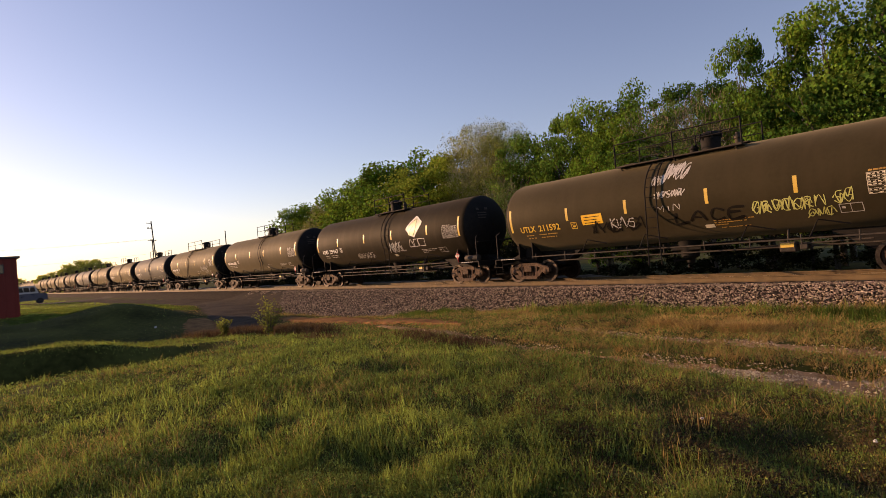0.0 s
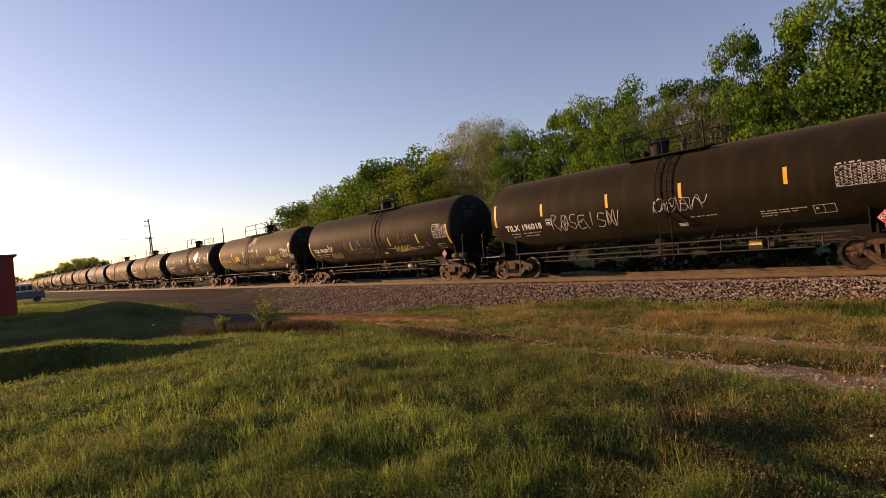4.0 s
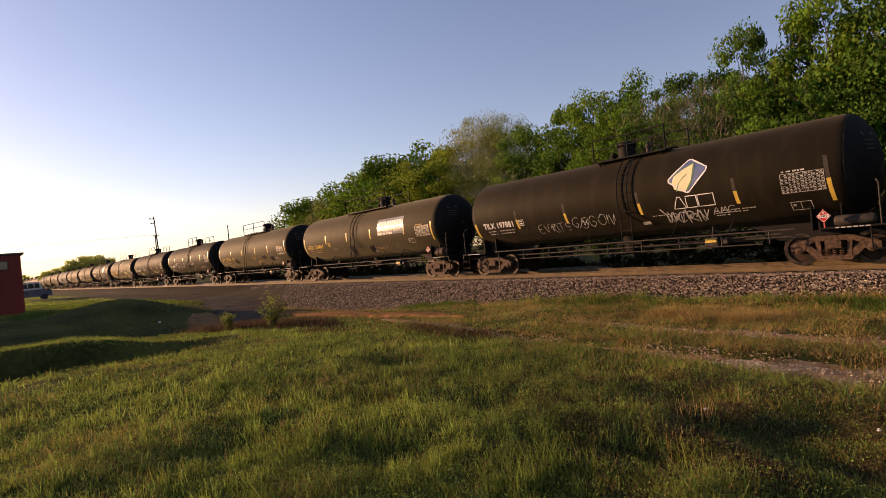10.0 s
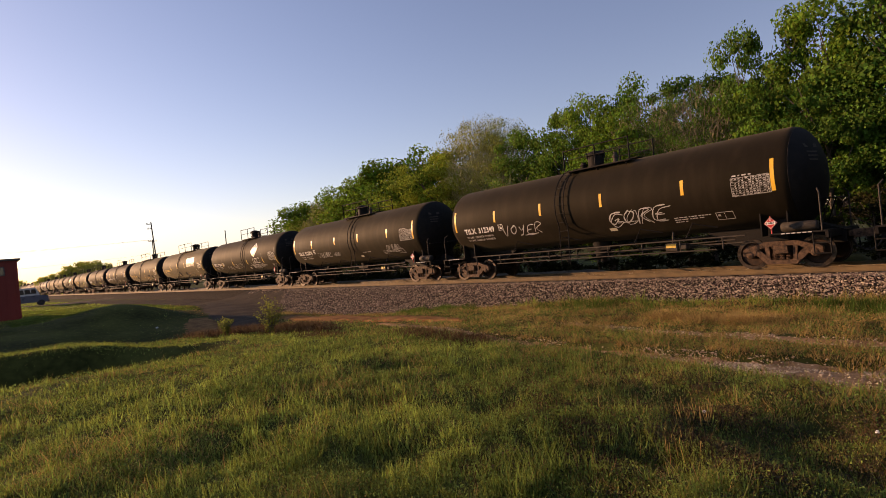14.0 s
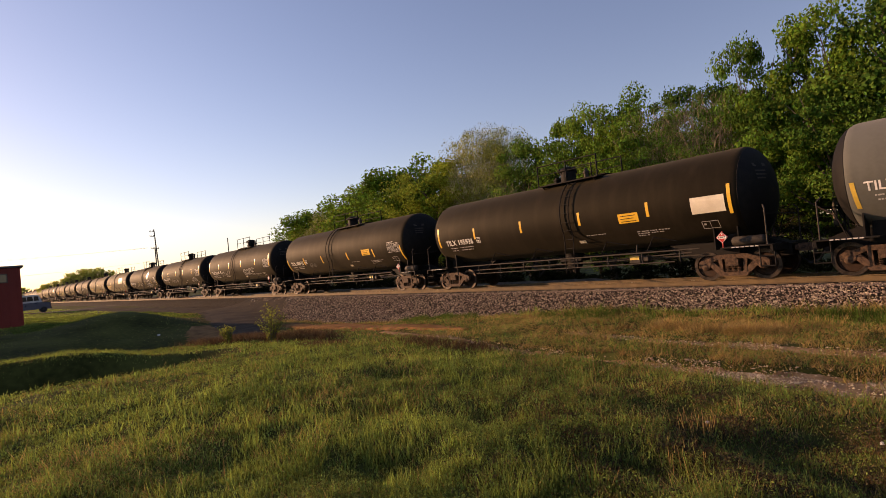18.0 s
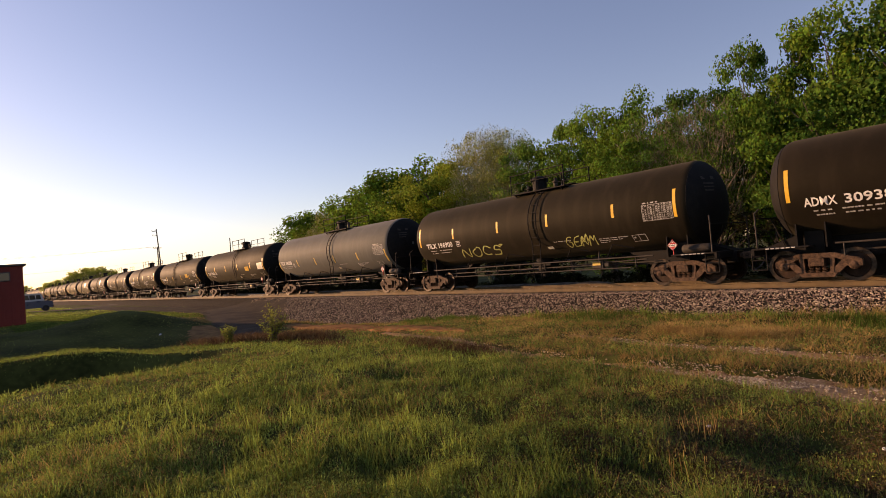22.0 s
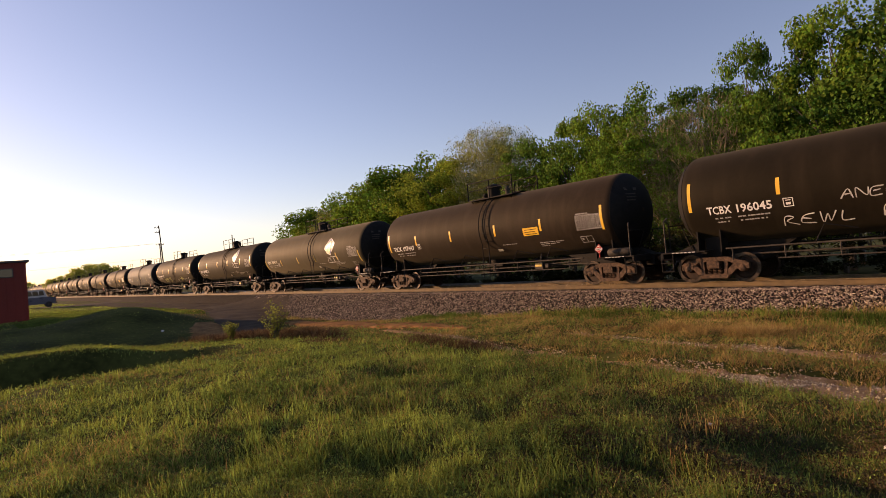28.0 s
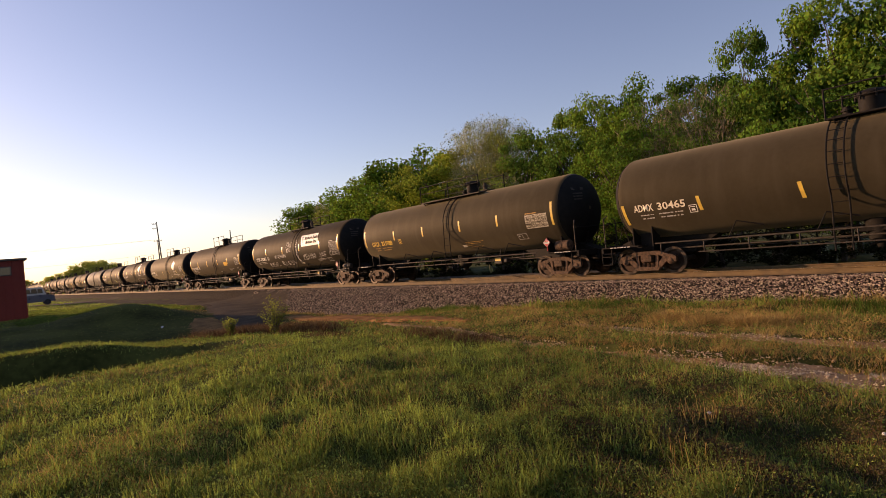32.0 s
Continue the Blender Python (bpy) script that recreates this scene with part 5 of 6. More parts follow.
sprayed(CARS[1], "LOI", 2.94, 2.3, 1.25, 0.36, FAINT_SPRAY, "thin faded white scrawl", w=0.02, seed=12)
sprayed(CARS[1], "II I* I", 4.55, 1.84, 1.25, 0.3, FAINT_SPRAY, "thin faded white scrawl", w=0.018, seed=66)
sprayed(CARS[1], "****", -4.8, 1.64, 1.35, 0.36, GREEN_SPRAY, "yellow-green spray-painted tag", w=0.03, slant=0.2, seed=13)
sprayed(CARS[1], "*****", 2.33, 1.73, 1.4, 0.28, GREEN_SPRAY, "yellow-green spray-painted tag", w=0.035, slant=0.2, seed=14)
sprayed(CARS[1], "****", -2.6, 1.85, 2.8, 0.24, FAINT_SPRAY, "thin faded white scrawl", w=0.02, seed=67)
sprayed(CARS[2], "R*S*IS*", -4.1, 1.95, 3.0, 0.55, PALE_SPRAY, "faint grey spray-painted tag", w=0.035, seed=15)
sprayed(CARS[2], "****", 0.4, 2.2, 1.8, 0.45, PALE_SPRAY, "white spray-painted tag", w=0.03, seed=16)
for k, x, z, wide, tall, seed in ((3, 2.5, 2.02, 0.8, 0.18, 17), (3, 4.05, 1.82, 0.65, 0.25, 68), (3, -3.55, 1.85, 0.7, 0.26, 69), (4, 0.9, 1.7, 0.5, 0.3, 42), (4, -1.3, 1.65, 0.5, 0.5, 70)):
    sprayed(CARS[k], "**", x, z, wide, tall, DARK_SPRAY, "dark painted-over patch", w=0.16, seed=seed)
sprayed(CARS[3], "**", 0.2, 1.95, 0.9, 0.28, ORANGE_WORN, "faint worn-off scrawl", w=0.02, seed=71)
sprayed(CARS[4], "***", -3.45, 2.0, 0.7, 0.18, FAINT_SPRAY, "small faded scrawl", w=0.02, seed=18)
sprayed(CARS[4], "*I**I*", 1.3, 1.66, 2.6, 0.34, FAINT_SPRAY, "faded scrawl in pale streaks", w=0.024, slant=0.4, seed=72)
sprayed(CARS[4], "*I*", -2.3, 1.62, 1.3, 0.4, FAINT_SPRAY, "faded scrawl in pale streaks", w=0.024, slant=0.4, seed=73)
sprayed(CARS[5], "EV*TS", -3.65, 1.74, 1.75, 0.34, PALE_SPRAY, "white spray-painted tag", w=0.028, seed=19)
sprayed(CARS[5], "***", -4.75, 1.72, 1.1, 0.28, STEEL_GREY, "faint worn-off scrawl", w=0.03, seed=40)
sprayed(CARS[5], "G*GO*", -1.88, 1.8, 2.05, 0.4, PALE_SPRAY, "white outlined spray-painted tag", w=0.032, seed=20)
sprayed(CARS[5], "****", 2.1, 1.62, 1.4, 0.36, PALE_SPRAY, "white spray-painted tag", w=0.045, seed=21)
sprayed(CARS[5], "I", 2.0, 1.86, 0.5, 0.3, PALE_SPRAY, "white spray-painted tag", w=0.05, slant=-1.0, seed=74)
sprayed(CARS[5], "AMC", 3.7, 1.78, 0.72, 0.22, PALE_SPRAY, "small white tag", w=0.032, seed=22)
sprayed(CARS[6], "GO**H*EC", -3.9, 1.9, 1.9, 0.3, PALE_SPRAY, "white spray-painted tag", w=0.026, seed=23)
sprayed(CARS[6], "N**", -1.8, 1.9, 0.85, 0.22, PALE_SPRAY, "small white tag", w=0.022, seed=24)
sprayed(CARS[6], "*M***", 4.25, 1.92, 1.25, 0.26, PALE_SPRAY, "thin white tag", w=0.024, seed=25)
sprayed(CARS[6], "**", 4.7, 1.76, 0.6, 0.16, PALE_SPRAY, "thin white tag", w=0.025, seed=75)
sprayed(CARS[7], "VOYER", -4.2, 1.94, 2.3, 0.38, PALE_SPRAY, "white spray-painted tag", w=0.05, slant=0.32, seed=26)
sprayed(CARS[7], "_", -2.95, 1.92, 0.8, 0.2, PALE_SPRAY, "white spray-painted tag", w=0.035, seed=41)
sprayed(CARS[7], "GORE", 1.2, 1.86, 2.4, 0.46, PALE_SPRAY, "large white spray-painted tag", w=0.055, slant=0.3, seed=27)
sprayed(CARS[7], "GORE", 1.3, 1.81, 2.4, 0.5, PALE_SPRAY, "large white spray-painted tag", w=0.035, slant=0.34, seed=45)
sprayed(CARS[8], "**", -3.9, 1.9, 0.9, 0.24, FAINT_SPRAY, "faded scrawl", w=0.025, seed=38)
sprayed(CARS[11], "NOCS", -4.15, 1.66, 2.75, 0.42, GREEN_SPRAY, "yellow-green spray-painted tag", w=0.07, slant=0.35, seed=28)
sprayed(CARS[11], "_", -1.5, 2.1, 0.3, 0.16, GREEN_SPRAY, "yellow-green spray-painted tag", w=0.04, seed=44)
sprayed(CARS[11], "GE*M", 2.15, 1.68, 1.5, 0.38, GREEN_SPRAY, "green spray-painted tag", w=0.05, slant=0.3, seed=29)
sprayed(CARS[12], "SOMA", 2.65, 1.84, 1.05, 0.2, PALE_SPRAY, "small white tag", w=0.03, seed=30)
sprayed(CARS[15], "REWL RIBS4", -4.5, 1.68, 4.8, 0.28, WHITE_PAINT, "long white spray-painted tag", w=0.045, seed=31)
sprayed(CARS[15], "ANEM*N", -2.9, 2.28, 2.0, 0.24, PALE_SPRAY, "white spray-painted tag", w=0.045, seed=32)
sprayed(CARS[15], "SO*S", -0.7, 3.0, 0.95, 0.34, PALE_SPRAY, "thin white scrawl", w=0.032, seed=33)
sprayed(CARS[15], "*VZ", -0.6, 2.66, 0.75, 0.3, PALE_SPRAY, "thin white scrawl", w=0.032, seed=76)
sprayed(CARS[15], "SAVEKO", 0.95, 3.12, 0.26, 0.25, WHITE_PAINT, "white tag written downwards", w=0.05, down=True, seed=34)
sprayed(CARS[15], "MENSO J4F", 1.9, 1.99, 3.5, 0.3, PALE_SPRAY, "white spray-painted tag", w=0.05, seed=35)
sprayed(CARS[15], "CEKS", 5.75, 2.05, 1.45, 0.22, PALE_SPRAY, "white spray-painted tag", w=0.05, seed=36)
sprayed(CARS[-3], "*****", 3.0, 1.9, 2.2, 0.5, PALE_SPRAY, "white spray-painted tag", seed=37)

# ---- trees ----
def limbs(seed, height, spread, count, twigs):
    """Trunk and limbs as tapered bars; returns the bmesh and the limb tips."""
    rng = random.Random(seed)
    bm = bmesh.new()
    tips = []
    p = Vector((0, 0, -0.3))
    for i in range(4):
        q = Vector((rng.uniform(-0.2, 0.2), rng.uniform(-0.2, 0.2), height * (0.16 * (i + 1))))
        bar(bm, p, q, 0.17 - 0.025 * i, 7, 0.17 - 0.025 * (i + 1))
        p = q
    for i in range(count):
        z = height * rng.uniform(0.15, 0.66)
        a = rng.uniform(0, 2 * math.pi)
        s = Vector((0, 0, z))
        out = spread * rng.uniform(0.45, 0.95) * (1.0 if z < height * 0.5 else 0.75)
        m = s + Vector((math.cos(a) * out * 0.55, math.sin(a) * out * 0.55, height * rng.uniform(0.08, 0.18)))
        e = m + Vector((math.cos(a + rng.uniform(-0.5, 0.5)) * out * 0.5, math.sin(a + rng.uniform(-0.5, 0.5)) * out * 0.5, height * rng.uniform(0.08, 0.24)))
        e.z = min(e.z, height * 0.9)
        bar(bm, s, m, 0.07, 5, 0.045)
        bar(bm, m, e, 0.045, 5, 0.015)
        tips += [m, e]
        for _ in range(twigs):
            st = s.lerp(e, rng.uniform(0.3, 1))
            en = st + Vector((rng.uniform(-1, 1), rng.uniform(-1, 1), rng.uniform(0.2, 1.0))) * 0.8
            bar(bm, st, en, 0.014, 4, 0.004)
            tips.append(en)
    return bm, tips


def twig_cloud(seed, height, spread, count, low=0.25, size=0.5):
    """Fine upright twigs that fill a bare crown."""
    rng = np.random.default_rng(seed)
    u = rng.standard_normal((count, 3))
    u /= np.linalg.norm(u, axis=1)[:, None]
    u *= (rng.random(count) ** 0.5)[:, None]
    lop = 1 + 0.22 * np.sin(3 * np.arctan2(u[:, 1], u[:, 0]) + seed) + 0.15 * np.sin(7 * u[:, 2] + seed)
    p = np.column_stack([u[:, 0] * spread * lop, u[:, 1] * spread * lop, height * (low + (1 - low) * (0.5 + 0.5 * u[:, 2]))])
    d = np.column_stack([u[:, 0], u[:, 1], 0.9 + 0.5 * rng.random(count)]) + rng.normal(0, 0.45, (count, 3))
    d /= np.linalg.norm(d, axis=1)[:, None]
    w = np.cross(d, rng.standard_normal((count, 3)))
    w /= np.linalg.norm(w, axis=1)[:, None]
    s = size * rng.uniform(0.5, 1.5, count)[:, None]
    t = rng.uniform(0.008, 0.018, count)[:, None]
    v = np.stack([p - w * t, p + w * t, p + d * s], 1).reshape(-1, 3)
    return v, np.arange(count * 3).reshape(count, 3)


def leaf_cloud(seed, height, spread, clumps, per, size, low=0.12, soft=1.0):
    """A crown of small leaves gathered in uneven clumps."""
    rng = np.random.default_rng(seed)
    c = []
    while len(c) < clumps:
        u = rng.uniform(-1, 1, 3)
        r = np.linalg.norm(u)
        if 0.3 < r < 1:
            c.append(u)
    c = np.array(c)
    c[:, 2] = np.sign(c[:, 2]) * np.abs(c[:, 2]) ** 0.9
    lop = 1 + 0.25 * np.sin(3 * np.arctan2(c[:, 1], c[:, 0]) + seed)
    centre = np.column_stack([c[:, 0] * spread * lop, c[:, 1] * spread * lop, height * (low + (1 - low) * (0.5 + 0.5 * c[:, 2]))])
    rad = spread * soft * rng.uniform(0.11, 0.29, clumps)
    n = clumps * per
    idx = np.repeat(np.arange(clumps), per)
    d = rng.standard_normal((n, 3))
    d /= np.linalg.norm(d, axis=1)[:, None]
    p = centre[idx] + d * (rad[idx] * rng.random(n) ** 0.4)[:, None] * np.array([1.15, 1.15, 0.72])
    p[:, 2] = np.maximum(p[:, 2], 0.05)
    face = d + rng.normal(0, 0.55, (n, 3))
    a = np.cross(face, rng.standard_normal((n, 3)))
    a /= np.linalg.norm(a, axis=1)[:, None]
    b = np.cross(face, a)
    b /= np.linalg.norm(b, axis=1)[:, None]
    s = size * rng.uniform(0.6, 1.4, n)[:, None]
    k = rng.uniform(0.75, 1.25, (n, 1))
    s = s * 0.66
    v = np.stack([p - a * s, p - b * s * k * 0.7, p + a * s, p + b * s * k * 0.8], 1).reshape(-1, 3)
    return v, np.arange(n * 4).reshape(n, 4)


TREE_KINDS = {}


def tree_kind(key, seed, clumps, per, size, leaf, twigs=1, count=12, low=0.1, bark=BARK, fine=0, soft=1.0):
    bm, tips = limbs(seed, 10.0, 3.6, count, twigs)
    bmesh.ops.recalc_face_normals(bm, faces=bm.faces)
    me = bpy.data.meshes.new("trunk")
    bm.to_mesh(me)
    bm.free()
    me.materials.append(bark)
    v, f = leaf_cloud(seed + 50, 10.0, 3.6, clumps, per, size, low, soft)
    cr = arrays("crown", v, f, leaf)
    data = cr.data
    bpy.data.objects.remove(cr)
    fuzz = None
    if fine:
        v, f = twig_cloud(seed + 90, 10.0, 3.4, fine, low)
        ob = arrays("branchwork", v, f, bark)
        fuzz = ob.data
        bpy.data.objects.remove(ob)
    TREE_KINDS[key] = (me, data, fuzz)


tree_kind("green_a", 1, 96, 270, 0.115, LEAF)
tree_kind("green_b", 2, 94, 270, 0.115, LEAF)
tree_kind("dark", 3, 92, 270, 0.115, LEAF_DIM)
tree_kind("yellow", 4, 120, 170, 0.11, LEAF_YELLOW)
tree_kind("bare", 5, 150, 190, 0.075, LEAF_PALE, twigs=7, count=24, low=0.2, bark=TWIG, fine=8000, soft=1.3)
tree_kind("brown", 6, 120, 150, 0.075, LEAF_DIM, twigs=6, count=18, low=0.1, bark=TWIG_BROWN, fine=6000, soft=1.2)
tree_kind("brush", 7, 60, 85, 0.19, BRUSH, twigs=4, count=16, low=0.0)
tree_kind("green_a far", 11, 96, 170, 0.15, LEAF, soft=1.2)
tree_kind("green_b far", 12, 96, 170, 0.15, LEAF, soft=1.2)
# The far dark trees take plain LEAF, the brighter of the two copies.
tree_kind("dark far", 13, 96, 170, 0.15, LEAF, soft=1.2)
tree_kind("yellow far", 14, 120, 80, 0.17, LEAF_YELLOW, soft=1.3)
tree_kind("yellow distant", 15, 60, 90, 0.25, LEAF_BACKLIT, soft=1.1)
TREE_SAY = {"green_a": "leafy green tree in full spring leaf", "green_b": "broad green tree in full spring leaf", "dark": "dense green tree",
            "yellow": "yellow-green tree in young leaf", "bare": "half-bare grey tree with sparse new leaves", "brown": "brownish thicket tree with few leaves", "brush": "low brown-green brush"}


def tree(kind, x, y, height, wide=1.0, turn=0.0):
    root = new("tree")
    k = height / 10.0
    root.matrix_basis = Matrix.LocRotScale((x, y, float(land(x, y))), Euler((0, 0, turn)), (k * wide, k * wide, k))
    share("trunk", TREE_KINDS[kind][0], root)
    share("crown", TREE_KINDS[kind][1], root)
    if TREE_KINDS[kind][2]:
        share("branchwork", TREE_KINDS[kind][2], root)
    return tagged(root, TREE_SAY[kind.split(" ")[0]] + " behind the railway", "tree", "trees behind the railway")


ROW = (
    ("green_a", -73, 34.5, 9.2, 0.9), ("dark", -69, 35, 10.1, 0.9), ("green_b", -64, 34, 11.1, 0.9), ("bare", -60, 33.5, 10.2, 0.8), ("dark", -56.5, 35, 11.7, 0.9),
    ("green_a", -51.5, 34, 11.7, 0.9), ("green_b", -46.5, 34.5, 12.8, 0.9), ("dark", -42, 35, 12.6, 0.85), ("yellow", -38.5, 32.5, 11.6, 0.85), ("bare", -34.6, 34.5, 13.7, 0.62),
    ("bare", -32.4, 35, 13.4, 0.6), ("dark", -29, 33.5, 11.3, 0.66), ("dark", -25.5, 34, 12.3, 0.68), ("green_b", -22.5, 33.5, 12.4, 0.62),
    ("green_a", -19.6, 34, 12.2, 0.68), ("green_b", -18.5, 31, 10.0, 0.8), ("dark", -16.4, 34, 11.7, 0.6), ("brown", -16.2, 31, 10.0, 0.72), ("brown", -13.6, 30.6, 9.7, 0.75), ("dark", -11.8, 33.5, 9.6, 0.7), ("dark", -14.0, 35, 11.3, 0.62),
    ("dark", -10.9, 31.5, 11.8, 0.52), ("green_a", -7.8, 31.5, 12.4, 0.7), ("dark", -5.4, 32.5, 12.8, 0.8), ("dark", -17.6, 36.5, 9.6, 0.9), ("dark", -24, 37, 10.0, 0.9), ("dark", -8.6, 36.5, 9.6, 0.9), ("dark", -7.6, 29.5, 8.6, 0.8), ("dark", -3.5, 32, 12.0, 0.95), ("dark", 0.5, 31.5, 11.8, 0.95), ("dark", 5, 32, 12.0, 0.95),
    ("brown", -27, 29.5, 7.6, 0.9), ("dark", -12, 37, 10.0, 1.0), ("dark", -30, 38, 10.0, 1.0), ("dark", -48, 38, 9.5, 1.0), ("brown", -62, 31, 6.2, 0.9), ("brown", -49, 30.5, 6.7, 0.9), ("yellow", -54, 36.5, 11.0, 0.95), ("green_b", -61, 37, 10.2, 1.0), ("green_a", -44.5, 37, 11.6, 0.9),
    ("yellow", -66.5, 36.5, 9.6, 1.0), ("green_b", -71.5, 37, 9.4, 1.0),
)
for i, (kind, x, y, h, w) in enumerate(ROW):
    up = 0.985 if -58 < x < -37 else 0.95 if x < -58 else 1.0
    w = w * 1.22 if x < -37 else w * 1.08
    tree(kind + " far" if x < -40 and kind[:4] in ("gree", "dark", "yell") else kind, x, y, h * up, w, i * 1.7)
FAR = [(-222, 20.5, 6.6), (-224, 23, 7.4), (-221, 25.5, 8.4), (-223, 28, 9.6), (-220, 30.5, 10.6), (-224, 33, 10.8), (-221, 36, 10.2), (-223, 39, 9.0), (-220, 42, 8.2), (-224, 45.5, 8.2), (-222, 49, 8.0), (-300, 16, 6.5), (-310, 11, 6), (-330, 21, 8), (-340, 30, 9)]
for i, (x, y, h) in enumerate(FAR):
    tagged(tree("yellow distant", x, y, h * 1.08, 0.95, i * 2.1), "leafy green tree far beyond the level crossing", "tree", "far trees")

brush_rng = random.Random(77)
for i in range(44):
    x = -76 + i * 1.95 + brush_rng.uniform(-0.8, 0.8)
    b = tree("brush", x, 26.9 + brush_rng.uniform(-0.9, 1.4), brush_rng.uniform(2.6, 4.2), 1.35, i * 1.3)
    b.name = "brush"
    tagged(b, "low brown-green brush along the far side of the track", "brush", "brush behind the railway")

# ---- red building ----
bld = new("building")
bld.location = (-50.6, 3.1, -0.65)
bm = bmesh.new()
block(bm, -3.6, 0, -18, 0, 0, 4.6)
part("wall", bm, RED_METAL, bld)
for i in range(36):
    pb = bmesh.new()
    y = -18 + 0.25 + i * 0.5
    block(pb, 0.0, 0.03, y - 0.05, y + 0.05, 0.02, 4.5, 0.01)
    part("siding_rib", pb, RED_METAL, bld)
bm = bmesh.new()
block(bm, -3.8, 0.2, -18.2, 0.2, 4.5, 4.64, 0.02)
part("roof", bm, TRIM_DARK, bld, "flat dark roof with an overhang")
bm = bmesh.new()
block(bm, 0.03, 0.08, -2.4, -0.75, 3.45, 4.1, 0.01)
wf = part("window", bm, TRIM_DARK, bld)
bm = bmesh.new()
block(bm, 0.08, 0.09, -2.33, -0.82, 3.52, 4.03)
part("pane", bm, GLASS_DARK, wf)
tagged(bld, "dark red metal-sided building with a flat dark roof", "building")

# ---- poles and wires ----
def pole(x, y, h, lean, arms, label):
    root = new("utility_pole")
    root.matrix_basis = Matrix.LocRotScale((x, y, float(land(x, y)) - 0.2), Euler((0, 0, 0)), None)
    bm = bmesh.new()
    bar(bm, (0, 0, 0), (0, lean, h), 0.14, 10, 0.085)
    part("mast", bm, POLE_WOOD, root)
    for z, w, off in arms:
        ab = bmesh.new()
        k = lean * z / h + off
        block(ab, -0.05, 0.05, k - w / 2, k + w / 2, z - 0.045, z + 0.045, 0.01)
        arm = part("crossarm", ab, POLE_WOOD, root)
        for s in (-0.45, -0.2, 0.2, 0.45):
            ib = bmesh.new()
            lathe(ib, [(z + 0.06, 0.02), (z + 0.1, 0.05), (z + 0.2, 0.04), (z + 0.22, 0.01)], 8, "z", (0, k + s * w, 0))
            part("insulator", ib, STEEL_GREY, arm)
    return tagged(root, label, "utility pole")


pole(-105, 25.75, 12.4, -0.6, ((12.0, 0.8, -0.35), (11.2, 0.8, -0.35)), "tall leaning wooden utility pole with short crossarms")
pole(-106, 25.45, 9.4, -0.1, ((9.2, 1.3, 0.0),), "wooden utility pole with one crossarm")
pole(-106, 37.9, 10.4, 0.0, (), "plain wooden pole beyond the tree row")
for a, b in (((-106, 24.3, 8.4), (-104, -60, 8.8)), ((-106, 25.4, 8.4), (-103, -60, 8.2)), ((-105, 24.6, 5.9), (-104, -60, 5.6))):
    bm = bmesh.new()
    a, b = Vector(a), Vector(b)
    tube(bm, [a.lerp(b, i / 20) - Vector((0, 0, 4.8 * (i / 20) * (1 - i / 20))) for i in range(21)], 0.012, 5)
    tagged(part("overhead_wire", bm, WIRE, None), "thin sagging overhead wire", "wire", "overhead wires")

# ---- waiting truck ----
def wheel(root, x, y, r=0.42):
    bm = bmesh.new()
    lathe(bm, [(-0.12, r * 0.6), (-0.12, r * 0.95), (-0.08, r), (0.08, r), (0.12, r * 0.95), (0.12, r * 0.6)], 18, "y", (x, y, r))
    w = part("wheel", bm, RUBBER, root)
    hb = bmesh.new()
    lathe(hb, [(-0.13, r * 0.2), (-0.1, r * 0.58), (0.1, r * 0.58), (0.13, r * 0.2)], 14, "y", (x, y, r))
    part("rim", hb, STEEL_GREY, w)


def service_truck(x, y, turn, label):
    """A tall crew truck: dark lower body, white cab with a row of windows, closed box behind."""
    root = new("truck")
    root.matrix_basis = Matrix.LocRotScale((x, y, float(land(x, y))), Euler((0, 0, turn)), None)
    bm = bmesh.new()
    slab(bm, [(-2.9, 0.5), (2.6, 0.5), (2.7, 0.9), (2.66, 1.35), (1.75, 1.5), (-2.9, 1.5)], -1.0, 1.0)
    part("body", bm, TRUCK_DARK, root)
    bm = bmesh.new()
    slab(bm, [(-1.0, 1.5), (1.7, 1.5), (1.35, 2.45), (1.15, 2.6), (-0.85, 2.6), (-1.0, 2.5)], -0.96, 0.96)
    cab = part("cab", bm, TRUCK_WHITE, root, "white cab with a row of dark windows")
    for s in (-1, 1):
        for a, b in ((-0.85, -0.15), (-0.05, 0.6), (0.7, 1.25)):
            wb = bmesh.new()
            slab(wb, [(a, 1.75), (b + 0.08, 1.75), (b - 0.04, 2.38), (a + 0.03, 2.38)], s * 0.965, s * 0.975)
            part("side_window", wb, GLASS_DARK, cab)
    bm = bmesh.new()
    block(bm, 2.6, 2.78, -0.95, 0.95, 0.48, 0.72, 0.02)
    part("bumper", bm, STEEL_GREY, root)
    bm = bmesh.new()
    block(bm, -2.95, -1.1, -1.05, 1.05, 1.5, 2.75, 0.03)
    part("cargo_box", bm, STEEL_GREY, root, "dull grey closed box")
    for xx in (-1.9, 1.8):
        for yy in (-0.9, 0.9):
            wheel(root, xx, yy)
    return tagged(root, label, "truck")


service_truck(-99.5, 6.6, math.pi / 2, "dark crew truck with a white cab waiting at the crossing")

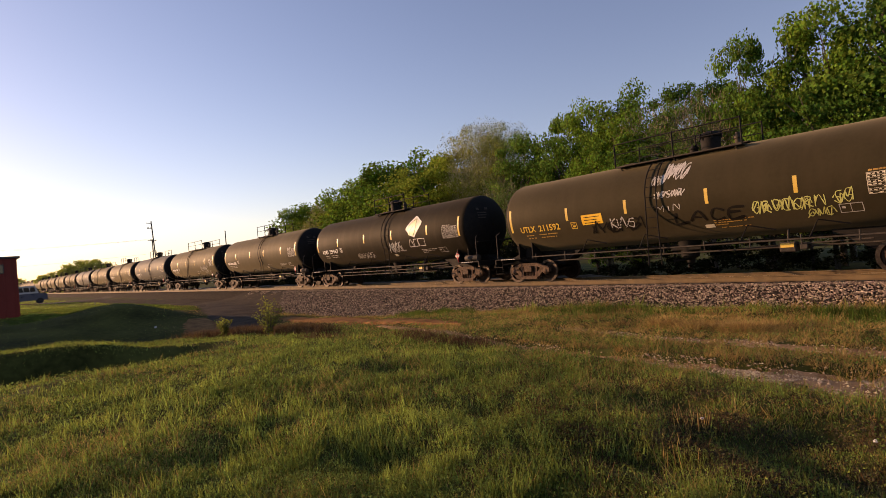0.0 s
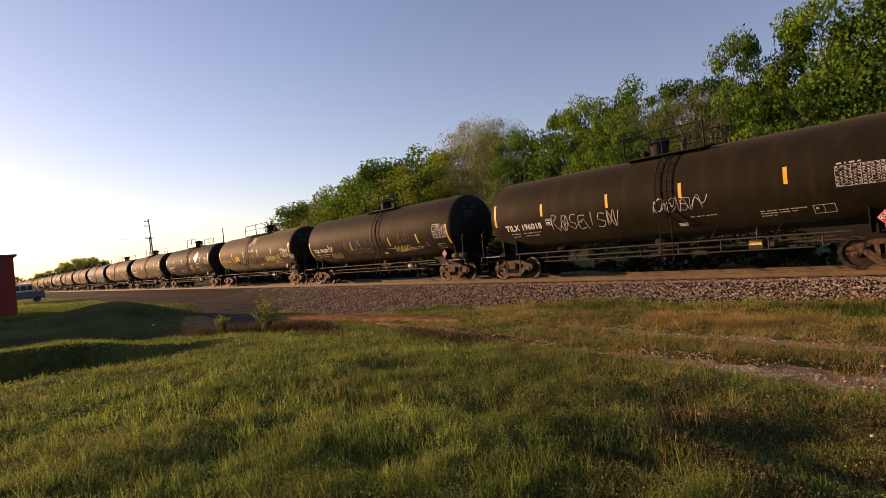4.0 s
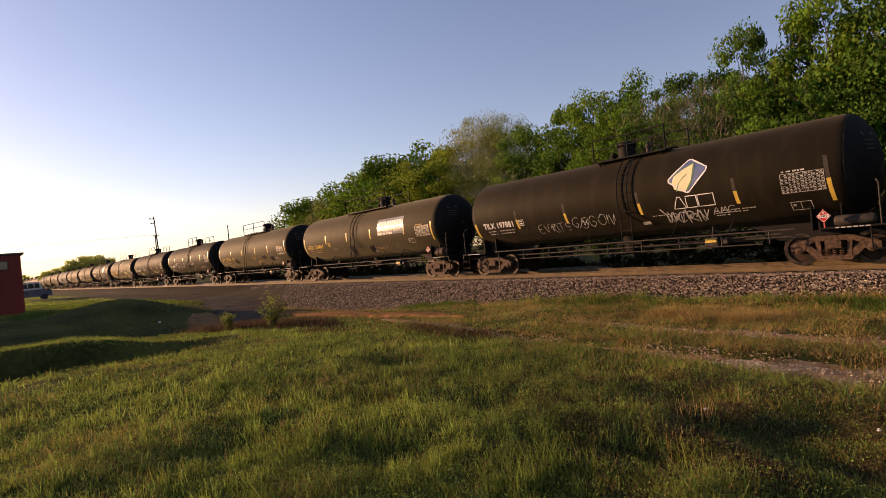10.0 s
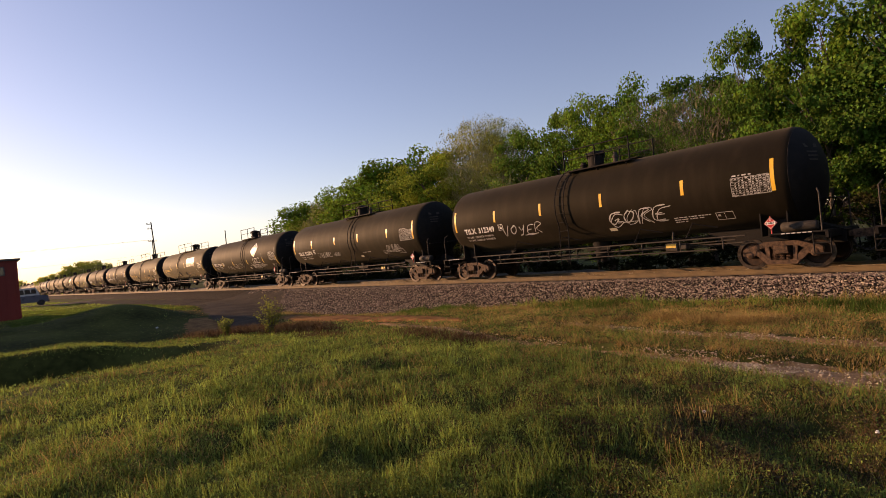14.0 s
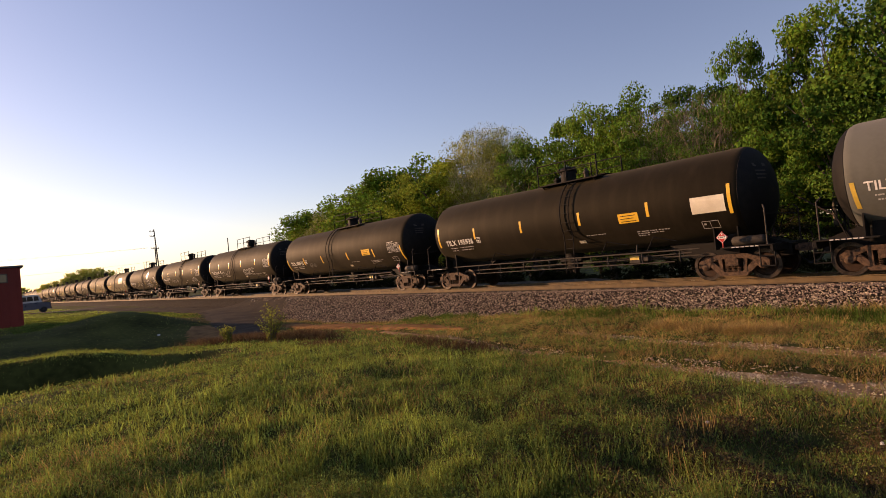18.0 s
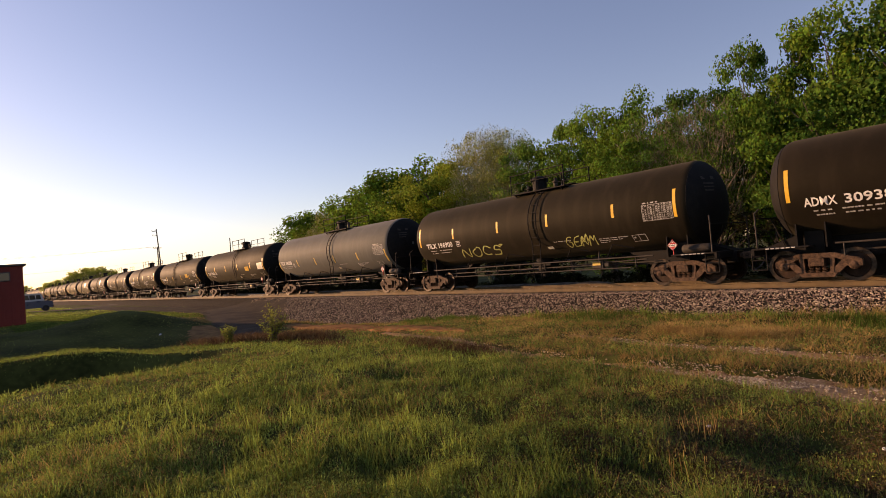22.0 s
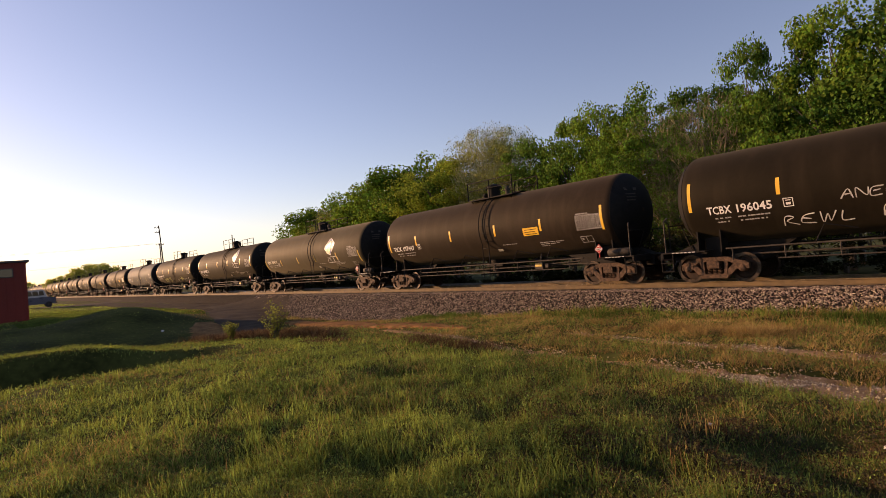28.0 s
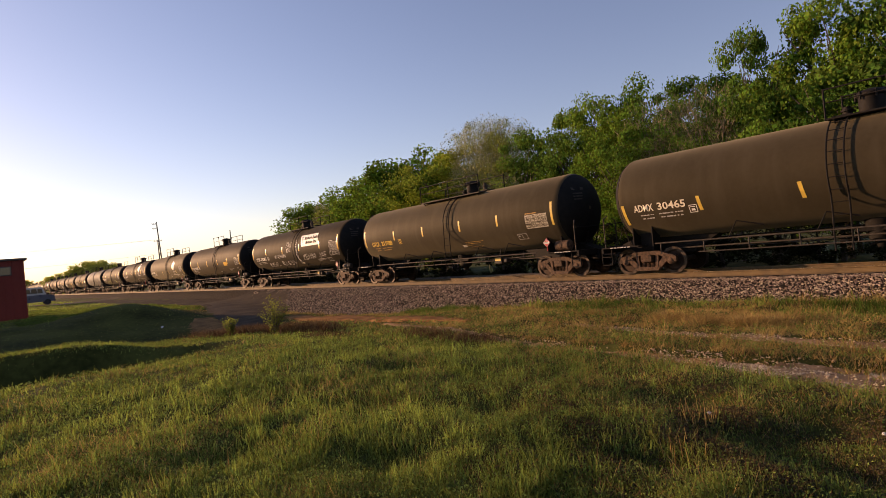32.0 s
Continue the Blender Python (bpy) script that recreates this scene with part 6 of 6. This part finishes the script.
# ---- bush beside the ballast ----
def bush(x, y, h, wide, seed, leaf, label, name="bush"):
    """Upright shoots from one root, each with leaves along its upper part."""
    root = new(name)
    root.location = (x, y, float(land(x, y)))
    rng = random.Random(seed)
    lr = np.random.default_rng(seed)
    spots = []
    for _ in range(22):
        a = rng.uniform(0, 6.28)
        out = wide * 0.5 * rng.random() ** 0.7
        tall = h * (1.05 - 0.75 * out / wide) * rng.uniform(0.65, 1.0)
        m = Vector((math.cos(a) * out * 0.4, math.sin(a) * out * 0.4, tall * 0.5))
        e = Vector((math.cos(a) * out, math.sin(a) * out, tall))
        bm = bmesh.new()
        bar(bm, (0, 0, -0.05), m, 0.012, 5, 0.008)
        bar(bm, m, e, 0.008, 4, 0.003)
        part("stem", bm, BARK, root)
        for i in range(46):
            u = rng.random() ** 0.8
            q = Vector((0, 0, 0)).lerp(m, u * 2) if u < 0.5 else m.lerp(e, u * 2 - 1)
            spots.append(q + Vector((rng.gauss(0, 0.05), rng.gauss(0, 0.05), rng.gauss(0, 0.03))))
    p = np.array([tuple(q) for q in spots])
    p = p[p[:, 2] > 0.1]
    n = len(p)
    u = lr.standard_normal((n, 3))
    u /= np.linalg.norm(u, axis=1)[:, None]
    w = np.cross(u, lr.standard_normal((n, 3)))
    w /= np.linalg.norm(w, axis=1)[:, None]
    k = lr.uniform(0.022, 0.05, (n, 1))
    v = np.stack([p - u * k, p + w * k * 0.5, p + u * k, p - w * k * 0.5], 1).reshape(-1, 3)
    arrays("leaves", v, np.arange(n * 4).reshape(n, 4), leaf, root)
    return tagged(root, label, "bush")


bush(-18.9, 8.0, 1.6, 1.15, 21, LEAF_BUSH, "young yellow-green bush beside the ballast")
bush(-21.6, 7.4, 0.85, 0.8, 22, LEAF_BUSH, "low yellow-green bush in dry grass")


def scrap(x, y, size, seed):
    """A crumpled scrap of white paper in the grass."""
    rng = random.Random(seed)
    bm = bmesh.new()
    bmesh.ops.create_icosphere(bm, subdivisions=2, radius=size)
    for v in bm.verts:
        v.co *= rng.uniform(0.6, 1.2)
        v.co.z *= 0.6
    return tagged(part("paper_scrap", bm, WHITE_PAINT, None, at=(x, y, float(land(x, y)) + 0.06)), "crumpled scrap of white paper in the grass", "litter")


scrap(-1.33, 5.76, 0.02, 1)
scrap(-2.66, 5.47, 0.022, 2)
scrap(-34.2, 8.0, 0.08, 3)

# ---- grass ----
ROADS = ((APRON, APRON_W), (LANE, LANE_W), (BANK, BANK_W), (FOOT_PATH, FOOT_W))


def lumps(x, y, s, seed):
    return np.sin(x * s + 1.7 * np.sin(y * s * 0.7 + seed)) * np.sin(y * s * 1.1 + 1.3 * np.sin(x * s * 0.6 + seed * 2.1))


def blades(x, y, h, w, lean, way, rng):
    """Thin leaning blades of grass."""
    n = len(x)
    z = land(x, y) - 0.008
    a = way + np.pi / 2 + rng.normal(0, 0.6, n)
    dx, dy = np.cos(a) * w / 2, np.sin(a) * w / 2
    v = np.stack([np.stack([x - dx, y - dy, z], -1), np.stack([x + dx, y + dy, z], -1), np.stack([x + np.cos(way) * lean, y + np.sin(way) * lean, z + h], -1)], 1).reshape(-1, 3)
    return v, np.arange(n * 3).reshape(n, 3)


def shaded_hollow(x, y):
    """One in the close-grazed hollow below the crossing, none elsewhere."""
    return np.exp(-((x + 33.5) / 9.0) ** 4 - ((y - 4.8) / 6.6) ** 4)


def dryness(x, y):
    d = rut_distance(x, y)
    band = (0.45 * ease(y, 8.2, 9.6) * ease(x, -16, -11) + 0.55 * ease(y, 9.5, 12.0)) * (1 + 0.82 * (1 - ease(x, -16, -11)) * ease(y, 9.5, 12.0)) * (1 - 0.95 * np.exp(-((y - 16.5) / 0.9) ** 2) * ease(lumps(x, y, 0.9, 14.0), -0.9, -0.1)) + 0.5 * np.exp(-(d / 0.6) ** 2) + 0.3 * np.exp(-((x + 2.6) / 2.0) ** 2 - ((y - 5.9) / 1.3) ** 2) + 0.8 * np.exp(-((x + 30.5) / 3.6) ** 2) * ease(y, 6.5, 9)
    return np.clip(0.07 + 0.86 * np.clip(band, 0, 1) + 0.22 * lumps(x, y, 0.9, 2.0) + 0.15 * lumps(x, y, 2.3, 4.0), 0.02, 0.92)


def field(count, seed, dry):
    """Tufts of grass over the field, thinner on bare patches and ruts, drier towards the track."""
    rng = np.random.default_rng(seed)
    per = 14
    count = count // per * per
    tr = 1.9 * (52 / 1.9) ** rng.random(count // per)
    ta = np.radians(rng.uniform(3, 101, count // per))
    r = np.repeat(tr, per)
    spread = (0.016 + 0.004 * r) * rng.uniform(0.5, 1.8, count // per).repeat(per)
    ox, oy = rng.normal(0, 1, count) * spread, rng.normal(0, 1, count) * spread
    x, y = -r * np.sin(ta).repeat(per) + ox, r * np.cos(ta).repeat(per) + oy
    way = np.arctan2(oy, ox) + rng.normal(0, 0.5, count)
    own = (0.5 + 1.5 * rng.random(count // per) ** 2.2).repeat(per)
    d = rut_distance(x, y)
    ragged = 0.3 + 0.4 * lumps(x, y, 2.1, 3.0) + 0.35 * lumps(x, y, 6.0, 8.0)
    keep = (d > -ragged * rng.random(count) ** 0.4) & (land(x, y) > bed_height(y - TRACK_Y) - 0.04) & (y < TRACK_Y) & (y > -9)
    keep &= ~((x < -49.8) & (x > -54.8) & (y < 2.9)) & (pit_depth(x, y) < 0.07 + 0.3 * rng.random(count) ** 4)
    keep &= rut_distance(x, y, ROADS) > -0.25 * rng.random(count)
    keep &= rng.random(count) > 0.85 * shaded_hollow(x, y)
    dr = dryness(x, y)
    keep &= (rng.random(count) < dr) if dry else (rng.random(count) < 1 - 0.85 * dr)
    gap = 0.35 * lumps(x, y, 1.4, 5.0) + 0.5 * lumps(x, y, 3.1, 7.0) + 0.55 * lumps(x, y, 8.0, 2.0)
    rough = np.exp(-((x + 1.7) / 1.9) ** 4 - ((y - 5.1) / 1.9) ** 4)
    gap = gap + rough * (0.85 + 0.7 * lumps(x, y, 2.9, 11.0))
    keep &= rng.random(count) > 0.62 * np.clip(gap, 0, 1.45)
    own = own * (1 - 0.25 * rough)
    x, y, r, way, own = x[keep], y[keep], r[keep], way[keep], own[keep]
    n = len(x)
    tall = (1 + 0.25 * lumps(x, y, 0.8, 1.0) + 0.42 * lumps(x, y, 4.1, 6.0) + 0.5 * lumps(x, y, 9.0, 3.0)) * (1 + 0.9 * np.exp(-((y - 16.5) / 0.8) ** 2)) * (1 - 0.65 * shaded_hollow(x, y)) * (1 - 0.3 * ease(-x, 13, 18) * (1 - ease(y, 4, 7))) * (1 - 0.7 * np.exp(-((y - 11.6) / 1.2) ** 2) * ease(-x, 12, 15)) * own
    h = (0.026 + 0.066 * rng.random(n) ** 1.4) * np.maximum(tall, 0.3) * (1 + 0.003 * r)
    lean = h * (rng.uniform(0.3, 1.4, n) if dry else rng.uniform(0.05, 0.75, n))
    return blades(x, y, h, (0.0042 + 0.0009 * r) * (0.72 if dry else 1.0) * rng.uniform(0.7, 1.5, n), lean, way, rng)


def far_field(count, seed):
    """Coarser grass on the ground beyond, out to the level crossing."""
    rng = np.random.default_rng(seed)
    r = rng.uniform(46, 150, count)
    a = np.radians(rng.uniform(60, 100, count))
    x, y = -r * np.sin(a), r * np.cos(a)
    keep = (land(x, y) > bed_height(y - TRACK_Y) - 0.04) & (y < TRACK_Y - 3.2) & ~((x < -49.8) & (x > -54.8) & (y < 2.9)) & ~((x < -95.5) & (x > -104.5))
    keep &= (rut_distance(x, y, ROADS) > 0) & (rng.random(count) > 0.6 * shaded_hollow(x, y)) & (y < 12.3)
    x, y, r = x[keep], y[keep], r[keep]
    n = len(x)
    h = (0.05 + 0.08 * rng.random(n)) * (1 + 0.4 * lumps(x, y, 0.5, 1.0))
    return blades(x, y, h, 0.05 + 0.0006 * r, h * rng.uniform(0, 0.5, n), rng.uniform(0, 6.283, n), rng)


v, f = field(800000, 31, False)
tagged(arrays("grass", v, f, GRASS), "dense uneven green spring grass on the field", "grass", kind="stuff")
v, f = far_field(70000, 35)
tagged(arrays("far_grass", v, f, GRASS), "rough grass towards the level crossing", "grass", kind="stuff")


def slope_grass(count, seed, x0, x1, y0, y1, w):
    """Short bright grass on a slope."""
    rng = np.random.default_rng(seed)
    x, y = rng.uniform(x0, x1, count), rng.uniform(y0, y1, count)
    keep = (rut_distance(x, y, ROADS) > -0.1) & (pit_depth(x, y) < 0.1) & ~((x < -49.8) & (x > -54.8) & (y < 3.4))
    x, y = x[keep], y[keep]
    n = len(x)
    h = rng.uniform(0.03, 0.09, n)
    return blades(x, y, h, w * rng.uniform(0.6, 1.4, n), h * rng.uniform(0.1, 0.9, n), rng.uniform(0, 6.283, n), rng)


v, f = slope_grass(26000, 49, -31, -19.5, -4.0, 6.5, 0.024)
tagged(arrays("grass", v, f, GRASS), "short bright grass on the far lip of the pit", "grass", kind="stuff")
v, f = slope_grass(60000, 48, -70, -41, 2.0, 13.5, 0.04)
tagged(arrays("grass", v, f, LUSH), "short green grass on the slope by the building", "grass", kind="stuff")
v, f = field(1350000, 32, True)
tagged(arrays("dry_grass", v, f, DRY_GRASS), "tan dry grass beside the path and the ballast", "dry grass", kind="stuff")


def around(count, seed):
    """Grass behind and beside the standpoint."""
    rng = np.random.default_rng(seed)
    r = 0.5 * (60 / 0.5) ** rng.random(count)
    a = np.radians(rng.uniform(0, 360, count))
    x, y = -r * np.sin(a), r * np.cos(a)
    turn = np.degrees(a)
    keep = ((turn > 99) | (r < 2.2) | (turn < 4)) & (y < TRACK_Y - 4.2) & (rut_distance(x, y) > 0.1) & ~((x < -49.8) & (x > -54.8) & (y < 2.9) & (y > -15.7))
    x, y, r = x[keep], y[keep], r[keep]
    n = len(x)
    h = (0.04 + 0.06 * rng.random(n)) * (1 + 0.02 * r)
    return blades(x, y, h, (0.008 + 0.0022 * r) * rng.uniform(0.7, 1.4, n), h * rng.uniform(0.1, 0.9, n), rng.uniform(0, 6.283, n), rng)


v, f = around(70000, 37)
tagged(arrays("grass", v, f, GRASS), "green grass behind the standpoint", "grass", kind="stuff")


def weeds(count, seed):
    """Low broad-leaved weeds in patches among the grass."""
    rng = np.random.default_rng(seed)
    r = 2.2 * (24 / 2.2) ** rng.random(count)
    a = np.radians(rng.uniform(3, 99, count))
    x, y = -r * np.sin(a), r * np.cos(a)
    keep = (rut_distance(x, y) > 0.1) & (y < 14) & (pit_depth(x, y) < 0.08) & (rng.random(count) < 0.3 + 0.65 * np.clip(lumps(x, y, 1.7, 9.0) + 0.4 * lumps(x, y, 9.0, 4.0), 0, 1))
    x, y, r = x[keep], y[keep], r[keep]
    n = len(x)
    p = np.stack([x, y, land(x, y) + 0.02 + 0.075 * rng.random(n) * (1 + 0.5 * lumps(x, y, 9.0, 3.0))], -1)
    u = rng.standard_normal((n, 3)) * np.array([1, 1, 0.9])
    u /= np.linalg.norm(u, axis=1)[:, None]
    w = np.cross(u, rng.standard_normal((n, 3)))
    w /= np.linalg.norm(w, axis=1)[:, None]
    s = (0.0045 + 0.0011 * r)[:, None] * rng.uniform(0.7, 1.5, (n, 1))
    v = np.stack([p - u * s, p + w * s * 0.5, p + u * s, p - w * s * 0.5], 1).reshape(-1, 3)
    return v, np.arange(n * 4).reshape(n, 4)


def low_weeds(count, seed):
    """Low dull purple-brown weeds in dense patches of the near field."""
    rng = np.random.default_rng(seed)
    x, y = rng.uniform(-5.2, 0.6, count), rng.uniform(2.8, 7.0, count)
    rough = np.exp(-((x + 1.7) / 2.0) ** 4 - ((y - 5.1) / 1.8) ** 4)
    keep = (rng.random(count) < rough * (0.1 + 0.9 * ease(lumps(x, y, 2.9, 11.0) + 0.35 * lumps(x, y, 7.0, 3.0), -0.25, 0.45))) & (rut_distance(x, y) > 0.05)
    x, y = x[keep], y[keep]
    n = len(x)
    p = np.stack([x, y, land(x, y) + 0.01 + 0.10 * rng.random(n) * (0.6 + 0.4 * lumps(x, y, 8.0, 5.0))], -1)
    u = rng.standard_normal((n, 3)) * np.array([1, 1, 0.7])
    u /= np.linalg.norm(u, axis=1)[:, None]
    w = np.cross(u, rng.standard_normal((n, 3)))
    w /= np.linalg.norm(w, axis=1)[:, None]
    s = 0.010 * rng.uniform(0.6, 1.5, (n, 1))
    v = np.stack([p - u * s, p + w * s * 0.6, p + u * s, p - w * s * 0.6], 1).reshape(-1, 3)
    return v, np.arange(n * 4).reshape(n, 4)


v, f = low_weeds(125000, 39)
tagged(arrays("weeds", v, f, PURPLE_WEED), "low dull purple-brown weeds in dense patches", "weeds", kind="stuff")
v, f = weeds(330000, 33)
tagged(arrays("weeds", v, f, WEED), "low broad-leaved weeds among the grass", "weeds", kind="stuff")


def dead_weeds(count, seed):
    """Brown dead weeds in tangled clumps on the bank below the crossing."""
    rng = np.random.default_rng(seed)
    c = np.concatenate([np.column_stack([rng.normal(-23.5, 2.4, 26), rng.normal(9.3, 0.5, 26)]), np.column_stack([rng.normal(-17.9, 0.7, 10), rng.normal(8.7, 0.25, 10)]),
                        np.column_stack([rng.normal(-10.6, 1.1, 16), rng.normal(8.6, 0.2, 16)]), np.column_stack([rng.normal(-23.3, 0.7, 9), rng.normal(7.1, 0.3, 9)]),
                        np.column_stack([rng.normal(-21.4, 0.5, 8), rng.normal(8.2, 0.3, 8)]), np.column_stack([rng.normal(-19.7, 0.9, 14), rng.normal(9.3, 0.3, 14)]), np.column_stack([rng.normal(-14.7, 0.5, 6), rng.normal(7.7, 0.25, 6)])])
    k = rng.integers(0, len(c), count)
    x, y = c[k, 0] + rng.normal(0, 0.32, count), c[k, 1] + rng.normal(0, 0.3, count)
    h = rng.uniform(0.1, 0.42, count) * np.where(x > -16, 0.5, 1.0)
    return blades(x, y, h, 0.022 * rng.uniform(0.6, 1.5, count), h * rng.uniform(0.2, 1.3, count), rng.uniform(0, 6.283, count), rng)


v, f = dead_weeds(14000, 36)
tagged(arrays("dead_weeds", v, f, DEAD_WEED), "tangled brown dead weeds on the bank", "dead weeds", kind="stuff")


def dead_stems(count, seed):
    """Short brown dead stems among the near grass."""
    rng = np.random.default_rng(seed)
    x, y = rng.normal(-2.4, 1.7, count), rng.normal(5.2, 1.1, count)
    keep = (rng.random(count) < 0.12 + np.clip(lumps(x, y, 2.9, 11.0), 0, 1)) & (y > 2.5) & (rut_distance(x, y) > 0)
    x, y = x[keep], y[keep]
    n = len(x)
    h = rng.uniform(0.03, 0.13, n)
    return blades(x, y, h, 0.007 * rng.uniform(0.6, 1.6, n), h * rng.uniform(0.2, 1.5, n), rng.uniform(0, 6.283, n), rng)


v, f = dead_stems(42000, 38)
tagged(arrays("dead_weeds", v, f, DEAD_WEED), "short brown dead stems among the grass", "dead weeds", kind="stuff")


def pebbles(count, seed):
    """Loose gravel on the bare ruts."""
    rng = np.random.default_rng(seed)
    x = 3 - 16 * rng.random(count) ** 1.3
    y = 7.0 + 5.0 * rng.random(count)
    d = rut_distance(x, y)
    keep = (d < 0.0) & (rng.random(count) < 0.12 + 0.88 * ease(lumps(x, y, 2.0, 4.0) + 0.5 * lumps(x, y, 5.0, 6.0), -0.05, 0.5))
    x, y = x[keep], y[keep]
    n = len(x)
    base = np.array([(1, 0, 0), (-0.5, 0.87, 0), (-0.5, -0.87, 0), (0, 0, 0.8)], float)
    a = rng.uniform(0, 6.283, n)
    c, s = np.cos(a), np.sin(a)
    size = 0.009 + 0.021 * rng.random(n) ** 2
    v = base[None] * size[:, None, None] * rng.uniform(0.7, 1.3, (n, 4, 1))
    vx = v[..., 0] * c[:, None] - v[..., 1] * s[:, None]
    vy = v[..., 0] * s[:, None] + v[..., 1] * c[:, None]
    p = np.stack([vx + x[:, None], vy + y[:, None], v[..., 2] + (land(x, y) + 0.018)[:, None]], -1).reshape(-1, 3)
    f = np.array([(0, 1, 3), (1, 2, 3), (2, 0, 3)])
    return p, (f[None] + (np.arange(n) * 4)[:, None, None]).reshape(-1, 3)


v, f = pebbles(120000, 34)
tagged(arrays("gravel", v, f, PEBBLE), "scattered pale pebbles on the dirt ruts", "gravel", kind="stuff")


def fringe(count, seed):
    """Tall lush grass in patches along the foot of the ballast."""
    rng = np.random.default_rng(seed)
    x = rng.uniform(-22, 1.5, count)
    y = 15.2 + rng.normal(0, 0.75, count) + 0.3 * np.sin(x * 1.1) + 0.25 * np.sin(x * 2.7)
    patchy = ease(lumps(x, y * 0.4, 0.75, 3.0) + 0.4 * lumps(x, y, 2.4, 8.0) + 0.7 * lumps(x, y, 5.0, 4.0) + 0.25 * ease(x, -10, -5), 0.05, 0.6)
    keep = (rng.random(count) < patchy) & (land(x, y) > bed_height(y - TRACK_Y) - 0.05)
    x, y = x[keep], y[keep]
    n = len(x)
    h = rng.uniform(0.06, 0.32, n) * (0.7 + 0.5 * lumps(x, y, 2.2, 2.0))
    return blades(x, y, h, 0.02 * rng.uniform(0.6, 1.4, n), h * rng.uniform(0.05, 0.6, n), rng.uniform(0, 6.283, n), rng)


v, f = fringe(60000, 46)
tagged(arrays("verge_grass", v, f, LUSH), "tall lush green grass at the foot of the ballast", "grass", kind="stuff")


def tan_clumps(count, seed):
    """Tall tan bunch grass between the ruts and the ballast."""
    rng = np.random.default_rng(seed)
    c = np.concatenate([np.column_stack([rng.uniform(-7.4, -4.3, 26), rng.normal(12.5, 0.25, 26)]), np.column_stack([rng.uniform(-12, -1, 26), rng.uniform(11.9, 14.6, 26)])])
    k = rng.integers(0, len(c), count)
    ox, oy = rng.normal(0, 0.16, count), rng.normal(0, 0.14, count)
    x, y = c[k, 0] + ox, c[k, 1] + oy
    h = rng.uniform(0.1, 0.34, count) * np.where(k < 26, 0.75, 0.4) * (0.7 + 0.5 * ((k * 37) % 11) / 11)
    return blades(x, y, h, 0.013 * rng.uniform(0.6, 1.4, count), h * rng.uniform(0.2, 1.3, count), np.arctan2(oy, ox), rng)


v, f = tan_clumps(11000, 47)
tagged(arrays("dry_grass", v, f, DRY_GRASS), "tall tan bunch grass in clumps", "dry grass", kind="stuff")


def stalks(x, y, seed, n, h, label):
    """A tuft of tall dry stalks."""
    rng = random.Random(seed)
    bm = bmesh.new()
    for _ in range(n):
        a = rng.uniform(0, 6.28)
        p = Vector((rng.uniform(-0.2, 0.2), rng.uniform(-0.2, 0.2), 0))
        q = p + Vector((math.cos(a) * h * rng.uniform(0.05, 0.3), math.sin(a) * h * rng.uniform(0.05, 0.3), h * rng.uniform(0.55, 1.0)))
        bar(bm, p - Vector((0, 0, 0.03)), q, 0.003, 4, 0.0015)
    ob = part("dry_stalks", bm, DRY_GRASS, None, at=(x, y, float(land(x, y))))
    return tagged(ob, label, "dry stalks", kind="stuff")


stalks(-2.7, 5.2, 41, 26, 0.25, "tuft of tall pale dry stalks in the grass")
stalks(-2.2, 4.2, 42, 10, 0.2, "few tall pale dry stalks in the grass")
stalks(-5.0, 6.9, 43, 8, 0.25, "few tall pale dry stalks in the grass")

# ---- movement ----
def motions():
    """The whole train rolls along the track; every wheelset turns with it."""
    for k, car in CARS.items():
        rows = []
        for i in range(33):
            rows.append((float(i), pose(PITCH * k + train_x(i) + 7.1, TRACK_Y, 0)))
        walk(car, rows)
    turns = [(i / 15, math.degrees((train_x(i / 15) - train_x(0)) / WHEEL_R)) for i in range(481)]
    for k, car in CARS.items():
        for b in car.children:
            if b.name.startswith("bogie"):
                for w in b.children:
                    if w.name.startswith("wheelset"):
                        at = w.location.copy()
                        walk(w, [(t, pose(at.x, at.y, at.z, 0, a, 0)) for t, a in turns])


motions()
